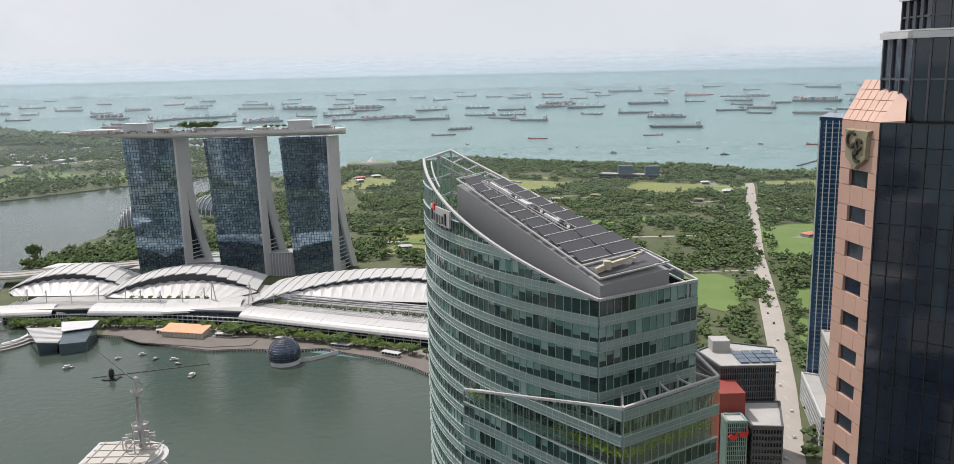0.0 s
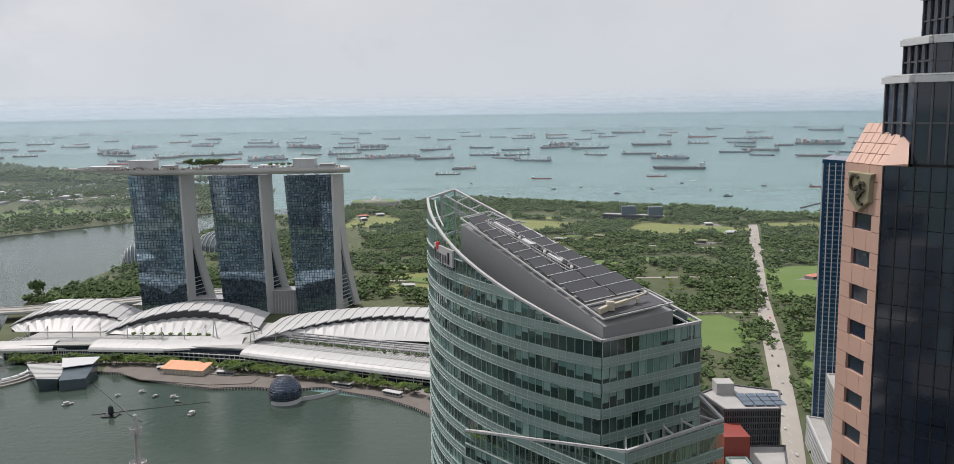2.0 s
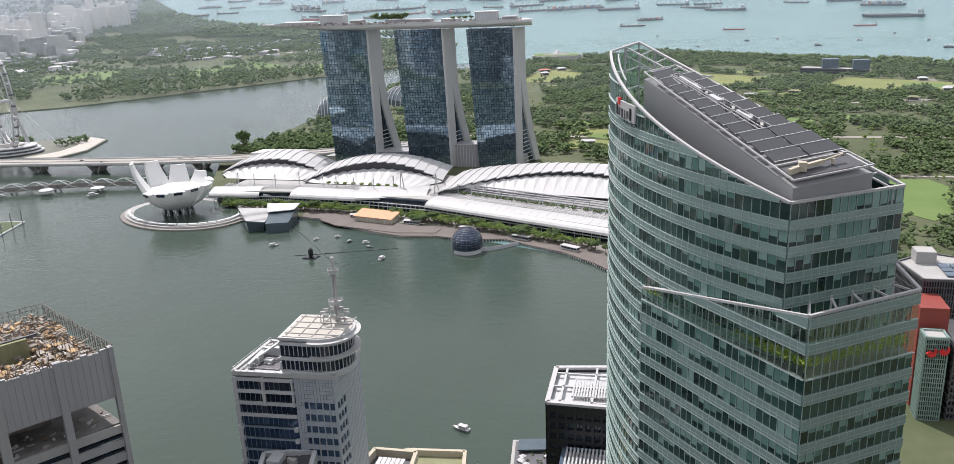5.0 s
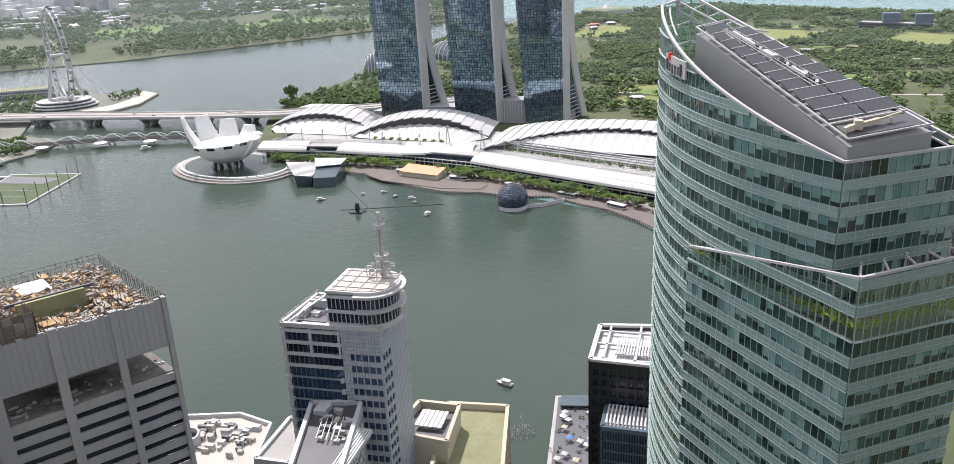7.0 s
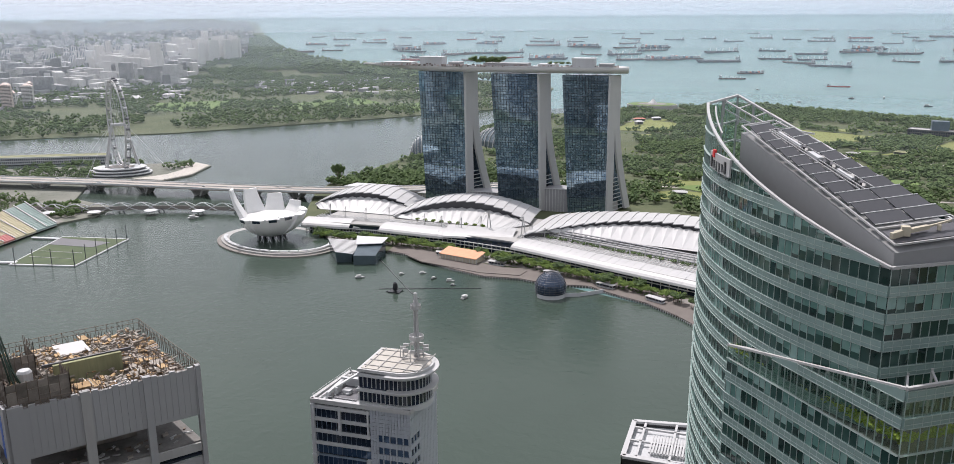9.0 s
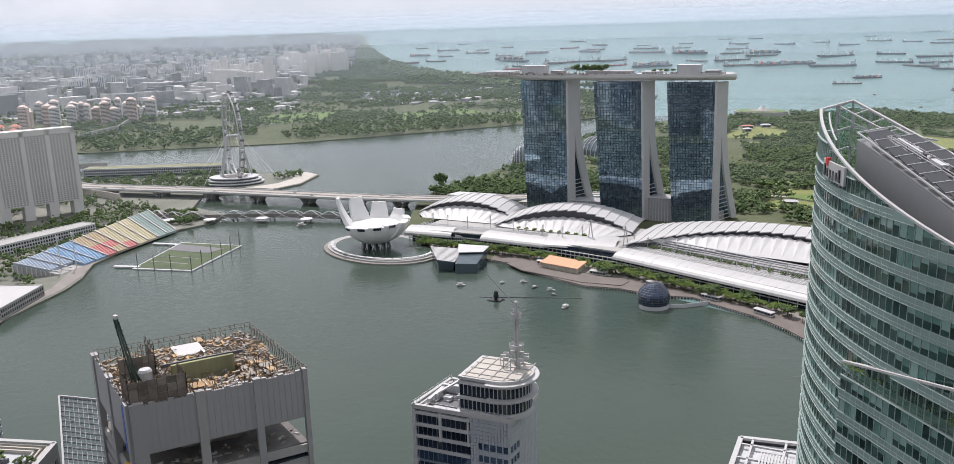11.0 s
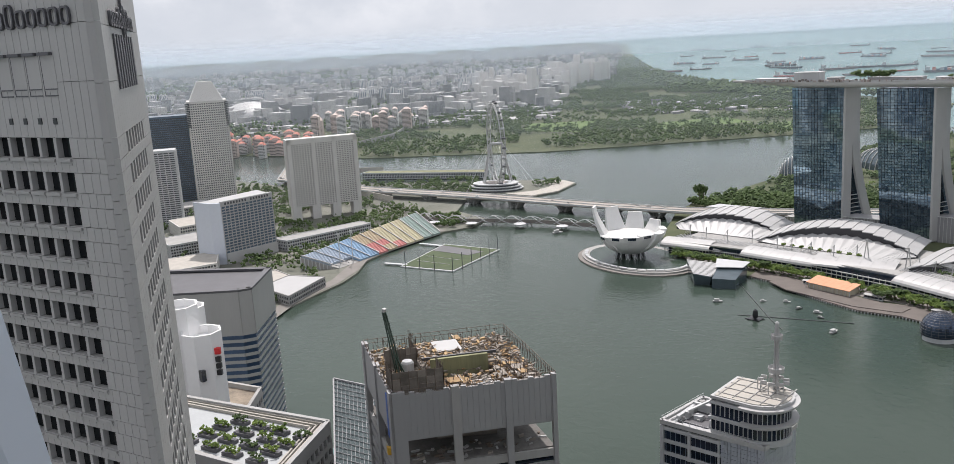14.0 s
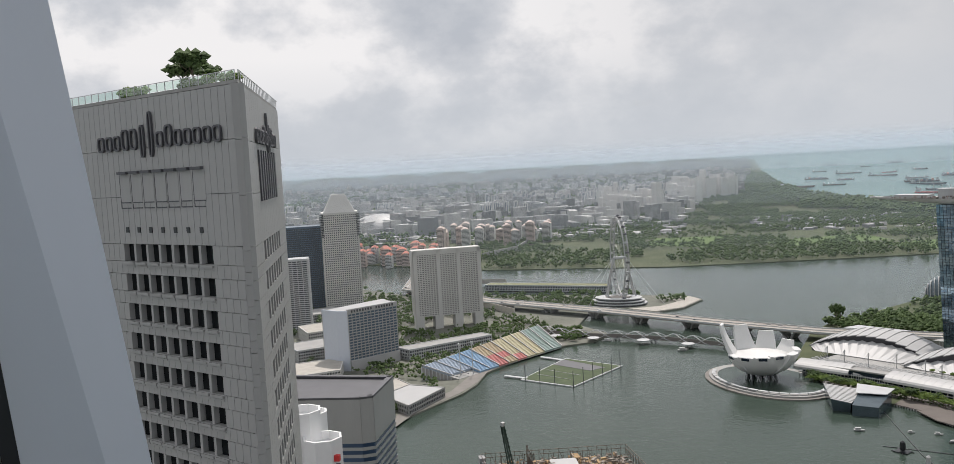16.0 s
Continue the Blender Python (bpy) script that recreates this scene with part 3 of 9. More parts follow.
    for r in range(rows_):
        u0 = 0.118 + 0.85 * r / rows_
        u1 = u0 + 0.85 / rows_ * 0.80
        spans = ((0.03, 0.485), (0.515, 0.97)) if r < 3 else ((0.03, 0.385 - 0.008 * r), (0.635, 0.97))
        if r == rows_ - 1:
            spans = ((0.05, 0.62),)
        for v0, v1 in spans:
            one = Acc()
            one.hexa([bil(u0, v0, 0.35), bil(u0, v1, 0.35), bil(u1, v1, 0.75), bil(u1, v0, 0.75), bil(u0, v0, 0.50), bil(u0, v1, 0.50), bil(u1, v1, 0.90), bil(u1, v0, 0.90)])
            one.part("solar_panel", M["solar"], t)
            for e0, e1, h in (((u0, v0), (u0, v1), 0.52), ((u1, v0), (u1, v1), 0.92)):
                rail2.bar(bil(*e0, h), bil(*e1, h), 0.15, 0.12)
            for f_ in (0.15, 0.5, 0.85):
                vv = v0 + (v1 - v0) * f_
                rail2.bar(bil(u1, vv, 0.0), bil(u1, vv, 0.75), 0.14)
    rail2.part("panel_rail", M["steel"], t)
    # no real depth: the black of this sheet paints the trench's shade
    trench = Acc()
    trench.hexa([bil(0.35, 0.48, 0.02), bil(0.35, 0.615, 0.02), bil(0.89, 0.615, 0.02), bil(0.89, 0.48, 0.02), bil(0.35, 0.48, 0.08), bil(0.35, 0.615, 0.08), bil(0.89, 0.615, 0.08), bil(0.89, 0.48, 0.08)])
    trench.part("trench_shade_sheet", M["black"], t, "flat black sheet standing in for a shaded trench")
    rg_ = random.Random(8)
    for k in range(20):
        uu = 0.36 + 0.51 * k / 19
        one = Acc()
        one.bar(bil(uu, 0.50 + 0.05 * (k % 2), 0.4), bil(uu + 0.016, 0.55 + 0.05 * (k % 2), 0.5), rg_.uniform(0.4, 0.9), rg_.uniform(0.5, 0.9))
        one.part("cooling_unit", M["darkgrey"] if k % 3 else M["concrete"], t)
    for u0, u1, w_ in ((0.42, 0.50, 0.5), (0.60, 0.66, 1.1), (0.72, 0.86, 0.5)):
        one = Acc()
        one.bar(bil(u0, 0.5, 0.7), bil(u1, 0.5, 0.7), w_, 0.6)
        one.part("duct", M["offwhite"], t, "off-white duct")
    # the sign: a white board with plain dark marks
    marks = [k for k in range(41) if -2.95 < math.degrees(math.atan2(*arc[k])) < -1.55]
    s0, s1 = marks[0], marks[-1]
    bd = Acc()
    for p, q in zip(arc[s0:s1], arc[s0 + 1:s1 + 1]):
        bd.wallbox(p, q, 238.6, 241.9, 0.35, 0.75)
    board = bd.weld(1).part("sign_board", M["white"], t, "white sign board with dark marks")
    for k in range(6):
        one = Acc()
        p, q = lerp2(arc[s0], arc[s1], 0.10 + 0.14 * k), lerp2(arc[s0], arc[s1], 0.17 + 0.14 * k)
        one.wallbox(p, q, 239.0 - (0.25 if k in (2, 3) else 0), 241.2 if k in (0, 5) else 240.5, 0.6, 1.05)
        one.part("mark", M["black"], board)
    one = Acc()
    one.wallbox(lerp2(arc[s0], arc[s1], 0.2), lerp2(arc[s0], arc[s1], 0.3), 241.0, 242.4, 0.6, 1.1)
    one.part("mark", M["signred"], board, "red mark")
    # the lower block in front, with a planted terrace behind its glass screen
    T, C2, R2 = ad(-1.14, 152), ad(10.03, 124), ad(16.4, 140)
    def top2(x, y):
        p = Vector((x, y))
        d1 = (Vector(C2) - Vector(T)).normalized()
        s = (p - Vector(T)).dot(d1) / (Vector(C2) - Vector(T)).length
        return 209.0 + 8.0 * min(1.0, max(0.0, s)) if s < 1.0 else 217.2
    zt = 206.8
    low = [T, C2, R2, K, F, arc[26]]
    prism_part("lower_core", inset(low, 0.9), 2, zt - 1.5, M["black"], t)
    deck_ = inset(low, 0.3)
    prism_part("terrace", deck_, zt - 1.2, zt - 0.4, M["pave"], t, "planted terrace deck")
    curtain(t, [T, C2, R2], lambda x, y: min(top2(x, y), zt), 232.0 + FL, FL, SILL, 20, 1.5, M["greenglass"], M["greenband"], M["greenmull"], lambda p, z: z > 195, 150, M["blind"])
    curtain(t, [T, C2, R2], lambda x, y: top2(x, y) if top2(x, y) > zt else 0, 232.0 + FL, FL, SILL, zt - 0.1, 1.5, M["clear"], M["greenband"], M["greenmull"], open_z=zt)
    curtain(t, [arc[26], T], lambda x, y: 206.8, 232.0 + FL, FL, SILL, 20, 1.5, M["greenglass"], M["greenband"], M["greenmull"], blind=M["blind"])
    c2 = Acc()
    for p, q in ((T, C2), (C2, R2), (R2, K), (T, arc[26])):
        c2.bar((*p, top2(*p) + 0.1), (*q, (top2(*q) if q != K else 219) + 0.1), 0.5, 0.4)
    for k in range(1, 9):
        p = lerp2(T, C2, k / 8)
        q = lerp2(p, (26, 150), 0.12)
        if top2(*p) > zt + 3:
            c2.bar((*q, zt - 1), (*p, top2(*p)), 0.3)
    for k in range(5):
        p = lerp2(C2, R2, k / 4)
        q = lerp2(p, (26, 150), 0.22)
        c2.bar((*q, zt - 1), (*p, top2(*p)), 0.3)
        c2.bar((*q, zt - 1), (*q, top2(*p)), 0.3)
        c2.bar((*q, top2(*p) - 0.5), (*p, top2(*p) - 0.5), 0.3)
    c2.part("screen_frame", M["white"], t, "white steel frame")
    return T, C2, R2, zt


GT = green_tower()


def leaf_body(acc, p, r, rng, n=9, flat=0.75, tuft=1.0):
    """A ragged clump of small leaf tufts round a point."""
    for _ in range(n):
        d = Vector((rng.gauss(0, 1), rng.gauss(0, 1), rng.gauss(0, 1) * flat))
        d = d.normalized() * r * rng.uniform(0.25, 1.0)
        d.z *= flat
        s = r * rng.uniform(0.34, 0.58) * tuft
        c = Vector(p) + d
        q = [c + Vector((rng.uniform(0.6, 1.2) * x, rng.uniform(0.6, 1.2) * y, rng.uniform(0.5, 1.0) * z)) * s for x, y, z in ((1, 0, 0), (-1, 0, 0), (0, 1, 0), (0, -1, 0), (0, 0, 1), (0, 0, -1))]
        k = len(acc.v)
        acc.v += [tuple(v) for v in q]
        acc.f += [(k + a, k + b, k + c_) for a, b, c_ in ((0, 2, 4), (2, 1, 4), (1, 3, 4), (3, 0, 4), (2, 0, 5), (1, 2, 5), (3, 1, 5), (0, 3, 5))]


def terrace_hedge():
    rng = random.Random(3)
    T, C2, R2, zt = GT
    acc = Acc()
    for a, b, n in ((T, C2, 95), (C2, R2, 30)):
        for k in range(n):
            p = lerp2(lerp2(a, b, (k + 0.5) / n), (26, 160), 0.06)
            leaf_body(acc, (*p, zt + 1.5), 1.0, rng, 12, 0.9, 0.7)
    for k in range(60):
        p = lerp2(lerp2(T, C2, 0.02 + 0.5 * k / 60), (26, 160), 0.14)
        leaf_body(acc, (*p, zt + 2.9), 1.0, rng, 6)
    for k in range(30):
        p = lerp2(T, (2, 158), rng.random())
        leaf_body(acc, (p[0] + rng.uniform(0, 2.5), p[1], zt + 1.8), 0.8, rng, 6)
    ob = new("hedge", acc.mesh("hedge", M["hedge_leaf"]))
    tagged(ob, "clipped light green hedge on a glass tower terrace", "hedge", "", "stuff")


terrace_hedge()


# ---- the pink granite tower ----
def granite_tower():
    t = thing("office_tower", "pink granite and dark glass skyscraper with stepped glazed crown", "building")
    P0, P1, P2 = ad(23.2, 100), ad(25.32, 94), ad(44, 90)
    v = Vector((P1[0] - P0[0], P1[1] - P0[1]))
    l = v.length
    d = Vector((P2[0] - P1[0], P2[1] - P1[1]))
    b0, b1 = (P0[0] + d.x, P0[1] + d.y + 30), (P0[0] + 20, P0[1] + 22)
    prism_part("core", inset([P0, P1, P2, b0, b1], 0.8), 2, 261.5, M["black"], t)
    rows = [(256.9 - 3.85 * k - 1.7, 256.9 - 3.85 * k) for k in range(0, 30)]
    punched(t, P0, P1, 130, 262, [(2.0, 5.4)], rows, 0.35, M["granite"], M["darkglass"], 2.35, None, 0.05, 1.95)
    # dark side: panes in a fine grid of fins
    fl = 3.85
    pts = resample([P1, P2], 1.45)
    loose, fins = Acc(), Acc()
    n = 0
    for k in range(32):
        z = 262.0 - fl * k
        for i, (a, b) in enumerate(zip(pts, pts[1:])):
            for z0, z1 in ((z - fl + 0.06, z - fl + 1.5), (z - fl + 1.56, z)):
                if i < 8 and k < 16:
                    one = Acc()
                    one.wallbox(a, b, z0, z1, -0.1, 0.02)
                    one.part("pane", M["darkglass"], t)
                else:
                    loose.wallbox(a, b, z0, z1, -0.1, 0.02)
    for a in pts:
        c = lerp2(a, P2, 0.004)
        fins.wallbox(a, c, 130, 262, -0.1, 0.16)
    for k in range(34):
        fins.wallbox(P1, P2, 262 - fl * k, 262.06 - fl * k, -0.1, 0.08)
    loose.part("panes", M["darkglass"], t, "", "stuff")
    fins.part("fin_grid", M["black"], t)
    # sloping granite shoulder
    s0, s1 = (P0[0] + 0.6 + d.x * 0.02, P0[1] + 4), None
    Q0, Q1 = ad(24.34, 104), ad(26.67, 98)
    E = ad(26.67, 93.5)
    acc = Acc()
    for i in range(6):
        for j in range(4):
            f = lambda uu, vv: Vector((*lerp2(lerp2(P0, P1, uu), lerp2(Q0, Q1, uu), vv), 262.05 + 4.1 * vv))
            u0, u1, v0, v1 = i / 6 + 0.006, (i + 1) / 6 - 0.006, j / 4 + 0.008, (j + 1) / 4 - 0.008
            lo = [f(u0, v0), f(u1, v0), f(u1, v1), f(u0, v1)]
            acc.hexa([p + Vector((0.2, 0.3, -0.3)) for p in lo] + lo)
    acc.part("shoulder", M["granite"], t, "", "stuff")
    prism_part("shoulder_core", [(P0[0] + 0.5, P0[1] + 0.3), (P1[0] + 0.4, P1[1] + 0.4), Q1, Q0], 258, [261.6, 261.6, 265.6, 265.6], M["granite"], t)
    prism_part("shoulder_side", [P1, E, Q1, (Q1[0] + 0.1, Q1[1] + 0.1)], 261.9, [262.1, 262.3, 266.2, 266.2], M["granite"], t)
    # three glazed tiers, each set back
    for az, dd, z0, z1 in ((25.33, 100, 262.2, 270.3), (26.2, 106, 270.8, 274.4), (27.1, 112, 275.0, 279.8)):
        a, c = ad(az, dd), ad(44, dd - 6)
        cham = ad(az + 1.5, dd - 4.5)
        tier = prism_part("tier_core", [a, cham, c, (c[0] + 30, c[1] + 40), (a[0] + 35, a[1] + 30)], z0 - 2, z1 - 0.5, M["black"], t)
        loose, fr = Acc(), Acc()
        for p, q in zip(resample([a, cham, c], 1.5), resample([a, cham, c], 1.5)[1:]):
            h = (z1 - z0) / 2
            for k in range(2):
                one = Acc()
                one.wallbox(p, q, z0 + h * k, z0 + h * (k + 1), 0.0, 0.12)
                one.part("pane", M["darkglass"], t)
                fr.wallbox(p, q, z0 + h * (k + 1) - 0.12, z0 + h * (k + 1) + 0.06, 0.0, 0.28)
            fr.wallbox(p, lerp2(p, q, 0.13), z0, z1, 0.0, 0.34)
        fr.part("glazing_frame", M["darkgrey"], t, "", "stuff")
        cp = Acc()
        for p, q in ((a, cham), (cham, c)):
            cp.wallbox(p, q, z1 - 0.1, z1 + 0.55, -0.6, 0.7)
            cp.wallbox(p, q, z1 + 0.6, z1 + 0.75, -0.6, 0.4)
        cp.part("cornice", M["steel"], t, "pale metal cornice")
    # cast shield with plain interlaced strokes
    u = v / l
    nrm = Vector((u.y, -u.x))
    at = lambda s, z, o: Vector((P0[0] + u.x * s + nrm.x * o, P0[1] + u.y * s + nrm.y * o, z))
    bm = bmesh.new()
    prof = [(1.2, 261.2), (5.9, 261.2), (5.6, 260.6), (5.5, 258.2), (3.55, 257.0), (1.6, 258.2), (1.5, 260.6)]
    lo = [bm.verts.new(at(s, z, 0.02)) for s, z in prof]
    hi = [bm.verts.new(at(3.55 + (s - 3.55) * 0.94, 259.2 + (z - 259.2) * 0.94, 0.45)) for s, z in prof]
    bm.faces.new(hi)
    bm.faces.new(lo[::-1])
    for i in range(7):
        bm.faces.new((lo[i], lo[(i + 1) % 7], hi[(i + 1) % 7], hi[i]))
    bmesh.ops.recalc_face_normals(bm, faces=bm.faces)
    shield = part("shield", bm, M["bronze"], t, "weathered bronze shield emblem")
    for r, cs, cz, a0, a1 in ((0.8, 2.9, 260.1, 40, 320), (0.55, 3.6, 259.2, -100, 160), (0.5, 4.3, 259.7, 20, 330), (0.7, 4.2, 258.6, 120, 300)):
        ang = [radians(a0 + (a1 - a0) * k / 9) for k in range(10)]
        strokes = Acc()
        for p, q in zip(ang, ang[1:]):
            strokes.bar(at(cs + r * math.cos(p), cz + r * math.sin(p), 0.55), at(cs + r * math.cos(q), cz + r * math.sin(q), 0.55), 0.26)
        strokes.part("stroke", M["bronze_dark"], shield)


M["bronze"] = mat("weathered_bronze", (0.30, 0.27, 0.18), 0.5, 0.5, 0.6, 0.15, 5.0)
M["bronze_dark"] = mat("dark_bronze", (0.075, 0.07, 0.05), 0.5, 0.6, 0.6, 0.15, 5.0)
granite_tower()


# ---- the grey panelled tower ----
def grey_tower():
    t = thing("office_tower", "grey panelled office tower with deep square windows and roof garden", "building")
    A, B0, C = ad(-65.74, 112), (-140.9, 36.7), (-144.7, 72.4)
    e = Vector((B0[0] - A[0], B0[1] - A[1])).normalized()
    B = (A[0] + e.x * 52, A[1] + e.y * 52)
    prism_part("core", inset([A, B, (-190, 60), C], 3.0), 2, 279.0, M["darkgrey"], t)
    cols = [(8.6 + 3.15 * k - 0.65, 8.6 + 3.15 * k + 1.9) for k in range(7)]
    cols = [(52 - c1, 52 - c0) for c0, c1 in cols][::-1]
    fl = 4.42
    rows = [(256.75 - fl * k, 259.3 - fl * k) for k in range(26)]
    punched(t, B, A, 140, 280.0, cols, rows, 0.9, M["stonegrey"], M["deepglass"], 1.45, M["stonegrey"], 0.07, 6.5)
    lc = Vector((C[0] - A[0], C[1] - A[1])).length
    rows2 = [(256.0 - fl * k, 258.8 - fl * k) for k in range(26)]
    cols2 = [(15.0 + 3.5 * k, 17.2 + 3.5 * k) for k in range(7)]
    punched(t, A, C, 140, 280.0, cols2, rows2, 0.9, M["stonegrey"], M["deepglass"], 2.4, None, 0.07, 6.5)
    # louvre bays, small vents and the sign: plain outlined marks
    u = Vector((A[0] - B[0], A[1] - B[1])).normalized()
    at = lambda s: (A[0] - u.x * s, A[1] - u.y * s)
    for k in range(7):
        s = 8.4 + 3.0 * k
        one = Acc()
        one.wallbox(at(s + 2.6), at(s), 265.2, 270.0, 0.01, 0.05)
        lv = one.part("louvre", M["stonegrey"], t)
        tr = Acc()
        tr.wallbox(at(s + 2.4), at(s + 0.1), 269.5, 269.9, 0.05, 0.6)
        tr.wallbox(at(s + 2.4), at(s + 0.1), 265.3, 265.45, 0.05, 0.12)
        tr.wallbox(at(s + 2.4), at(s + 0.1), 264.5, 264.65, 0.05, 0.12)
        tr.wallbox(at(s + 2.65), at(s + 2.57), 264.5, 270.0, 0.02, 0.08)
        tr.part("trim", M["darkgrey"], lv)
        v_ = Acc()
        v_.wallbox(at(s + 1.9), at(s + 1.2), 261.0, 261.8, 0.0, 0.12)
        v_.part("vent", M["black"], t)
    w = Vector((C[0] - A[0], C[1] - A[1])).normalized()
    bt = lambda s: (A[0] + w.x * s, A[1] + w.y * s)
    for k in range(8):
        one = Acc()
        one.wallbox(bt(15 + 3 * k), bt(16.4 + 3 * k), 264.6, 272.0, 0.0, 0.25)
        one.part("louvre", M["darkgrey"], t)
    for pos, s0, s1, zb in ((at, 3.9, 34.2, 272.9), (bt, 13.0, 40.0, 272.9)):
        n = 14
        for k in range(n):
            a, b = s0 + (s1 - s0) * k / n, s0 + (s1 - s0) * (k + 0.78) / n
            tall = 3.0 if k in (5, 9, 10) else 2.2
            if k in (7, 8):
                tall = 6.3 if k == 7 else 4.6
                a, b = a + 0.3, a + 1.3
            # a slender rounded outline standing off the wall
            nrm_ = Vector((u.y, -u.x)) if pos is at else Vector((w.y, -w.x))
            hw, hh = (b - a) / 2, tall / 2
            mid_s, mid_z = (a + b) / 2, zb + tall / 2 - (1.2 if tall > 4 else 0)
            bm = bmesh.new()
            rings = []
            for i in range(16):
                cs, sn = math.cos(2 * math.pi * i / 16), math.sin(2 * math.pi * i / 16)
                cs, sn = max(-1, min(1, 1.2 * cs)), max(-1, min(1, 1.15 * sn))
                ring_ = []
                for cut, o in ((0.0, 0.05), (0.0, 0.4), (0.27, 0.4), (0.27, 0.05)):
                    p_ = pos(mid_s + (hw - cut) * cs)
                    ring_.append(bm.verts.new((p_[0] + nrm_.x * o, p_[1] + nrm_.y * o, mid_z + (hh - cut) * sn)))
                rings.append(ring_)
            for p_, q_ in zip(rings, rings[1:] + rings[:1]):
                for i in range(4):
                    bm.faces.new((p_[i], p_[(i + 1) % 4], q_[(i + 1) % 4], q_[i]))
            bmesh.ops.recalc_face_normals(bm, faces=bm.faces)
            part("sign_mark", bm, M["darkgrey"], t, "dark outlined sign mark")
    prism_part("roof", inset([A, B, (-190, 60), C], 0.2), 280.05, 280.5, M["concrete"], t)
    for pos, n in ((at, 26), (bt, 26)):
        for k in range(n):
            p, q = pos(k * 1.9 + 0.6), pos(k * 1.9 + 2.5)
            rail = Acc()
            rail.bar((*p, 280.4), (*p, 281.7), 0.10)
            rail.part("rail_post", M["steel"], t)
            rail = Acc()
            rail.bar((*p, 281.7), (*q, 281.7), 0.09)
            rail.part("handrail", M["steel"], t)
    for k in range(26):
        glass = Acc()
        glass.wallbox(at(k * 1.9 + 2.3), at(k * 1.9 + 0.7), 280.55, 281.6, -0.02, 0.02)
        glass.part("rail_glass", M["clear"], t)


grey_tower()

M["hotelglass"] = mat("hotel_glass", (0.13, 0.205, 0.28), 0.04, 0.75, 0.02, 0.3, 0.25, island=0.8, spec=0.7, alt=(0.32, 0.425, 0.50))
M["hullmetal"] = mat("pale_hull_metal", (0.50, 0.50, 0.49), 0.45, 0.2, 0.03, 0.08, 0.4)
M["clutter"] = mat("roof_clutter", (0.10, 0.085, 0.075), 0.8, 0, 0.2, 0.3, 1.0, island=0.9, alt=(0.42, 0.36, 0.34))
M["museum"] = mat("white_resin_cladding", (0.68, 0.68, 0.67), 0.45, 0, 0.05, 0.06, 0.4)
M["pavglass"] = mat("blue_grey_glass", (0.09, 0.12, 0.14), 0.15, 0.3, 0.08, 0.25, 0.6)
M["domeglass"] = mat("dome_glass", (0.06, 0.085, 0.13), 0.08, 0.6, 0.1, 0.3, 0.8)


def grid_wall(parent, a, b, z0, z1, nc, nr, pier, band, depth, wall, flare=0.0, name="facade_grid"):
    """Piers and floor bands standing proud of a dark wall, so that every opening is a recess."""
    acc = Acc()
    l = math.hypot(b[0] - a[0], b[1] - a[1])
    for k in range(nc + 1):
        s = (l - pier) * k / nc
        acc.wallbox(lerp2(a, b, s / l), lerp2(a, b, (s + pier) / l), z0, z1, -0.3, depth)
    for k in range(nr + 1):
        z = z0 + (z1 - z0 - band) * k / nr
        acc.wallbox(a, b, z, z + band, -0.3, depth * 0.96)
    return acc.part(name, wall, parent, "", "stuff")


# ---- the hotel of three leaning towers under one deck ----
QD = Vector((0.38, 0.925))


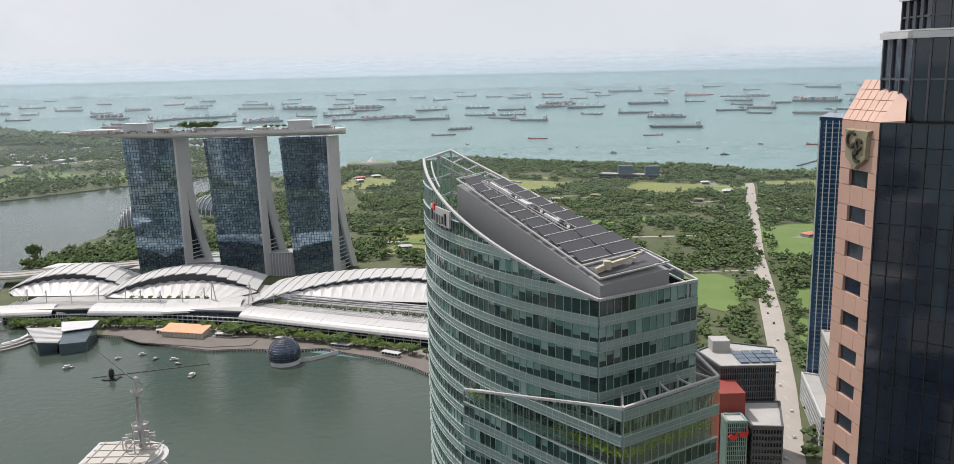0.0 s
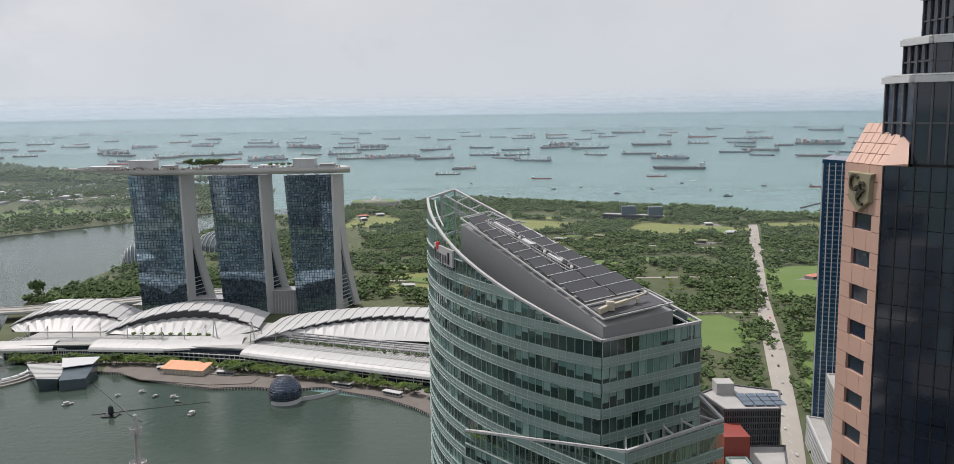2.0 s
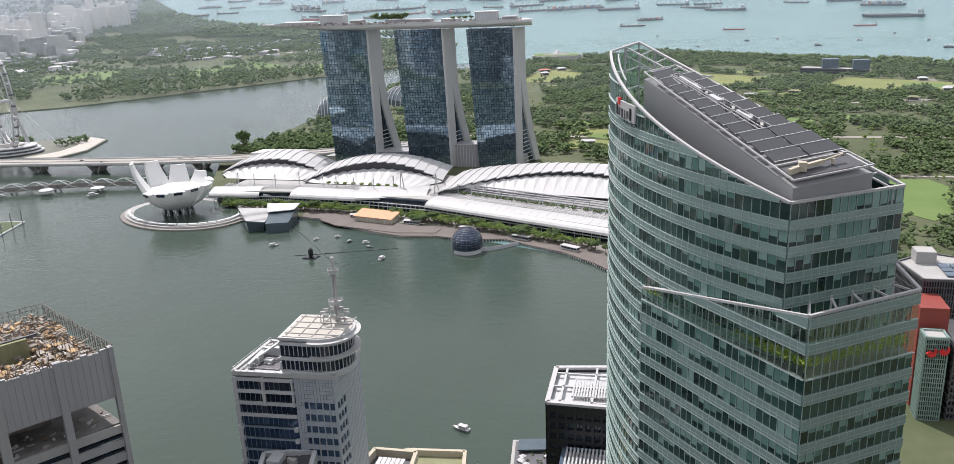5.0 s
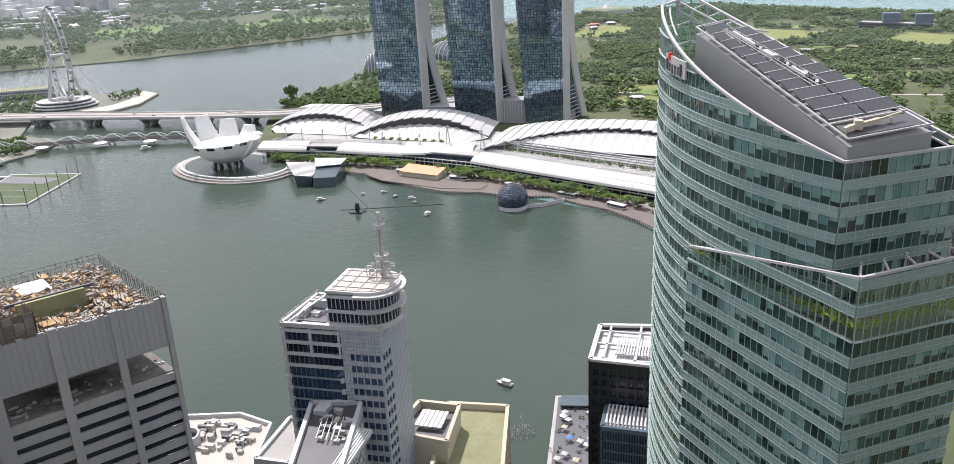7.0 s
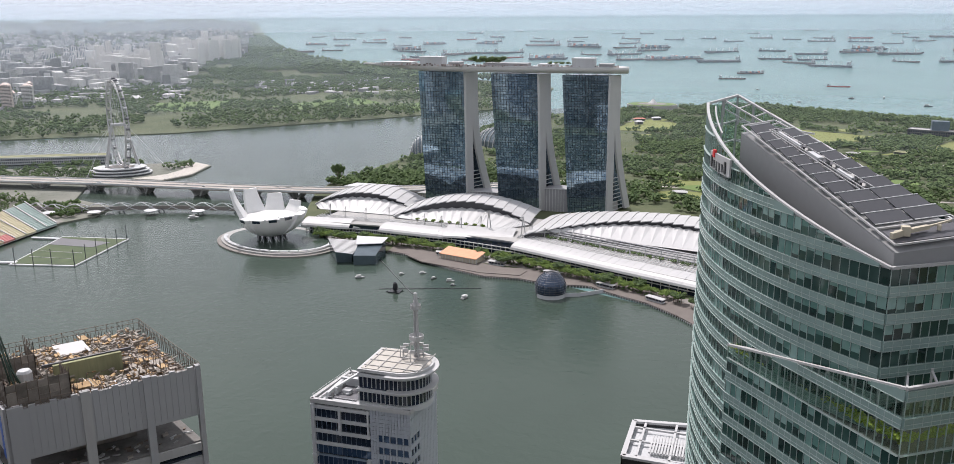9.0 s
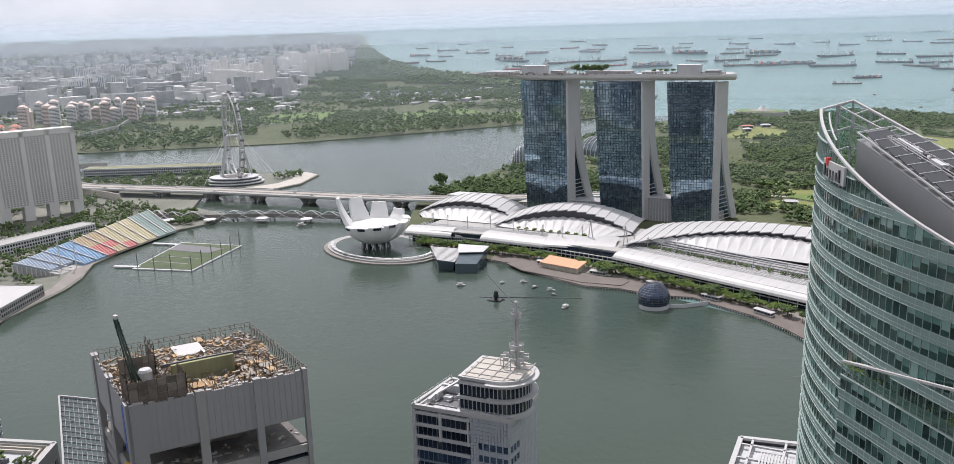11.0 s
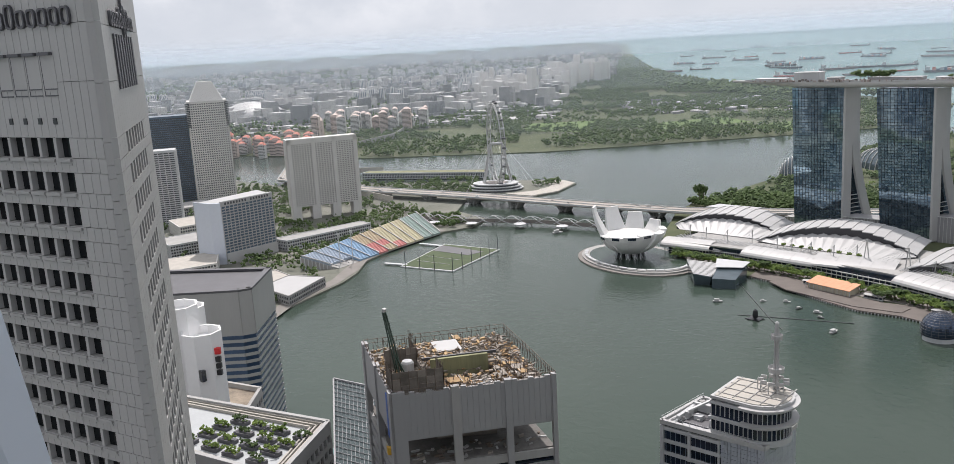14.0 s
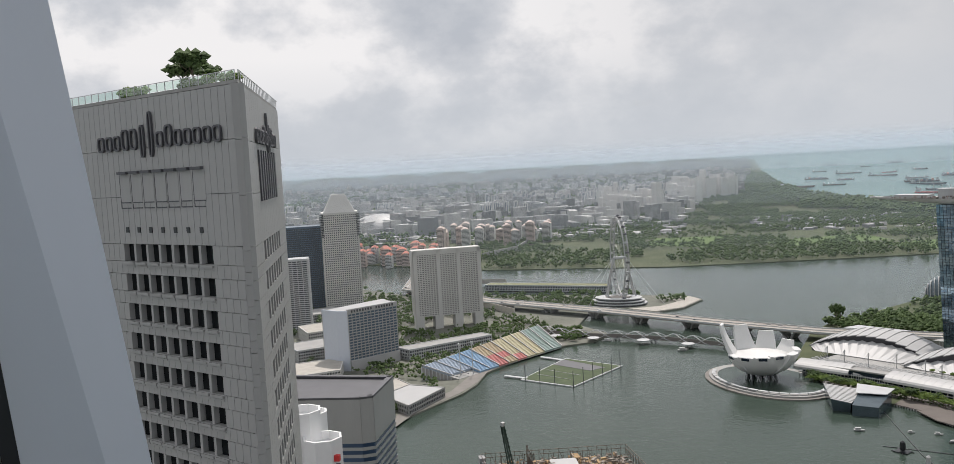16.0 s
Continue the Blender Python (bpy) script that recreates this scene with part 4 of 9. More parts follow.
def hotel_tower(tl, tr, bl, br, zt):
    t = thing("hotel_tower", "blue-grey glass hotel tower with white splayed end walls", "hotel", group="hotel towers under the deck")
    zb = 4.0
    left = lambda z: Vector(bl).lerp(Vector(tl), (z - zb) / (zt - zb))
    right = lambda z: Vector(br).lerp(Vector(tr), (z - zb) / (zt - zb))
    off = lambda z: 12.5 + 34 * max(0.0, 1 - z / 125) ** 1.5
    levels = [zb + (zt - zb) * k / 54 for k in range(55)]
    glass, lines = Acc(), Acc()
    rng = random.Random(int(-tl[0]))
    nc = 16
    for z0, z1 in zip(levels, levels[1:]):
        p0, p1, q0, q1 = left(z0), right(z0), left(z1), right(z1)
        for c in range(nc):
            u0, u1 = c / nc + 0.004, (c + 1) / nc - 0.004
            o = rng.choice((0, 0, 0.12, 0.3))
            a, b, c_, d = p0.lerp(p1, u0), p0.lerp(p1, u1), q0.lerp(q1, u1), q0.lerp(q1, u0)
            glass.hexa([(a.x, a.y - o, z0 + 0.35), (b.x, b.y - o, z0 + 0.35), (b.x, b.y + 1, z0 + 0.35), (a.x, a.y + 1, z0 + 0.35), (d.x, d.y - o, z1 - 0.05), (c_.x, c_.y - o, z1 - 0.05), (c_.x, c_.y + 1, z1 - 0.05), (d.x, d.y + 1, z1 - 0.05)])
    glass.part("panes", M["hotelglass"], t, "", "stuff")
    for back in (0, 1):
        body, cap = Acc(), Acc()
        for z0, z1 in zip(levels[::3], levels[3::3] + [levels[-1]]):
            if z1 <= z0:
                continue
            f = []
            for z in (z0, z1):
                l_, r_ = left(z), right(z)
                d0, d1 = (0.6, 12.0) if not back else (off(z), off(z) + 12)
                f.append([l_ + QD * d0, r_ + QD * d0, r_ + QD * d1, l_ + QD * d1])
            body.hexa([(*p, z0 if i < 4 else z1) for i, p in enumerate(f[0] + f[1])])
            g = []
            for z in (z0, z1):
                r_ = right(z)
                d0, d1 = (-0.8, 12.6) if not back else (off(z) - 0.3, off(z) + 12.6)
                g.append([r_ + QD * d0, r_ + QD * d0 + Vector((2.6, 0)), r_ + QD * d1 + Vector((2.6, 0)), r_ + QD * d1])
            cap.hexa([(*p, z0 if i < 4 else z1) for i, p in enumerate(g[0] + g[1])])
        body.weld().part("back_slab" if back else "front_slab", M["darkgrey"] if not back else M["hotelglass"], t)
        cap.weld().part("end_wall", M["white"], t, "white end wall")
    lat = Acc()
    for k in range(9):
        z = 6 + k * 5.5
        r_ = right(z)
        lat.bar((*(r_ + QD * 13), z), (*(r_ + QD * (off(z) + 1)), z), 0.8)
    lat.part("bracing", M["steel"], t)
    # raking struts up to the deck
    st = Acc()
    for u in (0.06, 0.35, 0.65, 0.94):
        p = left(zt).lerp(right(zt), u) + QD * 6
        st.bar((*p, zt - 1), (p.x - 5, p.y, zt + 6), 1.0)
        st.bar((*p, zt - 1), (p.x + 5, p.y, zt + 6), 1.0)
    st.part("deck_strut", M["white"], t)


hotel_tower((-457, 1108), (-391, 1110), (-450, 1110), (-389, 1111), 189)
hotel_tower((-350, 1101), (-286, 1104), (-339, 1104), (-282, 1106), 188)
hotel_tower((-254, 1107), (-193, 1112), (-243, 1108), (-192, 1112), 187)


def sky_deck():
    t = thing("sky_deck", "long pale boat-shaped roof deck carried on three hotel towers", "roof deck")
    bm = bmesh.new()
    stations = []
    n = 48
    for k in range(n + 1):
        s = k / n
        x = -556 + (-170 + 556) * s
        y = 1124 - 20 * math.sin(math.pi * s) + 18 * (1 - s) ** 2
        w = 19 * min(1, (s / 0.30) ** 0.7) if s < 0.3 else 19
        if s > 0.95:
            w *= math.sqrt(max(0.0, 1 - ((s - 0.95) / 0.05) ** 2)) * 0.75 + 0.25
        d = 2.0 + 6.5 * min(1, s / 0.30)
        ring = []
        for a in range(9):
            th = math.pi * a / 8
            ring.append(bm.verts.new((x, y - w * math.cos(th), 197.5 - d * math.sin(th) ** 0.75)))
        stations.append(ring)
    for a, b in zip(stations, stations[1:]):
        for i in range(8):
            bm.faces.new((a[i], a[i + 1], b[i + 1], b[i]))
        bm.faces.new((a[8], a[0], b[0], b[8]))
    bm.faces.new(stations[0])
    bm.faces.new(stations[-1][::-1])
    bmesh.ops.recalc_face_normals(bm, faces=bm.faces)
    for f in bm.faces:
        f.smooth = abs(f.normal.z) < 0.98
    part("hull", bm, M["hullmetal"], t, "smooth pale metal underside")
    edge = Acc()
    for k in range(3, n - 2):
        s0, s1 = k / n, (k + 1) / n
        f = lambda s: (-556 + 386 * s, 1124 - 20 * math.sin(math.pi * s) + 18 * (1 - s) ** 2)
        (x0, y0), (x1, y1) = f(s0), f(s1)
        w0 = 19 * min(1, (s0 / 0.30) ** 0.7) if s0 < 0.3 else 19
        edge.bar((x0, y0 - w0, 198.2), (x1, y1 - (19 * min(1, (s1 / 0.3) ** 0.7) if s1 < 0.3 else 19), 198.2), 0.5, 1.5)
    edge.weld(1).part("parapet", M["offwhite"], t)
    for x0, x1, h, m in ((-452, -420, 11, "offwhite"), (-240, -212, 11, "offwhite"), (-410, -395, 4, "grey"), (-360, -300, 3.5, "grey"), (-285, -262, 3.0, "offwhite"), (-205, -188, 4, "grey"), (-505, -465, 3.5, "offwhite")):
        acc = Acc()
        acc.box(x0, 1102, 197.6, x1, 1122, 197.6 + h)
        acc.box(x0 - 1, 1101, 197.6 + h, x1 + 1, 1123, 198.2 + h)
        acc.part("pavilion", M[m], t)
    rng = random.Random(5)
    para = Acc()
    for _ in range(170):
        s = rng.uniform(0.12, 0.97)
        x, y = -556 + 386 * s, 1124 - 20 * math.sin(math.pi * s) - rng.uniform(8, 17)
        h = rng.uniform(1.2, 3.2)
        w = rng.uniform(0.8, 2.6)
        para.box(x, y, 197.5, x + w, y + w, 197.5 + h)
    para.part("deck_clutter", M["clutter"], t, "low cabanas and parasols", "stuff")


sky_deck()

# low glazed link and podium of the hotel
lk = thing("hotel_podium", "grey glass and stone podium linking the hotel towers", "building")
for x0, x1, y0, h, m in ((-389, -339, 1112, 24, "grey"), (-282, -243, 1114, 34, "grey"), (-470, -190, 1125, 14, "concrete"), (-600, -470, 1150, 12, "offwhite")):
    bm = bmesh.new()
    prism(bm, [(x0, y0), (x1, y0), (x1 + 8, y0 + 26), (x0 + 8, y0 + 26)], 2, h)
    w_ = part("wing", bm, M[m], lk)
    fr = Acc()
    for k in range(int((x1 - x0) / 4)):
        fr.box(x0 + 4 * k, y0 - 0.4, 2, x0 + 4 * k + 0.5, y0, h - 0.5)
    fr.box(x0, y0 - 1.2, h - 0.6, x1, y0, h + 0.3)
    fr.part("fins", M["steel"], w_)


# ---- the shopping arcade: vaulted canopies and three stepped shell roofs ----
def vault(parent, a, b, z0, rise, depth, n, name="canopy", m="white"):
    """A run of curved roof panels with ribs between them; a to b is the low edge towards the water."""
    u = Vector((b[0] - a[0], b[1] - a[1])).normalized()
    q = Vector((-u.y, u.x))
    prof = [(depth * (1 - math.cos(0.5 * math.pi * k / 6)), z0 + rise * math.sin(0.5 * math.pi * k / 6)) for k in range(7)]
    for i in range(n):
        p, r = Vector(lerp2(a, b, (i + 0.006) / n)), Vector(lerp2(a, b, (i + 0.994) / n))
        acc = Acc()
        for (d0, h0), (d1, h1) in zip(prof, prof[1:]):
            acc.hexa([(*(p + q * d0), h0 - 0.3), (*(r + q * d0), h0 - 0.3), (*(r + q * d1), h1 - 0.3), (*(p + q * d1), h1 - 0.3), (*(p + q * d0), h0), (*(r + q * d0), h0), (*(r + q * d1), h1), (*(p + q * d1), h1)])
        acc.weld().part("roof_panel", M[m], parent)
        ribs = Acc()
        for (d0, h0), (d1, h1) in zip(prof, prof[1:]):
            c = Vector(lerp2(a, b, i / n))
            ribs.bar((*(c + q * d0), h0 + 0.05), (*(c + q * d1), h1 + 0.05), 0.25)
        ribs.part("rib", M["white"], parent)


arcade = thing("arcade", "long white waterfront shopping arcade with curved canopy roofs", "shopping mall")
LOW = [(-531, 905), (-470, 909), (-431, 909), (-344, 899), (-257, 880), (-171, 846), (-40, 791)]
body = [(-528, 914), (-431, 916), (-344, 906), (-255, 888), (-169, 853), (-38, 798), (-20, 920), (-190, 990), (-380, 1050), (-520, 1010)]
prism_part("body", body, 2, 15.5, M["darkglass"], arcade, "dark glazed arcade front")
prism_part("roof_deck", inset(body, 6), 15.6, 17.0, M["concrete"], arcade)
vault(arcade, (-535, 905), (-472, 910), 11, 8, 22, 8)
vault(arcade, (-468, 914), (-440, 918), 12, 5, 16, 3)
vault(arcade, (-432, 909), (-346, 901), 11, 8, 22, 10)
vault(arcade, (-345, 897), (-262, 906), 14, 7, 34, 7)
vault(arcade, (-258, 882), (-36, 790), 11, 8, 24, 24)
col = Acc()
for k in range(90):
    s = k / 89
    i = min(5, int(s * 6))
    p = lerp2(LOW[i], LOW[i + 1], s * 6 - i)
    col.box(p[0] - 0.25, p[1] + 5, 2, p[0] + 0.25, p[1] + 5.5, 12)
col.part("colonnade", M["steel"], arcade, "", "stuff")
sl = Acc()
for a, b in zip(LOW, LOW[1:]):
    for z in (6.5, 10.5):
        sl.wallbox(a, b, z, z + 0.7, -5.5, -4)
sl.part("floor_edges", M["offwhite"], arcade)
# trellis of pale battens behind the canopies
tre = Acc()
for a, b, n in (((-258, 908), (-36, 818), 60), ((-530, 930), (-350, 926), 40)):
    for k in range(n):
        p = lerp2(a, b, k / n)
        tre.bar((p[0], p[1], 17.8), (p[0] + 5, p[1] + 13, 19.5), 0.5)
    for j in range(4):
        tre.bar((a[0] + 1.3 * j, a[1] + 3.3 * j, 18 + 0.4 * j), (b[0] + 1.3 * j, b[1] + 3.3 * j, 18 + 0.4 * j), 0.35)
tre.part("trellis", M["offwhite"], arcade, "pale batten trellis", "stuff")
# the gap between canopies and shells: tiers with planting
tier = thing("roof_terrace", "stepped mall roof terrace with louvres and planting", "terrace")
for k in range(5):
    acc = Acc()
    acc.wallbox((-240, 928 + 3 * k), (-30, 846 + 3 * k), 17 + 1.7 * k, 18.0 + 1.7 * k, -3, 0)
    acc.part("step", M["grey"], tier)


def shell_hall(ends, front, crest_z, end_z, back, n, base, base_z, inner=0.4, lo=0.0, hi=1.0):
    """A hall under a stepped arched shell; below it a pale inner shell whose upper edge is saw-toothed."""
    t = thing("shell_hall", "white stepped shell roof over a mall hall", "hall roof", group="shell roofs of the arcade")
    e0, e1 = Vector(ends[0]), Vector(ends[1])
    u = (e1 - e0).normalized()
    q = Vector((-u.y, u.x))
    arch = lambda s: end_z + (crest_z - end_z) * (1 - abs(2 * (lo + (hi - lo) * s) - 1) ** 2.1)
    fr = lambda s: front * (1 - abs(2 * (lo + (hi - lo) * s) - 1) ** 1.8)
    b0, b1 = Vector(base[0]), Vector(base[1])
    for k in range(n):
        s0, s1 = k / n, (k + 1) / n
        sm = (s0 + s1) / 2
        c0, c1 = e0.lerp(e1, s0), e0.lerp(e1, s1)
        z0, z1 = arch(s0), arch(s1)
        step = 0.9
        f0, f1 = fr(s0) - 2.0, fr(s1) + 2.5
        acc = Acc()
        rows = []
        for d, dz in ((0, 0), (0.35, 1.4), (0.7, 1.6), (1.0, 0.2)):
            rows.append(((c0 + q * (f0 + (back - f0) * d), z0 + dz), (c1 + q * (f1 + (back - f1) * d), z1 + dz)))
        for (a, b), (c, d) in zip(rows, rows[1:]):
            acc.hexa([(*a[0], a[1] - 1.0), (*b[0], b[1] - 1.0 + step), (*d[0], d[1] - 1.0 + step), (*c[0], c[1] - 1.0), (*a[0], a[1]), (*b[0], b[1] + step), (*d[0], d[1] + step), (*c[0], c[1])])
        acc.weld().part("roof_step", M["white"], t)
        # inner shell strip with a pointed top
        p0, p1 = b0.lerp(b1, s0), b0.lerp(b1, s1)
        r0, r1 = c0 + q * (fr(s0) + 1), c1 + q * (fr(s1) + 1)
        h0, h1 = max(base_z + 0.4, base_z + (z0 - base_z) * inner), max(base_z + 0.4, base_z + (z1 - base_z) * inner)
        hm = (h0 + h1) / 2 + 1.6
        rm, pm = (r0 + r1) / 2, (p0 + p1) / 2
        bm = bmesh.new()
        vs = [bm.verts.new((*p0, base_z)), bm.verts.new((*p1, base_z)), bm.verts.new((*r1, h1)), bm.verts.new((*(rm + q * 1.5), hm)), bm.verts.new((*r0, h0))]
        ws = [bm.verts.new((v.co.x + q.x * 0.6, v.co.y + q.y * 0.6, v.co.z - 0.6)) for v in vs]
        bm.faces.new(vs)
        bm.faces.new(ws[::-1])
        for i in range(5):
            bm.faces.new((vs[i], ws[i], ws[(i + 1) % 5], vs[(i + 1) % 5]))
        bmesh.ops.recalc_face_normals(bm, faces=bm.faces)
        part("inner_shell", bm, M["white"], t)
    # wall that closes the hall behind; its dark grey paints the shaded gap
    dk = Acc()
    for k in range(n):
        s0, s1 = k / n, (k + 1) / n
        c0, c1 = e0.lerp(e1, s0) + q * (fr(s0) + 5), e0.lerp(e1, s1) + q * (fr(s1) + 5)
        dk.hexa([(*c0, 12), (*c1, 12), (*(c1 + q * 2), 12), (*(c0 + q * 2), 12), (*c0, arch(s0) - 0.8), (*c1, arch(s1) - 0.8), (*(c1 + q * 2), arch(s1) - 0.8), (*(c0 + q * 2), arch(s0) - 0.8)])
    dk.weld(1).part("recess_shade_wall", M["darkgrey"], t, "dark grey band for the shade under the shell roof")
    return t


shell_hall(((-562, 990), (-425, 1000)), 5, 37.5, 20, 60, 12, ((-545, 972), (-440, 968)), 18, 0.62)
shell_hall(((-432, 955), (-258, 965)), 28, 37.5, 20, 75, 14, ((-408, 953), (-280, 945)), 18, 0.50)
shell_hall(((-250, 905), (40, 880)), 62, 36, 22, 105, 24, ((-243, 932), (30, 880)), 21, 0.66)


def mast(x, y, z0, h):
    t = thing("cable_mast", "white steel mast with stay cables over the canopy", "mast", (x, y, z0), 0, "masts along the arcade")
    acc = Acc()
    acc.bar((0, 0, 0), (0.6, 0.8, h), 0.7)
    acc.part("pole", M["white"], t)
    for k in range(4):
        one = Acc()
        one.bar((0.6, 0.8, h), (-3 - 2.6 * k, 1.5 + 0.6 * k, 2.0), 0.18)
        one.part("stay", M["steel"], t)
    return t


m0 = mast(-245, 926, 17, 12)
for k in range(1, 14):
    copy_thing(m0, pose(-245 + 17.2 * k, 926 - 7.1 * k, 17))
m1 = mast(-515, 945, 16, 17)
for x, y in ((-490, 938), (-462, 938), (-436, 950), (-400, 938), (-380, 930), (-356, 925), (-330, 922), (-310, 935)):
    copy_thing(m1, pose(x, y, 16))
for x, y in ((-298, 930), (-252, 915)):
    t_ = thing("cable_mast", "tall white A-frame mast between the canopies", "mast", (x, y, 15), 0, "tall masts of the arcade")
    acc = Acc()
    acc.bar((-3, 0, 0), (0, 0, 26), 0.9)
    acc.part("leg", M["white"], t_)
    acc = Acc()
    acc.bar((3.5, -1, 0), (0, 0, 26), 0.9)
    acc.part("leg", M["white"], t_)
    for k in range(5):
        one = Acc()
        one.bar((0, 0, 26), (-14 - 5 * k, 12, 6), 0.18)
        one.part("stay", M["steel"], t_)


# ---- the flower-shaped museum ----
def museum():
    cx, cy = -553, 866
    t = thing("museum", "white lotus-shaped museum of ten curved petals on a round plinth", "museum", (cx, cy, 0))
    petals = ((206, 66, 45), (152, 59, 47), (114, 51, 47), (78, 43.5, 46), (41, 38, 44), (8, 37, 42), (-25, 37, 38), (-54, 36, 38), (-84, 35, 38), (-117, 33.5, 38))
    for ang, h, rt in petals:
        tall = h > 40
        bm = bmesh.new()
        a = radians(ang)
        e, f = Vector((math.cos(a), math.sin(a), 0)), Vector((-math.sin(a), math.cos(a), 0))
        rings = []
        bend = radians(78 if tall else 62)
        for k in range(15):
            s = k / 14
            th = s * bend
            r, z = 6 + (rt - 6) * math.sin(th) / math.sin(bend), 9.5 + (h - 9.5) * (1 - math.cos(th)) / (1 - math.cos(bend))
            thick = (1.5 + 5.0 * math.sin(math.pi * min(1.0, s * 1.1)) + 1.5 * s) if tall else 2 + 6 * s
            ri, zi = r - thick, z + (1.2 * (1 - s) + 0.2 if tall else 1.0 - 0.6 * s)
            wo = min(r * math.tan(radians(25)), 15.0 - (6.5 if tall else 5.0) * s ** 2.4)
            wi = min(max(ri, 3) * math.tan(radians(25)), 14.6 - (6.7 if tall else 5.2) * s ** 2.4)
            rings.append([bm.verts.new(e * rr + f * ww + Vector((0, 0, zz))) for rr, ww, zz in ((r, -wo * 0.6, z - 0.5), (r, wo * 0.6, z - 0.5), (r - thick * 0.25, wo, z + 0.2), (ri, wi, zi), (ri - 0.6, 0, zi - 0.2), (ri, -wi, zi), (r - thick * 0.25, -wo, z + 0.2))])
        for p, q in zip(rings, rings[1:]):
            for i in range(7):
                bm.faces.new((p[i], p[(i + 1) % 7], q[(i + 1) % 7], q[i]))
        bm.faces.new(rings[0][::-1])
        bm.faces.new(rings[-1])
        bmesh.ops.recalc_face_normals(bm, faces=bm.faces)
        for ed in bm.edges:
            ed.smooth = not (len(ed.link_faces) == 2 and ed.calc_face_angle(0) > 0.7)
        for fc in bm.faces:
            fc.smooth = len(fc.verts) == 4
        pt = part("petal", bm, M["museum"], t)
        if not tall and ang < 0:
            up = Vector((0, 0, 1))
            c = e * (rt - 0.9) + up * (h - 2.4)
            lip, pane_ = Acc(), Acc()
            for acc_, hw, z0, z1, o in ((lip, 5.6, -2.0, 2.6, 0.6), (pane_, 4.7, -1.3, 1.8, 1.1)):
                acc_.hexa([c - f * hw - e * 2 + up * z0, c + f * hw - e * 2 + up * z0, c + f * hw + e * (o - 0.6) + up * z0, c - f * hw + e * (o - 0.6) + up * z0,
                           c - f * hw - e * 2 + up * z1, c + f * hw - e * 2 + up * z1, c + f * hw + e * o + up * z1, c - f * hw + e * o + up * z1])
            lip.part("window_surround", M["museum"], pt)
            pane_.part("skylight", M["darkglass"], pt, "dark end window")
    bm = bmesh.new()
    lathe(bm, [(0, 9), (8, 9.6), (16, 12), (23, 16.5), (28, 22), (30, 28.5), (31, 32.5), (22, 31.6), (10, 29), (0, 27.8)], 30)
    for fc in bm.faces:
        fc.smooth = True
    part("bowl", bm, M["museum"], t)
    for k in range(10):
        a = radians(36 * k + 10)
        acc = Acc()
        acc.bar((16 * math.cos(a), 16 * math.sin(a), 2), (13 * math.cos(a), 13 * math.sin(a), 15), 2.2)
        acc.part("column", M["steelblue"] if "steelblue" in M else M["darkgrey"], t)
    lat = Acc()
    for k in range(24):
        a, b = radians(15 * k), radians(15 * (k + (1 if k % 2 else -1)))
        lat.bar((19 * math.cos(a), 19 * math.sin(a), 2.2), (15 * math.cos(b), 15 * math.sin(b), 15), 0.6)
    lat.part("lattice", M["offwhite"], t)


museum()


def disc(rx, ry, z0, z1, m, parent, name, seg=48, cx=0.0, cy=0.0, label=""):
    bm = bmesh.new()
    prism(bm, [(cx + rx * math.cos(2 * math.pi * k / seg), cy + ry * math.sin(2 * math.pi * k / seg)) for k in range(seg)], z0, z1)
    return part(name, bm, m, parent, label)


pl = thing("museum_plinth", "round paved plinth with lily pond round the museum", "terrace", (-545, 868, 0), -18)
disc(86, 62, -2, 1.6, M["pave"], pl, "lower_step")
disc(81, 57, 1.6, 3.4, M["concrete"], pl, "quay_wall")
disc(70, 48, 3.4, 3.7, M["pond"] if "pond" in M else M["bay"], pl, "pond", label="dark lily pond")
rg = Acc()
for k in range(36):
    a0, a1 = 2 * math.pi * k / 36, 2 * math.pi * (k + 0.86) / 36
    if 20 < k < 36 or k < 2:
        p, q = (75 * math.cos(a0), 52 * math.sin(a0)), (75 * math.cos(a1), 52 * math.sin(a1))
        rg.bar((*p, 5.4), (*q, 5.4), 4.0, 0.6)
        rg.bar((*p, 3.4), (*p, 5.2), 0.6)
rg.part("shelter", M["offwhite"], pl, "low pale shelters")


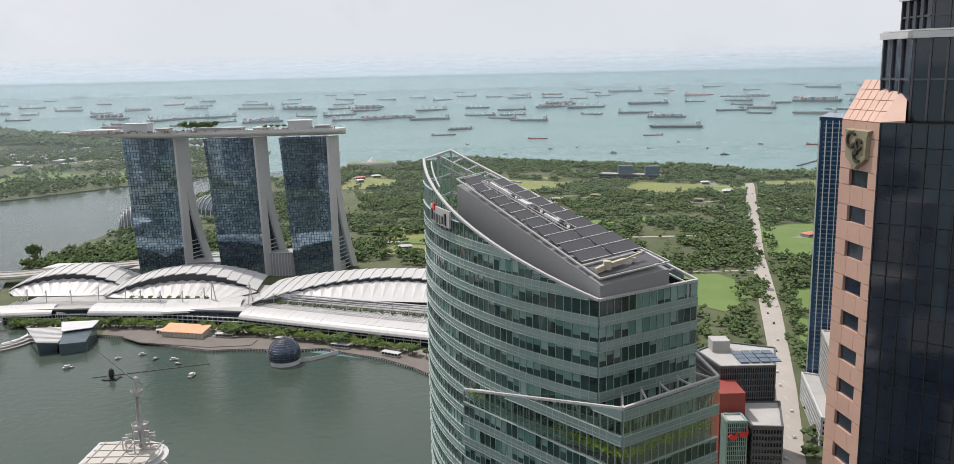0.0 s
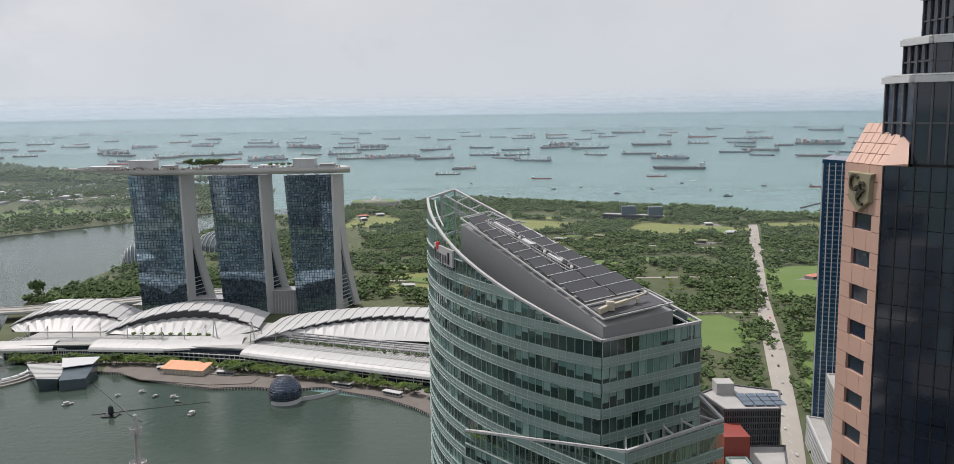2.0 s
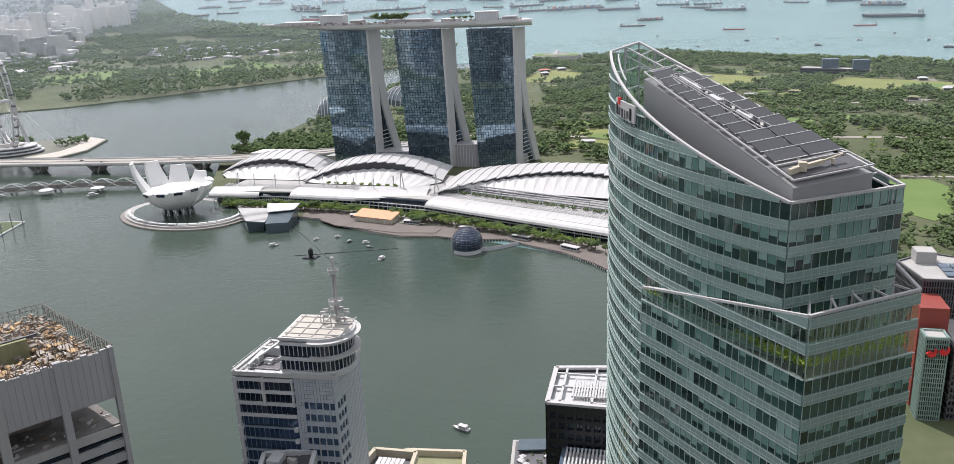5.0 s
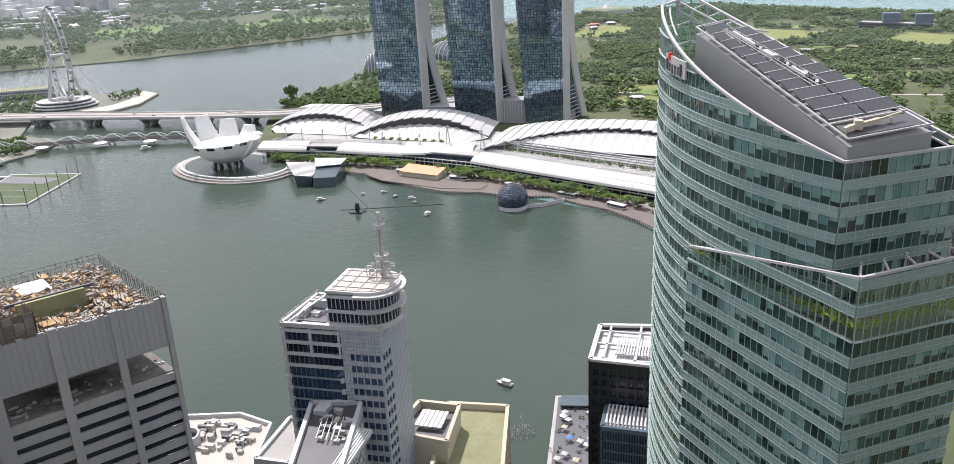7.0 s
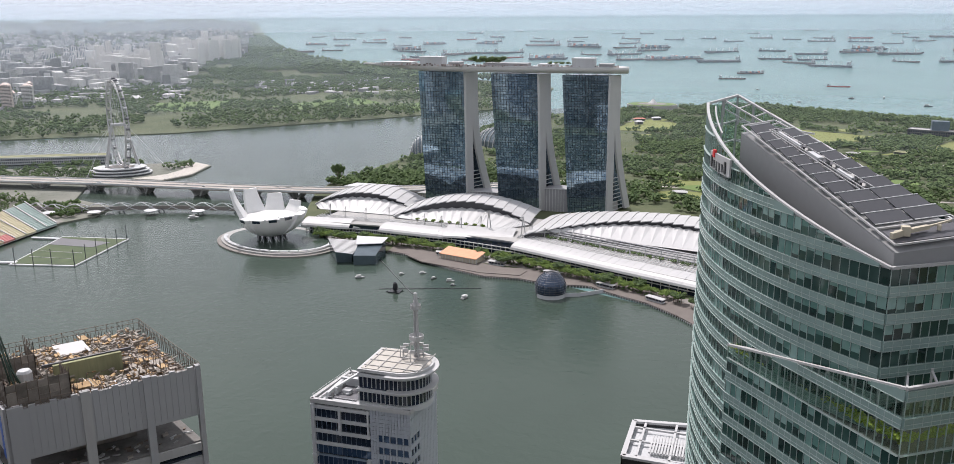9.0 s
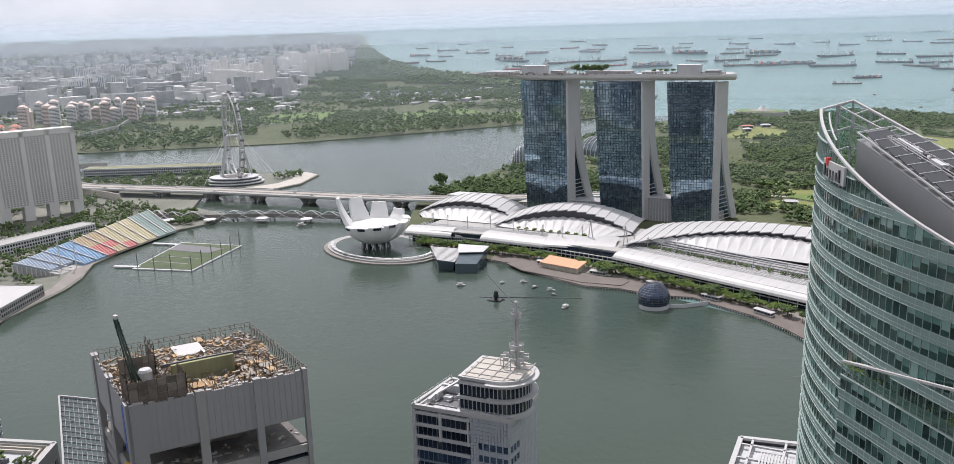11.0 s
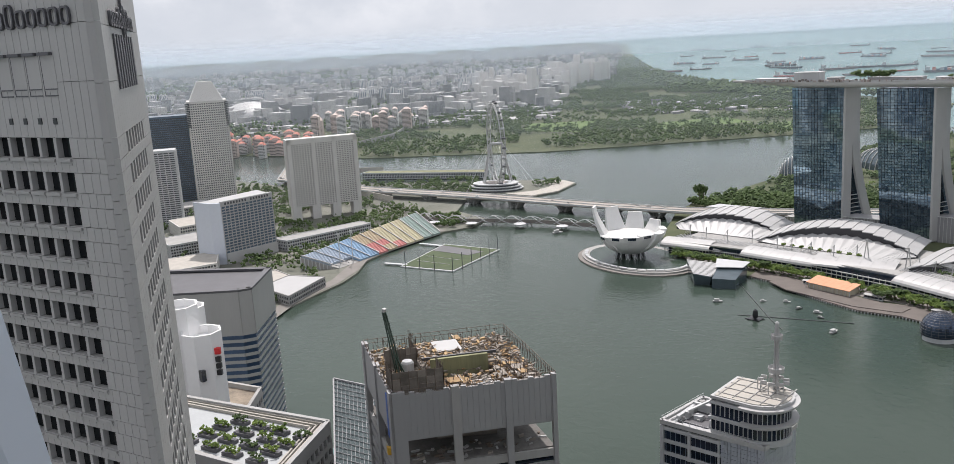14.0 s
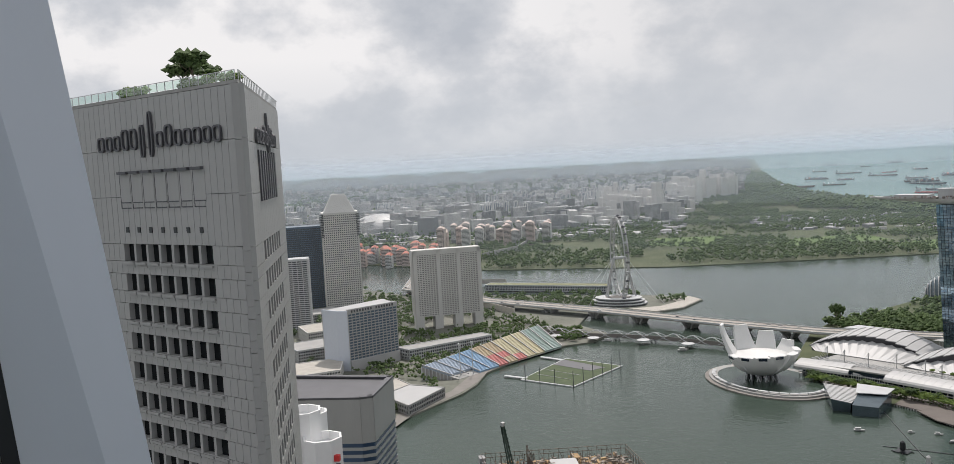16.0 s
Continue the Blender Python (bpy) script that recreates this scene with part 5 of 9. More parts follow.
# ---- pavilions on the water ----
def crystal():
    t = thing("glass_pavilion", "angular dark glass pavilion with ribbed white roof on the water", "pavilion")
    pts = [(-467, 848), (-436, 806), (-418, 812), (-425, 855)]
    lo = inset(pts, 4)
    bm = bmesh.new()
    a, b = [bm.verts.new((*p, -1)) for p in lo], [bm.verts.new((*p, z)) for p, z in zip(pts, (15, 12.5, 10, 13.5))]
    bm.faces.new(a[::-1])
    bm.faces.new(b)
    for i in range(4):
        bm.faces.new((a[i], a[(i + 1) % 4], b[(i + 1) % 4], b[i]))
    bmesh.ops.recalc_face_normals(bm, faces=bm.faces)
    part("glass_hull", bm, M["pavglass"], t)
    for k in range(12):
        acc = Acc()
        s0, s1 = (k + 0.05) / 12, (k + 0.75) / 12
        p, q, r, w = lerp2(pts[0], pts[1], s0), lerp2(pts[0], pts[1], s1), lerp2(pts[3], pts[2], s1), lerp2(pts[3], pts[2], s0)
        zz = lambda s, e: (15 - 2.5 * s if e == 0 else 13.5 - 3.5 * s) + 0.25
        acc.hexa([(*p, zz(s0, 0)), (*q, zz(s1, 0)), (*r, zz(s1, 1)), (*w, zz(s0, 1)), (*p, zz(s0, 0) + 0.5), (*q, zz(s1, 0) + 0.5), (*r, zz(s1, 1) + 0.5), (*w, zz(s0, 1) + 0.5)])
        acc.part("roof_slat", M["white"], t)
    prism_part("annex", [(-425, 840), (-414, 806), (-392, 816), (-400, 860)], -1, [14, 11, 10, 15], M["pavglass"], t)
    prism_part("annex_roof", [(-440, 868), (-424, 834), (-398, 846), (-402, 872)], 15.2, 15.9, M["offwhite"], t)


crystal()


def glass_dome():
    t = thing("glass_dome", "spherical blue glass pavilion with horizontal bands on the water", "pavilion", (-184, 770, 0))
    bm = bmesh.new()
    lathe(bm, [(15.2 * math.sin(radians(a)), 9 - 15.2 * math.cos(radians(a))) for a in range(52, 181, 8)] + [(0, 24.2)], 36)
    part("sphere", bm, M["domeglass"], t)
    for a in range(60, 176, 9):
        one = bmesh.new()
        r, z = 15.35 * math.sin(radians(a)), 9 - 15.35 * math.cos(radians(a))
        lathe(one, [(r, z - 0.16), (r + 0.25, z), (r, z + 0.16), (r - 0.2, z), (r, z - 0.16)], 36)
        part("band", one, M["darkgrey"], t)
    rb = Acc()
    for k in range(18):
        a = 2 * math.pi * k / 18
        pp = [Vector((15.3 * math.sin(radians(b)) * math.cos(a), 15.3 * math.sin(radians(b)) * math.sin(a), 9 - 15.3 * math.cos(radians(b)))) for b in range(56, 179, 12)]
        for p, q in zip(pp, pp[1:]):
            rb.bar(p, q, 0.25)
    rb.part("ribs", M["darkgrey"], t)
    disc(14, 14, -1, 1.6, M["black"], t, "base")
    ww = Acc()
    pts = [(14.5 * math.cos(radians(a)), 14.5 * math.sin(radians(a))) for a in range(-140, 1, 14)] + [(26, 4), (38, 14), (48, 24)]
    for p, q in zip(pts, pts[1:]):
        ww.bar((p[0], p[1], 2), (q[0], q[1], 2), 0.5, 4.0)
        ww.bar((p[0], p[1], -1), (p[0], p[1], 2), 0.5)
    ww.part("walkway", M["offwhite"], t, "pale curved walkway on posts")


glass_dome()


def canvas_pavilion():
    t = thing("event_pavilion", "waterfront event pavilion with bright orange canvas roof", "pavilion")
    pts = [(-331, 850), (-283, 838), (-280, 862), (-328, 874)]
    prism_part("hall", inset(pts, 2), 2, 8, M["cream"], t)
    for k in range(8):
        acc = Acc()
        s0, s1 = k / 8, (k + 0.97) / 8
        a, b, c, d = lerp2(pts[0], pts[1], s0), lerp2(pts[0], pts[1], s1), lerp2(pts[3], pts[2], s1), lerp2(pts[3], pts[2], s0)
        acc.hexa([(*a, 8.6), (*b, 8.6), (*c, 10.6), (*d, 10.6), (*a, 9.0), (*b, 9.0), (*c, 11.0), (*d, 11.0)])
        acc.part("canvas", M["orange"], t)
    cl = Acc()
    for k in range(12):
        p = lerp2(pts[0], pts[1], k / 11)
        cl.box(p[0] - 0.3, p[1] - 0.3, 2, p[0] + 0.3, p[1] + 0.3, 8.6)
    cl.part("posts", M["white"], t)
    prism_part("floor_deck", [(-372, 852), (-345, 832), (-270, 812), (-228, 815), (-225, 832), (-270, 842), (-340, 868)], 2.05, 3.2, M["deck"], t)


canvas_pavilion()
# boardwalk along the water
bwp = [(-398, 862), (-368, 856), (-339, 836), (-297, 816), (-263, 804), (-227, 807), (-190, 798), (-153, 804), (-129, 788), (-91, 769), (-60, 742), (-38, 716)]
inn = [(-20, 740), (-45, 770), (-80, 798), (-120, 818), (-150, 832), (-190, 838), (-230, 842), (-270, 838), (-300, 850), (-340, 870), (-368, 885), (-400, 884)]
sheet("boardwalk", bwp + inn, 2.6, M["deck"], "brown timber boardwalk along the curved quay", "boardwalk", thick=1.2)
sheet("promenade", [(-540, 900), (-430, 903), (-344, 893), (-257, 874), (-171, 840), (-36, 784), (-30, 745), (-80, 800), (-150, 834), (-230, 844), (-300, 852), (-368, 887), (-440, 884), (-480, 890)], 2.35, M["pave"], "paved waterfront promenade", "pavement", thick=1.0)
pil = Acc()
for p, q in zip(bwp, bwp[1:]):
    n = int(math.hypot(q[0] - p[0], q[1] - p[1]) / 3)
    for k in range(n):
        c = lerp2(p, q, k / n)
        pil.box(c[0] - 0.5, c[1] - 1.0, -1, c[0] + 0.5, c[1] - 0.2, 1.8)
ob = new("quay_piles", pil.mesh("quay_piles", M["offwhite"]))
tagged(ob, "row of short pale piles under the boardwalk", "piles", "", "stuff")

M["wedgeglass"] = mat("grey_atrium_glass", (0.075, 0.10, 0.105), 0.12, 0.3, 0.1, 0.25, 0.6)
# lighter copy of the white paint: sunlight on the faceted tower put into its colour
M["bright"] = mat("sunlit_white_paint", (0.78, 0.78, 0.78), 0.5, 0, 0.05, 0.05, 0.6)

M["steelblue"] = mat("blue_grey_spandrel", (0.10, 0.14, 0.19), 0.3, 0.3, 0.1, 0.15, 0.8)
M["rooftile"] = mat("cream_roof_slab", (0.43, 0.405, 0.365), 0.85, 0, 0.12, 0.14, 1.2)
M["ribgrey"] = mat("ribbed_grey_metal", (0.34, 0.34, 0.345), 0.6, 0.1, 0.08, 0.08, 0.8, streak=True)
M["rawroof"] = mat("raw_roof", (0.12, 0.10, 0.08), 0.95, 0, 0.25, 0.3, 1.4, 0.3, alt=(0.36, 0.30, 0.23))
M["plank"] = mat("formwork_timber", (0.22, 0.135, 0.065), 0.85, 0, 0.2, 0.25, 1.5, island=0.8, alt=(0.46, 0.32, 0.17))
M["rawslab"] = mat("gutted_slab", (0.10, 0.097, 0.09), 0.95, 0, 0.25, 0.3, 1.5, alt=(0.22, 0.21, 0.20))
M["rust"] = mat("rusty_steel", (0.17, 0.135, 0.11), 0.8, 0.3, 0.4, 0.3, 3.0)
M["rubble"] = mat("rubble", (0.19, 0.17, 0.145), 0.95, 0, 0.3, 0.3, 2.0, island=0.6, alt=(0.38, 0.34, 0.30))
M["limegreen"] = mat("stained_green_wall", (0.15, 0.15, 0.085), 0.9, 0, 0.25, 0.2, 1.6, streak=True, alt=(0.33, 0.335, 0.19))
M["netting"] = mat("dark_netting", (0.12, 0.105, 0.09), 0.95, 0, 0.5, 0.25, 3.0, island=0.6, alt=(0.26, 0.23, 0.20))
M["cranegreen"] = mat("crane_paint", (0.03, 0.055, 0.04), 0.6, 0.2, 0.5, 0.2)
M["bluepaint"] = mat("blue_paint", (0.02, 0.10, 0.42), 0.5, 0, 0.5, 0.1)
M["yellow"] = mat("yellow_paint", (0.60, 0.36, 0.04), 0.6, 0, 0.5, 0.1)
M["bluecanvas"] = mat("blue_canvas", (0.10, 0.22, 0.45), 0.8, 0, 0.5, 0.1)
M["greenroof"] = mat("pale_green_roof", (0.15, 0.16, 0.085), 0.9, 0, 0.12, 0.2, 1.0, alt=(0.27, 0.27, 0.16))
M["paleslab"] = mat("pale_roof_slab", (0.42, 0.44, 0.45), 0.8, 0, 0.15, 0.1, 1.2)
M["jamb"] = mat("satin_white_metal", (0.60, 0.64, 0.72), 0.4, 0.1, 0.3, 0.03, 2.0)
M["bluetower"] = mat("deep_blue_glass", (0.03, 0.085, 0.17), 0.12, 0.4, 0.05, 0.3, 0.4)
M["blackpanel"] = M["black"]
M["paleroad"] = M["asphalt"]


# ---- the white tower with the round top and mast ----
M["palebeam"] = mat("blue_grey_floor_beam", (0.26, 0.32, 0.39), 0.4, 0.2, 0.1, 0.12, 0.8)
M["palepanel"] = mat("pale_blue_grey_panel", (0.40, 0.43, 0.475), 0.4, 0.1, 0.1, 0.10, 0.8, island=0.25, streak=True)
M["navyglass"] = mat("navy_glass", (0.018, 0.040, 0.085), 0.06, 0.25, 0.05, 0.3, 0.4, obj=0.6, alt=(0.045, 0.085, 0.15))


def round_top_tower():
    t = thing("office_tower", "white panelled office tower with round top and radio mast", "building")
    A, B, C, D = (-122, 206), (-90.5, 207), (-89.5, 226), (-120, 228)
    prism_part("core", inset([A, B, C, D], 1.0), 2, 155, M["black"], t)
    fl = 3.9
    # blue glass bays with white floor beams
    mid = lerp2(A, B, 0.60)
    for k in range(26):
        z = 154.0 - fl * k
        one = Acc()
        one.wallbox(A, mid, z - fl + 0.8, z - 0.15, -0.6, -0.2 + 0.02 * (k % 3))
        one.part("window_strip", M["navyglass"] if k > 2 else M["darkglass"], t)
        ml_ = Acc()
        for j_ in range(1, 12):
            p_ = lerp2(A, mid, j_ / 12)
            ml_.wallbox(p_, lerp2(p_, mid, 0.006), z - fl + 0.8, z - 0.15, -0.3, -0.05)
        ml_.part("glazing_bar", M["palebeam"], t, "", "stuff")
        ac = Acc()
        ac.wallbox(A, mid, z - 0.15, z + (0.8 if k < 4 else 0.3), -0.6, 0.45 if k < 4 else 0.12)
        ac.part("floor_beam", M["offwhite"] if k < 4 else M["palebeam"], t)
        if k > 3:
            sd = Acc()
            sd.wallbox(A, lerp2(A, B, 0.05), z - 0.5, z + 0.7, -0.6, 0.9)
            sd.wallbox(lerp2(mid, A, 0.06), mid, z - 0.5, z + 0.7, -0.6, 0.9)
            sd.part("ledge", M["offwhite"], t)
    pr = Acc()
    for p in (A, lerp2(A, mid, 0.47), lerp2(mid, A, 0.04)):
        pr.wallbox(p, lerp2(p, B, 0.035), 146 if p != A else 50, 155.2, -0.6, 0.6)
    pr.part("pier", M["offwhite"], t)
    rows = [(151.0 - 5.6 - fl * k, 151.0 - 3.4 - fl * k) for k in range(24)]
    punched(t, mid, B, 50, 155.5, [(2.6, 3.8), (4.2, 5.9), (6.3, 8.0), (8.4, 10.1), (10.5, 11.9)], rows, 0.4, M["palepanel"], M["navyglass"], 1.0, None, 0.10, 1.3)
    punched(t, B, C, 50, 155.5, [(0.8, 2.4), (2.8, 4.4), (4.8, 6.4)], rows, 0.4, M["palepanel"], M["navyglass"], 1.05, None, 0.10, 1.95)
    for a, b in ((A, B), (B, C), (C, D), (D, A)):
        par = Acc()
        par.wallbox(a, b, 155.5, 156.8, -0.7, 0.35)
        par.part("parapet", M["white"], t, "white parapet")
        par = Acc()
        par.wallbox(lerp2(a, (-105, 217), 0.08), lerp2(b, (-105, 217), 0.08), 155.5, 156.3, -0.5, 0.1)
        par.part("inner_kerb", M["white"], t)
    prism_part("roof", inset([A, B, C, D], 0.8), 155.0, 155.6, M["offwhite"], t)
    # roof well and plant
    pl_ = Acc()
    pl_.box(-117, 210, 155.6, -109, 219, 155.9)
    pl_.part("dark_roof_sheet", M["darkgrey"], t)
    cl = Acc()
    for x, y, w, d, h in ((-118.5, 209, 1.0, 11, 2.2), (-118.5, 219, 11, 1.0, 2.8), (-109, 211, 0.8, 8, 2.4), (-115, 213, 2.5, 2, 1.6), (-112, 216, 2, 2, 1.2)):
        cl.box(x, y, 155.6, x + w, y + d, 155.6 + h)
    cl.part("plant_wall", M["offwhite"], t)
    for dx in (0, 1.6):
        g = Acc()
        g.bar((-117, 213 + dx, 158), (-108, 222 + dx, 163), 0.5)
        g.bar((-117, 213 + dx, 155.6), (-117, 213 + dx, 158), 1.2)
        g.part("gondola_arm", M["steel"], t)
    rr_ = random.Random(15)
    for k in range(26):
        one = Acc()
        x, y = rr_.uniform(-119, -104), rr_.uniform(208.5, 225)
        one.box(x, y, 155.6, x + rr_.uniform(0.4, 1.8), y + rr_.uniform(0.4, 1.5), 155.9 + rr_.uniform(0.2, 1.3))
        one.part("roof_unit", M[("offwhite", "concrete", "darkgrey", "steel")[k % 4]], t)
    for a, b in ((A, B), (D, A)):
        for k in range(14):
            one = Acc()
            p, q = lerp2(lerp2(a, b, k / 14), (-105, 217), 0.02), lerp2(lerp2(a, b, (k + 1) / 14), (-105, 217), 0.02)
            one.bar((*p, 156.8), (*p, 157.9), 0.08)
            one.bar((*p, 157.9), (*q, 157.9), 0.07)
            one.part("rail_bay", M["steel"], t)
    # round storeys: flat to the left, a half circle to the right
    c = Vector((-95.5, 215.5))
    def dshape(r, ex=11.0):
        pts = [(c.x - ex, c.y - r), (c.x - ex, c.y + r * 0.9)]
        pts += [(c.x + r * math.cos(radians(a)), c.y + r * math.sin(radians(a))) for a in range(90, -91, -9)]
        return pts
    prism_part("round_core", dshape(8.0), 155.6, 167, M["darkglass"], t, "dark glazed round storeys")
    for z0, z1, r, m in ((155.7, 157.4, 8.5, "offwhite"), (160.8, 161.7, 8.7, "offwhite"), (161.7, 162.2, 10.2, "white"), (165.6, 166.6, 8.9, "offwhite"), (166.6, 167.1, 10.4, "white"), (167.1, 168.0, 8.9, "white")):
        prism_part("storey_ring", dshape(r, 11.0 if r < 9.6 else 2.0), z0, z1, M[m], t)
    pts = dshape(8.15)
    fin = Acc()
    rs = resample(pts + [pts[0]], 1.3)
    for a, b in zip(rs, rs[1:]):
        for z0, z1 in ((157.6, 160.6), (162.2, 165.4)):
            fin.bar((*a, z0), (*a, z1), 0.2)
    fin.part("glazing_bar", M["offwhite"], t, "", "stuff")
    prism_part("top_roof", dshape(8.2, 10), 168.0, 168.2, M["rooftile"], t, "cream roof slabs")
    ln = Acc()
    for k in range(5):
        ln.bar((c.x - 9 + 4 * k, c.y - 7.5, 168.3), (c.x - 9 + 4 * k, c.y + 7.5, 168.3), 0.25)
    for k in range(4):
        ln.bar((c.x - 10, c.y - 6 + 4 * k, 168.3), (c.x + 7, c.y - 6 + 4 * k, 168.3), 0.25)
    ln.part("roof_joint", M["concrete"], t)
    # mast
    m_ = thing("radio_mast", "white lattice radio mast with platforms on a rooftop", "mast", (c.x + 2.2, c.y + 4.5, 168))
    ac = Acc()
    for k in range(4):
        a = radians(90 * k + 45)
        ac.bar((0.7 * math.cos(a), 0.7 * math.sin(a), 0), (0.45 * math.cos(a), 0.45 * math.sin(a), 18), 0.35)
    for k in range(16):
        z = k * 1.1
        for j in range(4):
            a, b = radians(90 * j + 45), radians(90 * j + 135)
            ac.bar((0.65 * math.cos(a), 0.65 * math.sin(a), z), (0.65 * math.cos(b), 0.65 * math.sin(b), z + 1.1), 0.2)
    ac.part("lattice", M["white"], m_)
    for z, r in ((5.6, 2.2), (15.2, 1.6)):
        bm = bmesh.new()
        lathe(bm, [(0, z), (r, z), (r, z + 0.4), (r + 0.1, z + 1.3), (r, z + 1.4), (r - 0.15, z + 0.5), (0, z + 0.5)], 10)
        part("platform", bm, M["white"], m_)
    bm = bmesh.new()
    lathe(bm, [(0.6, 16), (0.6, 20), (0.15, 20.4), (0, 20.5)], 8)
    part("aerial", bm, M["white"], m_)
    for k in range(9):
        a = radians(40 * k)
        one = Acc()
        x, y = 3.6 * math.cos(a) - 1, 3.2 * math.sin(a) - 1
        one.bar((x, y, 0), (x, y, 3.2), 0.22)
        one.bar((x, y, 3.2), (x + 1.6, y + 0.3, 3.2), 0.4, 1.0)
        one.part("antenna", M["white"], m_)


round_top_tower()


# ---- the tower whose roof is being taken down ----
def stripped_tower():
    t = thing("office_tower", "grey ribbed concrete tower with gutted top floors and stripped roof", "building")
    A, B, C, D = (-157, 133), (-131, 168), (-168, 190), (-194, 155)
    l = math.hypot(26, 35)
    # black core and ceiling block stand in for the unlit inside
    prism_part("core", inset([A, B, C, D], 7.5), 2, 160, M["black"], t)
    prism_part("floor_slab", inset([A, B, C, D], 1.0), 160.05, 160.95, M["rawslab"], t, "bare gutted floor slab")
    prism_part("lift_core", inset([A, B, C, D], 19), 159, 177, M["rubble"], t, "bare concrete lift core")
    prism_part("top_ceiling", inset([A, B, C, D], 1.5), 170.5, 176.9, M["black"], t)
    cols = [(3.4, 15.4), (17.6, 29.6), (31.4, 42.4)]
    for a, b, cc in ((A, B, cols), (D, A, [(3, 19), (22, 40)])):
        ll = math.hypot(b[0] - a[0], b[1] - a[1])
        at = lambda s: lerp2(a, b, s / ll)
        rib = Acc()
        n = int(ll / 1.5)
        for k in range(n):
            rib.wallbox(at(ll * k / n), at(ll * (k + 0.95) / n), 168.6, 181.2 + 0.5 * ((k * 7) % 3 == 0), -0.5, 0.25)
        rib.wallbox(a, b, 168.4, 181.0, -0.5, 0.12)
        rib.part("ribbed_panel", M["ribgrey"], t, "grey ribbed metal panel", "stuff")
        edges = [0] + [v for c in cc for v in c] + [ll]
        for s0, s1 in zip(edges[::2], edges[1::2]):
            pc = Acc()
            pc.wallbox(at(s0), at(s1), 40, 182.0, -1.0, 0.7)
            pc.part("pier", M["concrete"] if s0 == 15.4 else M["ribgrey"], t)
        for c0, c1 in cc:
            k = 0
            z = 160.6
            while z > 60:
                sp = Acc()
                sp.wallbox(at(c0), at(c1), z - 2.2, z, -0.6, 0.15)
                sp.part("spandrel", M["ribgrey"] if k else M["concrete"], t)
                gl = Acc()
                gl.wallbox(at(c0), at(c1), z - 3.9, z - 2.2, -1.2, -0.8)
                gl.part("window_strip", M["darkglass"], t)
                z -= 3.9
                k += 1
    rng = random.Random(11)
    ctr = Vector((-162, 161))
    ux, uy = Vector((26, 35)) / 43.6, Vector((-37, 22)) / 43.0
    o = Vector(A)
    P = lambda s, d, z: (o.x + ux.x * s + uy.x * d, o.y + ux.y * s + uy.y * d, z)
    slab = Acc()
    slab.hexa([P(0.6, 0.6, 177), P(43, 0.6, 177), P(43, 42, 177), P(0.6, 42, 177), P(0.6, 0.6, 178), P(43, 0.6, 178), P(43, 42, 178), P(0.6, 42, 178)])
    slab.part("roof_slab", M["rawroof"], t, "stained raw concrete roof slab")
    # rubble, planks and steel
    pl_, st, gr = Acc(), Acc(), Acc()
    for k in range(3600):
        s, d = rng.uniform(1.5, 41.5), rng.uniform(1.5, 41)
        if 13 < s < 31 and 9 < d < 15 and k % 4:
            continue
        w, h, z = rng.uniform(0.3, 1.9) * (1.0 if k % 5 != 1 else 2.0), rng.uniform(0.1, 0.55), 178 + rng.uniform(0, 2.6) + (3.0 if 12 < s < 33 and 17 < d < 30 else 0)
        if 17.5 < s < 26 and 24 < d < 32.5:
            continue
        ang = rng.choice((0, 0, math.pi / 2, math.pi / 2, 0.1, 0.8))
        e = ux * math.cos(ang) + uy * math.sin(ang)
        a = P(s, d, z)
        b = (a[0] + e.x * w, a[1] + e.y * w, z + rng.uniform(-0.3, 0.5))
        (pl_ if k % 5 == 0 else st if k % 5 < 3 else gr).bar(a, b, rng.uniform(0.12, 0.9) if k % 5 not in (1, 2) else 0.13, h if k % 5 not in (1, 2) else 0.13)
    for k in range(16):
        a, b = P(rng.uniform(3, 38), rng.uniform(3, 38), 179), None
        b = (a[0] + ux.x * rng.uniform(3, 8), a[1] + ux.y * rng.uniform(3, 8), 179.0)
        pl_.bar(a, b, 1.8, 0.2)
    for acc, nm, m, lb in ((pl_, "timber_planks", "plank", "scattered orange-brown formwork timber"), (st, "steel_rods", "rust", "tangled scaffold tubes and rebar"), (gr, "rubble", "rubble", "grey demolition rubble heaps")):
        ob = new(nm, acc.mesh(nm, M[m]))
        tagged(ob, lb + " on a tower roof", "debris", "", "stuff")
    # what is left lying on the open floor
    for k in range(46):
        s, d = rng.uniform(4, 42), rng.uniform(0.8, 9)
        one = Acc()
        a = P(s, d, 161.0 + rng.uniform(0.05, 0.4))
        e = ux * rng.uniform(0.4, 2.6) + uy * rng.uniform(-0.8, 0.8)
        one.bar(a, (a[0] + e.x, a[1] + e.y, a[2] + rng.uniform(-0.02, 0.4)), rng.uniform(0.2, 0.9), rng.uniform(0.2, 0.7))
        ob = new("debris_piece", one.mesh("debris_piece", M[("rubble", "rust", "steel", "concrete")[k % 4]]))
        tagged(ob, "grey broken fitting lying on a gutted floor", "debris", "debris on the open floor")
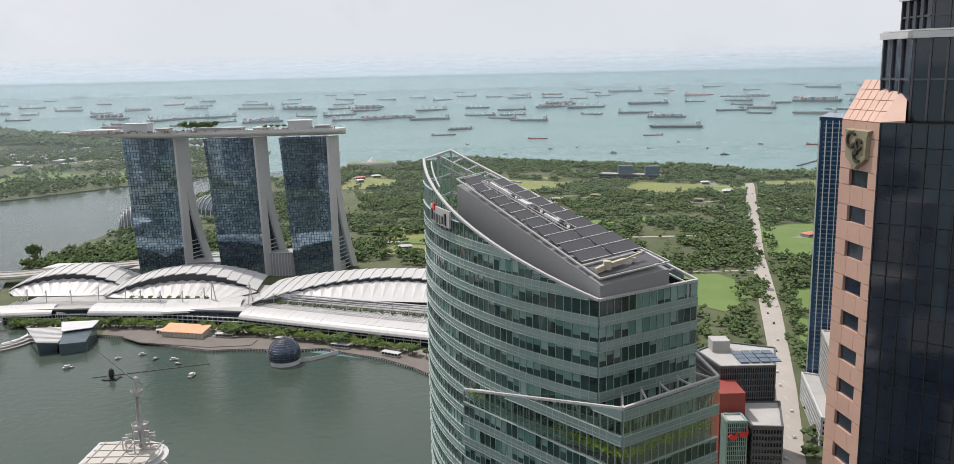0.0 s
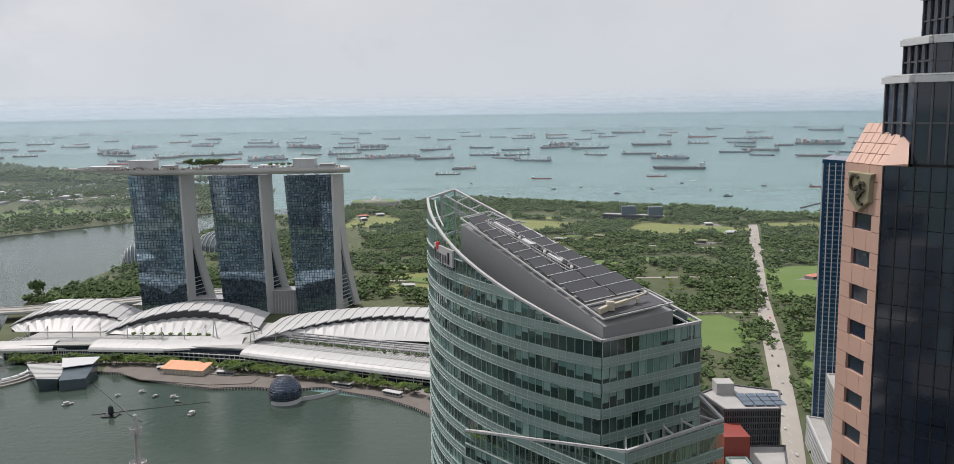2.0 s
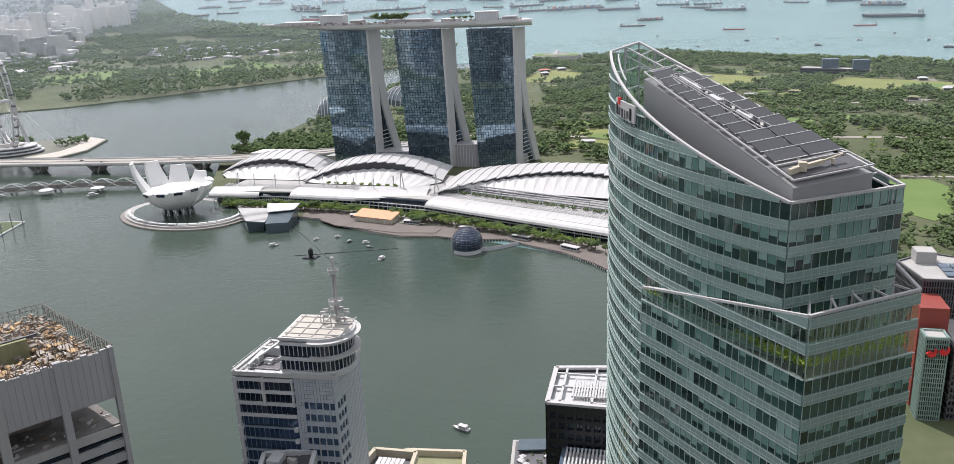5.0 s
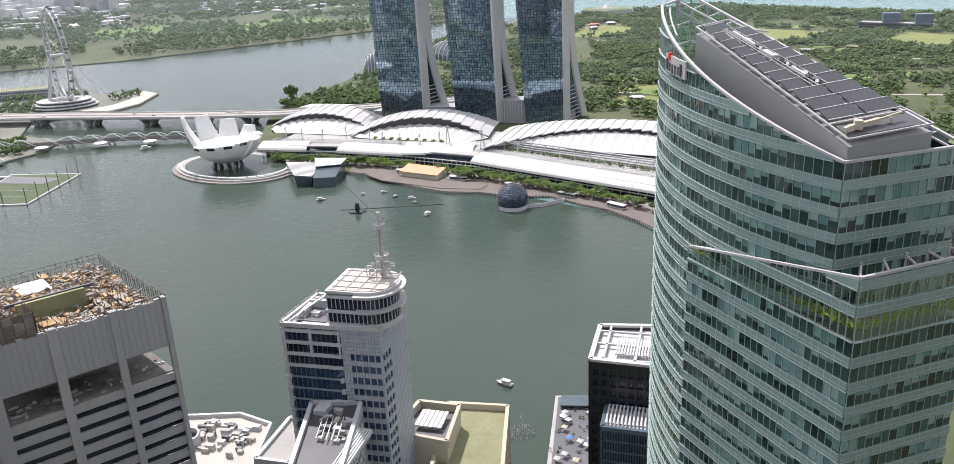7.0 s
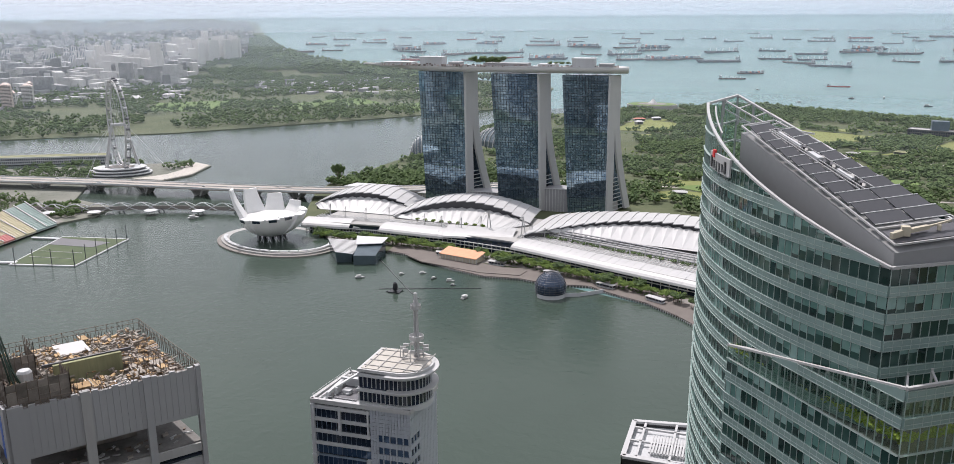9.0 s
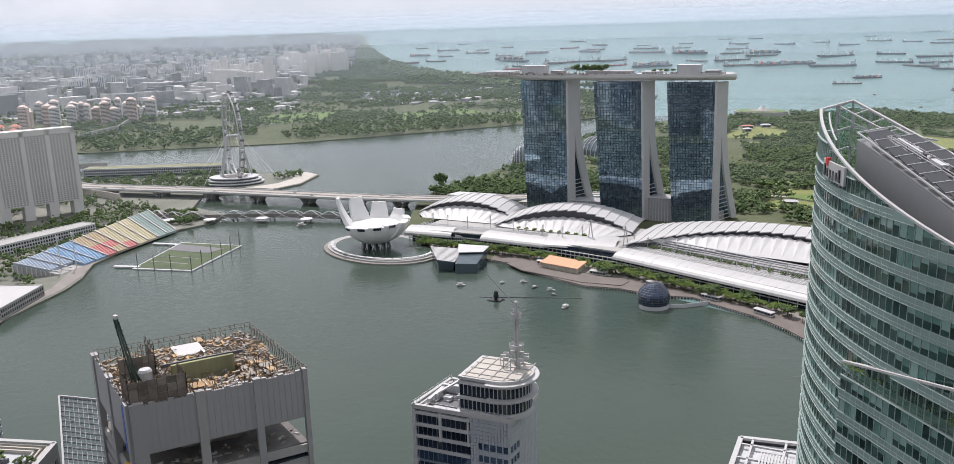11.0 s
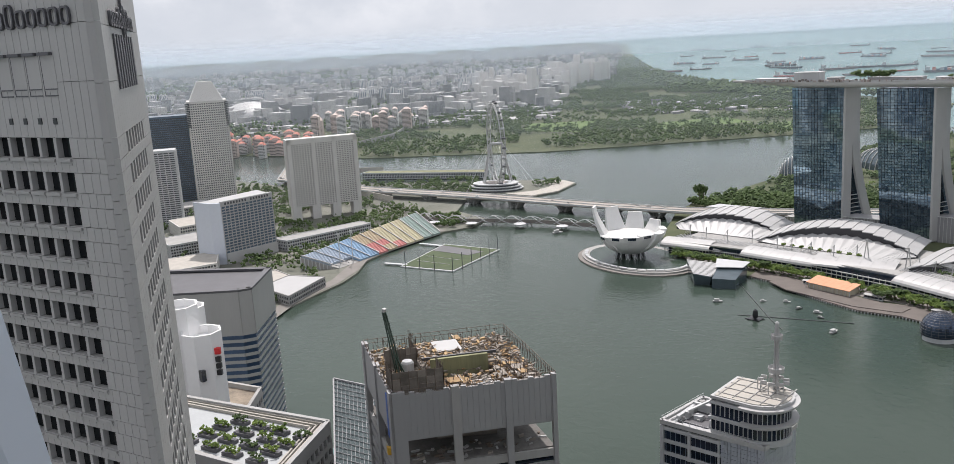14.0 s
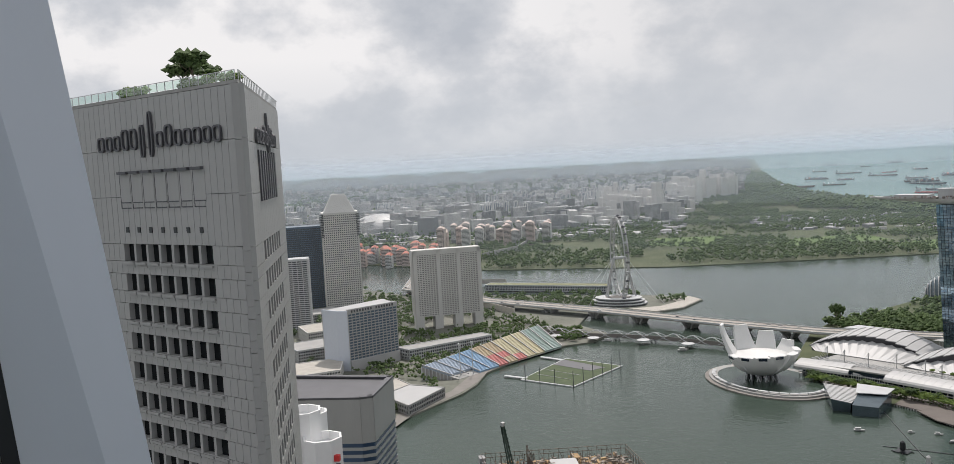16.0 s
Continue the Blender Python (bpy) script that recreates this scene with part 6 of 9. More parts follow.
    # plywood lifts on scaffold frames, square to the roof
    for k in range(44):
        if k < 22:
            s, d = rng.uniform(30, 38), rng.uniform(3, 38)
        elif k < 34:
            s, d = rng.uniform(10, 38), rng.uniform(31, 39)
        else:
            s, d = rng.uniform(14, 36), rng.uniform(2, 8)
        w, l_, z = rng.uniform(1.2, 3.2), rng.uniform(1.5, 5.5), 178.4 + rng.uniform(0.2, 2.6)
        lift = thing("plywood_lift", "weathered plywood platform on scaffold legs", "platform", group="platforms on the stripped roof")
        one = Acc()
        one.hexa([P(s, d, z), P(s + w, d, z), P(s + w, d + l_, z), P(s, d + l_, z), P(s, d, z + 0.12), P(s + w, d, z + 0.12), P(s + w, d + l_, z + 0.12), P(s, d + l_, z + 0.12)])
        one.part("board", M["plank"] if k % 3 else M["rubble"], lift)
        for x_, y_ in ((s, d), (s + w, d), (s + w, d + l_), (s, d + l_)):
            one = Acc()
            one.bar(P(x_, y_, 178), P(x_, y_, z + rng.uniform(0.6, 2.2)), 0.11)
            one.part("leg", M["rust"], lift)
        one = Acc()
        one.bar(P(s, d, z + 0.6), P(s, d + l_, z + 0.6), 0.09)
        one.part("guard_rail", M["rust"] if k % 2 else M["steel"], lift)
    # netted scaffold tower at the near corner, with poles and lifts
    nt_ = thing("scaffold_tower", "brown netted scaffold box standing on the roof corner", "scaffold")
    for (s0, d0), (s1, d1) in (((0.6, 1.2), (14, 1.2)), ((14, 1.2), (14, 9)), ((0.6, 9), (0.6, 1.2)), ((3, 24), (12, 24)), ((12, 24), (12, 34))):
        one = Acc()
        for k in range(6):
            p0, p1 = lerp2((s0, d0), (s1, d1), k / 6), lerp2((s0, d0), (s1, d1), (k + 1) / 6)
            for j in range(5 if d0 < 10 else 4):
                z0 = 177.4 + 1.9 * j
                o_ = rng.uniform(-0.12, 0.12)
                one.hexa([P(p0[0], p0[1] + o_, z0), P(p1[0], p1[1] + o_, z0), P(p1[0], p1[1] + o_ + 0.08, z0), P(p0[0], p0[1] + o_ + 0.08, z0), P(p0[0], p0[1] + o_, z0 + 1.86), P(p1[0], p1[1] + o_, z0 + 1.86), P(p1[0], p1[1] + o_ + 0.08, z0 + 1.86), P(p0[0], p0[1] + o_ + 0.08, z0 + 1.86)])
        one.part("net", M["netting"], nt_, "", "stuff")
        for k in range(7):
            one = Acc()
            p0 = lerp2((s0, d0), (s1, d1), k / 6)
            one.bar(P(p0[0], p0[1] - 0.2, 178), P(p0[0], p0[1] - 0.2, 187 + rng.uniform(0, 1.5)), 0.12)
            one.part("pole", M["rust"], nt_)
    # scaffold round the edge
    sc = thing("scaffold", "rusty scaffold railing round a stripped tower roof", "scaffold")
    for a, b, n in (((0, 0), (43.6, 0), 30), ((43.6, 0), (43.6, 43), 30), ((43.6, 43), (0, 43), 30), ((0, 43), (0, 0), 30)):
        ac = Acc()
        for k in range(n):
            p, q = lerp2(a, b, k / n), lerp2(a, b, (k + 1) / n)
            h = rng.uniform(0.6, 2.4)
            ac.bar(P(*p, 178), P(*p, 180.5 + h), 0.10)
            ac.bar(P(*p, 181.2), P(*q, 181.2), 0.12)
            ac.bar(P(*p, 182.4), P(*q, 182.4), 0.12)
            if k % 2:
                ac.bar(P(*p, 179), P(*q, 182.4), 0.1)
        ac.part("scaffold_run", M["rust"], sc)
    # standing remains
    for nm, lb, cat, s0, d0, s1, d1, z0, z1, m in (
            ("screen_wall", "pale green standing wall on a stripped roof", "wall", 14, 15, 30, 16, 177.5, 184.0, "limegreen"),
            ("site_cabin", "white metal-roofed site cabin on a stripped roof", "cabin", 18.5, 25, 25, 31.5, 178, 182.2, "white"),
            ("core_stub", "stained concrete lift core stub on the roof", "wall", 12, 17, 33, 30, 177.5, 181.0, "rubble"),
            ("roof_beam", "long dark steel beam across the roof", "beam", 12, 17, 33, 17.6, 183.2, 184.0, "darkgrey"),
            ("timber_deck", "brown plywood deck on a stripped roof", "deck", 15, 2, 31, 6, 178, 178.4, "plank"),
            ("timber_deck", "brown plywood deck on a stripped roof", "deck", 14, 38, 34, 41, 178, 180.0, "plank"),
            ("white_box", "small white skip on a plywood deck", "skip", 23, 4, 28, 7, 178.6, 180, "offwhite")):
        ac = Acc()
        ac.hexa([P(s0, d0, z0), P(s1, d0, z0), P(s1, d1, z0), P(s0, d1, z0), P(s0, d0, z1), P(s1, d0, z1), P(s1, d1, z1), P(s0, d1, z1)])
        if nm == "site_cabin":
            ac.hexa([P(s0 - 0.5, d0 - 0.5, z1 + 0.02), P(s1 + 0.5, d0 - 0.5, z1 + 0.02), P(s1 + 0.5, d1 + 0.5, z1 + 0.7), P(s0 - 0.5, d1 + 0.5, z1 + 0.7), P(s0 - 0.5, d0 - 0.5, z1 + 0.3), P(s1 + 0.5, d0 - 0.5, z1 + 0.3), P(s1 + 0.5, d1 + 0.5, z1 + 1.0), P(s0 - 0.5, d1 + 0.5, z1 + 1.0)])
        ob = new(nm, ac.mesh(nm, M[m]))
        tagged(ob, lb, cat)
    bm = bmesh.new()
    a = P(8.5, 20, 178)
    lathe(bm, [(0, 0), (1.8, 0), (1.8, 4.2), (1.4, 4.8), (0, 5.0)], 14, Matrix.Translation(a))
    solid("water_tank", bm, M["offwhite"], "pale round water tank on the roof", "tank")
    cr = thing("crane_boom", "dark green lattice crane boom standing on the roof", "crane")
    base, tip = Vector(P(6, 18, 178)), Vector(P(3.5, 22, 197))
    ac = Acc()
    for dx, dy in ((-0.6, -0.6), (0.6, -0.6), (0.6, 0.6), (-0.6, 0.6)):
        ac.bar(base + Vector((dx, dy, 0)), tip + Vector((dx * 0.5, dy * 0.5, 0)), 0.28)
    for k in range(18):
        s0, s1 = k / 18, (k + 1) / 18
        sg = 1 if k % 2 else -1
        ac.bar(base.lerp(tip, s0) + Vector((0.6 * sg, -0.6, 0)), base.lerp(tip, s1) + Vector((-0.6 * sg, 0.6, 0)), 0.2)
    ac.part("boom", M["cranegreen"], cr)
    ac = Acc()
    ac.bar(tip, tip + Vector((0.2, 0, 1.0)), 0.9)
    ac.part("boom_head", M["white"], cr)
    ac = Acc()
    ac.bar(base + Vector((2, 1, 0)), base.lerp(tip, 0.4), 0.3)
    ac.bar(base + Vector((-2, 1, 0)), base.lerp(tip, 0.4), 0.3)
    ac.part("prop", M["cranegreen"], cr)
    ac = Acc()
    ac.hexa([P(-0.6, 4, 168), P(-0.1, 4, 168), P(-0.1, 6, 168), P(-0.6, 6, 168), P(-0.6, 4, 180), P(-0.1, 4, 180), P(-0.1, 6, 180), P(-0.6, 6, 180)])
    ob = new("blue_hoist", ac.mesh("blue_hoist", M["bluepaint"]))
    tagged(ob, "bright blue hoist rail on the tower wall", "hoist")
    ac = Acc()
    ac.hexa([P(-1.5, 3.5, 163.5), P(3.2, 0.2, 163.5), P(3.2, 1.4, 163.5), P(-1.5, 5, 163.5), P(-1.5, 3.5, 165.5), P(3.2, 0.2, 165.5), P(3.2, 1.4, 165.5), P(-1.5, 5, 165.5)])
    ob = new("yellow_gondola", ac.mesh("yellow_gondola", M["yellow"]))
    tagged(ob, "yellow work gondola at an open floor", "gondola")


stripped_tower()


# ---- other roofs near the eye ----
def plain_tower(label, pts, z1, wall, z0=2.0, fl=4.0, pier=1.0, nc=8, roof="concrete", faces=None, glass="darkglass", name="office_block", par=1.2, band=1.6):
    t = thing(name, label, "building")
    prism_part("core", inset(pts, 0.6), z0, z1 - 0.4, M[glass], t)
    n = len(pts)
    for i in range(n):
        if faces is not None and i not in faces:
            ac = Acc()
            ac.wallbox(pts[i], pts[(i + 1) % n], z0, z1, -0.6, 0.0)
            ac.part("wall", M[wall], t)
        else:
            l = math.hypot(pts[i][0] - pts[(i + 1) % n][0], pts[i][1] - pts[(i + 1) % n][1])
            grid_wall(t, pts[i], pts[(i + 1) % n], z0, z1, max(2, int(l / pier / 3)), max(1, int((z1 - z0) / fl)), pier, band, 0.5, M[wall])
        ac = Acc()
        ac.wallbox(pts[i], pts[(i + 1) % n], z1 - 0.02, z1 + par, -0.8, 0.52)
        ac.part("parapet", M[wall], t)
    prism_part("roof", inset(pts, 0.9), z1 - 0.3, z1 + 0.1, M[roof], t)
    return t


# counter-clockwise plans
dk = plain_tower("black clad office block with white louvred roof frame", [(-37, 263), (-8, 262), (-8, 294), (-37, 290)], 120, "blackpanel", 2, 4, 1.0, 10, "offwhite")
ac = Acc()
for a, b in (((-37, 263), (-8, 262)), ((-8, 262), (-8, 294)), ((-8, 294), (-37, 290)), ((-37, 290), (-37, 263))):
    ac.wallbox(a, b, 121.3, 122.2, -1.0, 0.7)
ac.part("roof_rim", M["white"], dk, "white roof rim")
for k in range(22):
    one = Acc()
    one.box(-29 + k, 268, 121.5, -28.4 + k, 281, 122.1)
    one.part("roof_slat", M["white"], dk)
for x in (-33, -22, -12):
    one = Acc()
    one.box(x, 264, 121.3, x + 0.8, 291, 122.0)
    one.box(-36, 264 + (x + 33), 121.3, -9, 264.8 + (x + 33), 122.0)
    one.part("roof_beam", M["white"], dk)
dl = plain_tower("silver panelled lower block beside a black tower", [(-31, 248), (-4, 247), (-4, 261), (-31, 262)], 104, "steelblue", 2, 4, 0.3, 10, "offwhite", band=0.5)
for k in range(20):
    one = Acc()
    one.box(-30 + 1.3 * k, 249, 105.4, -29.4 + 1.3 * k, 261, 106.0)
    one.part("roof_slat", M["white"], dl)
plain_tower("cream office block with flat pale green roof", [(-80, 205), (-56, 205), (-66, 259), (-88, 257)], 100, "cream", 2, 4, 1.0, 8, "greenroof", par=2.5)
bx = plain_tower("beige plant block with glazed skylight roof", [(-98, 226), (-78, 224), (-80, 246), (-95, 246)], 106, "cream", 90, 40, 2.0, 2, "darkgrey", faces=[], par=3.0)
for i in range(6):
    for j in range(4):
        one = Acc()
        one.hexa([(-92 + 1.6 * i, 232 + 2.4 * j, 107.5 + 0.1 * j), (-90.6 + 1.6 * i, 232 + 2.4 * j, 107.5 + 0.1 * j), (-90.6 + 1.6 * i, 234.1 + 2.4 * j, 107.8 + 0.1 * j), (-92 + 1.6 * i, 234.1 + 2.4 * j, 107.8 + 0.1 * j),
                  (-92 + 1.6 * i, 232 + 2.4 * j, 108 + 0.1 * j), (-90.6 + 1.6 * i, 232 + 2.4 * j, 108 + 0.1 * j), (-90.6 + 1.6 * i, 234.1 + 2.4 * j, 108.3 + 0.1 * j), (-92 + 1.6 * i, 234.1 + 2.4 * j, 108.3 + 0.1 * j)])
        one.part("skylight_pane", M["white"], bx)
lw = plain_tower("white slab block with flat dark sheet shading in a roof well", [(-102, 160), (-88, 160), (-99, 208), (-114, 204)], 130, "offwhite", 2, 4, 1.0, 6, "darkgrey", par=1.5)
one = Acc()
one.box(-111, 199, 130, -107, 204, 131.8)
one.part("roof_plant", M["offwhite"], lw)
rng = random.Random(22)
for k in range(34):
    one = Acc()
    y = rng.uniform(186, 203)
    x = rng.uniform(-110 + (204 - y) * 0.26, -101 + (206 - y) * 0.22)
    one.box(x, y, 130, x + rng.uniform(0.4, 2.4), y + rng.uniform(0.4, 2.2), 130.3 + rng.uniform(0.2, 1.4))
    one.part("roof_unit", M[rng.choice(("offwhite", "concrete", "white", "rooftile", "darkgrey"))], lw)
for k in range(5):
    one = Acc()
    one.bar((-107 + 1.6 * k, 198, 131.4), (-104 + 1.6 * k, 186, 131.4), 0.25)
    one.part("pipe", M["steel"], lw)
for k in range(6):
    one = Acc()
    one.box(-95 + 0.8 * k, 175, 129, -94.5 + 0.8 * k, 195, 130.4)
    one.part("roof_slat", M["offwhite"], lw)
wg = plain_tower("pale podium wing beside the round-topped tower", [(-134, 200), (-122, 200), (-122, 226), (-134, 224)], 110, "offwhite", 2, 4, 1.0, 4, "concrete")
wl = plain_tower("white curved low block with cluttered service roof", [(-225, 286), (-222, 262), (-203, 250), (-174, 255), (-182, 288), (-200, 293)], 60, "offwhite", 2, 5, 1.2, 8, "rooftile", par=2.0)
rng = random.Random(21)
for k in range(70):
    one = Acc()
    x, y = rng.uniform(-216, -186), rng.uniform(262, 284)
    one.box(x, y, 60, x + rng.uniform(0.8, 4), y + rng.uniform(0.8, 2.6), 60.6 + rng.uniform(0.4, 2.2))
    one.part("roof_unit", M[rng.choice(("offwhite", "concrete", "rooftile", "darkgrey"))], wl)
bm = bmesh.new()
lathe(bm, [(6, 60), (6, 65), (5.2, 65), (5.2, 61), (0, 61)], 28, Matrix.Translation((-212, 268, 0)))
part("stair_drum", bm, M["white"], wl)

# the waterfront terrace with parasols
rt = thing("roof_terrace", "rooftop restaurant terrace with parasols and planters by the water", "terrace")
prism_part("slab", [(-78, 416), (-36, 424), (-30, 350), (-70, 345)], -1, 11.5, M["concrete"], rt)
prism_part("deck", [(-76, 414), (-38, 421), (-33, 352), (-68, 347)], 11.5, 12.0, M["darkgrey"], rt)
prism_part("glass_roof", [(-74, 413), (-40, 419), (-40, 408), (-73, 402)], 13.5, 14.2, M["pavglass"], rt, "blue-grey glass canopy")
for k in range(22):
    x, y = -70 + rng.uniform(0, 28), 352 + rng.uniform(0, 48)
    pz = thing("parasol", "square pale terrace parasol", "parasol", (x, y, 12), rng.uniform(0, 40), "terrace parasols")
    bm = bmesh.new()
    lathe(bm, [(2.2, 2.4), (2.2, 2.5), (0, 3.3)], 4)
    part("canopy", bm, M[rng.choice(("white", "cream", "white", "bluecanvas"))], pz)
    ac = Acc()
    ac.bar((0, 0, 0), (0, 0, 2.6), 0.12)
    ac.part("pole", M["steel"], pz)
ac = Acc()
for k in range(60):
    leaf_body(ac, (-72 + rng.uniform(0, 34), 350 + rng.uniform(0, 60), 12.8), 1.1, rng, 5)
ob = new("planting", ac.mesh("planting", M["leaf"]))
tagged(ob, "green planting on a restaurant terrace", "plants", "", "stuff")


# rooftop garden by the grey tower
def garden_roof():
    pts = [(-235, 100), (-180, 112), (-196, 141), (-254, 124)]
    t = plain_tower("grey block with planted roof garden and stepped coping", pts, 158.5, "stonegrey", 2, 4, 1.0, 8, "paleslab", par=2.5)
    for k in range(3):
        ac = Acc()
        q = inset(pts, 1.5 + 1.8 * k)
        for a, b in zip(q, q[1:] + q[:1]):
            ac.wallbox(a, b, 158.6, 160.4 - 0.4 * k, -0.5, 0)
        ac.part("coping", M["rooftile"], t)
    r = random.Random(8)
    for k in range(16):
        x, y = -222 + (k % 4) * 9 + r.uniform(-1, 1), 110 + (k // 4) * 5.5 + 1.6 * (k % 4)
        pn = thing("planter", "dark roof planter with shrubs and grasses", "planter", (x, y, 158.6), 12, "roof garden planters")
        ac = Acc()
        ac.box(-3, -1.3, 0, 3, 1.3, 1.1)
        ac.part("trough", M["darkgrey"], pn)
        ac = Acc()
        for j in range(7):
            leaf_body(ac, (-2.4 + 0.8 * j, r.uniform(-0.6, 0.6), 1.6 + r.uniform(0, 0.9)), 0.8 + r.uniform(0, 0.5), r, 7)
        ac.part("shrub", M["leaf_light"] if k % 3 else M["leaf"], pn)


garden_roof()
plain_tower("brown low roof block beside a roof garden", [(-300, 140), (-262, 150), (-282, 172), (-325, 160)], 138, "concrete", 2, 4, 1.0, 6, "rawroof", par=2.0)


def white_bank():
    t = thing("office_tower", "white faceted tower with a wall sign of plain marks", "building")
    for az, dd, r_, h in ((-62.0, 300, 7.2, 176), (-63.3, 309, 7.5, 184), (-62.6, 316, 6.0, 181)):
        bm = bmesh.new()
        lathe(bm, [(r_, 2), (r_, h), (r_ - 0.8, h), (r_ - 0.8, h - 3), (0, h - 3)], 8, Matrix.Translation((*ad(az, dd), 0)) @ pose(0, 0, 0, 0, 0, 40))
        part("wall", bm, M["bright"], t)
    for k in range(3):
        ac = Acc()
        p = ad(-62.3, 292.9)
        ac.box(p[0] - 1, p[1] - 0.6, 160 - 12 * k, p[0] + 1, p[1] + 1, 164 - 12 * k)
        ac.part("window", M["darkglass"], t)
    return t


wb = white_bank()
u_, n_ = Vector((0.76, 0.64, 0)), Vector((0.64, -0.76, 0))
c_ = Vector((*ad(-61.15, 294.2), 166))
for k, (dz, w) in enumerate(((3.6, 2.2), (0.6, 1.8), (-1.8, 1.8), (-4.2, 1.8))):
    ac = Acc()
    p = c_ + Vector((0, 0, dz))
    ac.bar(p - n_ * 1.0, p + n_ * 0.5, w, w)
    ac.part("sign_mark", M["signred"] if k == 0 else M["black"], wb, "plain sign mark")


def curved_grey():
    t = thing("office_tower", "grey stone tower with curved corner and blue window bands", "building")
    A, B, C, D = (-455, 205), (-408, 249), (-440, 285), (-500, 240)
    pts = [A, lerp2(A, B, 0.9), lerp2(B, C, 0.06), lerp2(B, C, 0.3), C, D]
    prism_part("core", inset(pts, 0.6), 2, 139, M["stonegrey"], t)
    q = pts
    for a, b in zip(q, q[1:]):
        for k in range(30):
            z = 112 - 4.2 * k
            if z < 10:
                break
            ac = Acc()
            ac.wallbox(a, b, z, z + 2.4, -0.6, 0.05)
            ac.part("window_band", M["blueglass"], t)
            ac = Acc()
            ac.wallbox(a, b, z + 2.4, z + 4.2, -0.6, 0.5)
            ac.part("stone_band", M["stonegrey"], t)
        ac = Acc()
        ac.wallbox(a, b, 116, 140, -0.6, 0.5)
        ac.part("crown_wall", M["stonegrey"], t)
    ac = Acc()
    for a, b in zip(q, q[1:] + q[:1]):
        ac.wallbox(a, b, 140, 141.2, -3, 0.6)
    ac.part("coping", M["darkgrey"], t)
    prism_part("roof", inset(pts, 1.5), 139, 139.6, M["darkgrey"], t)


curved_grey()


def glass_wedge():
    t = thing("glass_atrium", "slanted grey glass atrium with pale lattice bars", "atrium")
    pts = [(-247, 178), (-205, 186), (-258, 231), (-303, 223)]
    zt = [108, 108, 121, 121]
    prism_part("glass", pts, 2, zt, M["wedgeglass"], t)
    ac = Acc()
    f = lambda u, v: Vector((*lerp2(lerp2(pts[0], pts[1], u), lerp2(pts[3], pts[2], u), v), 108.3 + 13 * v))
    for k in range(21):
        ac.bar(f(k / 20, 0), f(k / 20, 1), 0.12, 0.3)
        ac.bar(f(0, k / 20), f(1, k / 20), 0.12, 0.3)
    for a, b in zip(pts, pts[1:] + pts[:1]):
        for k in range(8):
            p = lerp2(a, b, k / 8)
            ac.bar((*p, 40), (*p, 108), 0.28)
    for z in range(50, 108, 4):
        for a, b in zip(pts, pts[1:]):
            ac.bar((*a, z), (*b, z), 0.22)
    for a, b in zip([f(0, 0), f(1, 0), f(1, 1), f(0, 1)], [f(1, 0), f(1, 1), f(0, 1), f(0, 0)]):
        ac.bar(a, b, 0.7, 0.9)
    ac.part("lattice", M["grey"], t, "pale grey lattice bars", "stuff")
    # lower green glazed front
    low = [(-243, 165), (-198, 174), (-204, 185.5), (-247, 177.5)]
    prism_part("front_glass", low, 2, [101, 101, 104, 104], M["greenglass"], t, "dark green glazed front")
    fg = Acc()
    for a, b in ((low[0], low[1]), (low[3], low[0])):
        for k in range(15):
            p = lerp2(a, b, k / 14)
            fg.bar((*p, 60), (*p, 101.2), 0.22)
        for z in range(62, 102, 3):
            fg.bar((*a, z), (*b, z), 0.18)
    fg.part("front_lattice", M["greenmull"], t, "", "stuff")


glass_wedge()


# window jamb beside the eye
def jamb():
    t = thing("window_jamb", "smooth white metal window jamb beside the viewpoint", "window frame")
    P = lambda az, el, d: Vector((d * math.sin(radians(az)), d * math.cos(radians(az)), EYE + d * math.tan(radians(el))))
    ac = Acc()
    top, bot = (-79.0, 30), (-67.2, -48)
    a, b = P(top[0], top[1], 2.4), P(bot[0], bot[1], 2.4)
    c, d = P(-84.4, 30, 2.2), P(-76.5, -48, 2.2)
    o = Vector((-0.4, -0.12, 0))
    ac.hexa([b, d, d + o, b + o, a, c, c + o, a + o])
    ac.part("panel", M["jamb"], t)
    ac = Acc()
    e, f = P(-84.6, 30, 2.15), P(-76.7, -48, 2.15)
    ac.bar(e, f, 0.035, 0.035)
    ac.part("seal", M["black"], t, "black rubber seal")
    ac = Acc()
    g, h = P(-95, 30, 2.1), P(-95, -48, 2.1)
    e, f = P(-85.2, 30, 2.2), P(-77.3, -48, 2.2)
    ac.hexa([f, h, h + o, f + o, e, g, g + o, e + o])
    ac.part("panel", M["jamb"], t)


jamb()


# ---- south-east: the block with the red wall, the blue tower, the avenue ----
rd = plain_tower("office block with solar roof and dark glass walls", [(157, 530), (193, 530), (205, 566), (172, 582), (150, 563)], 74, "darkgrey", 2, 4.2, 0.5, 8, "concrete", par=1.0, band=0.6)
ac = Acc()
ac.box(150, 505, 2, 166, 529, 66)
ac.part("red_wall", M["red"], rd, "dark red panelled wall")
for i in range(4):
    for j in range(3):
        one = Acc()
        one.box(172 + 7 * i, 536 + 8 * j, 74.8, 178 + 7 * i, 543 + 8 * j, 75.4)
        one.part("solar_panel", M["steelblue"], rd)
ac = Acc()
ac.box(160, 560, 74, 172, 572, 82)
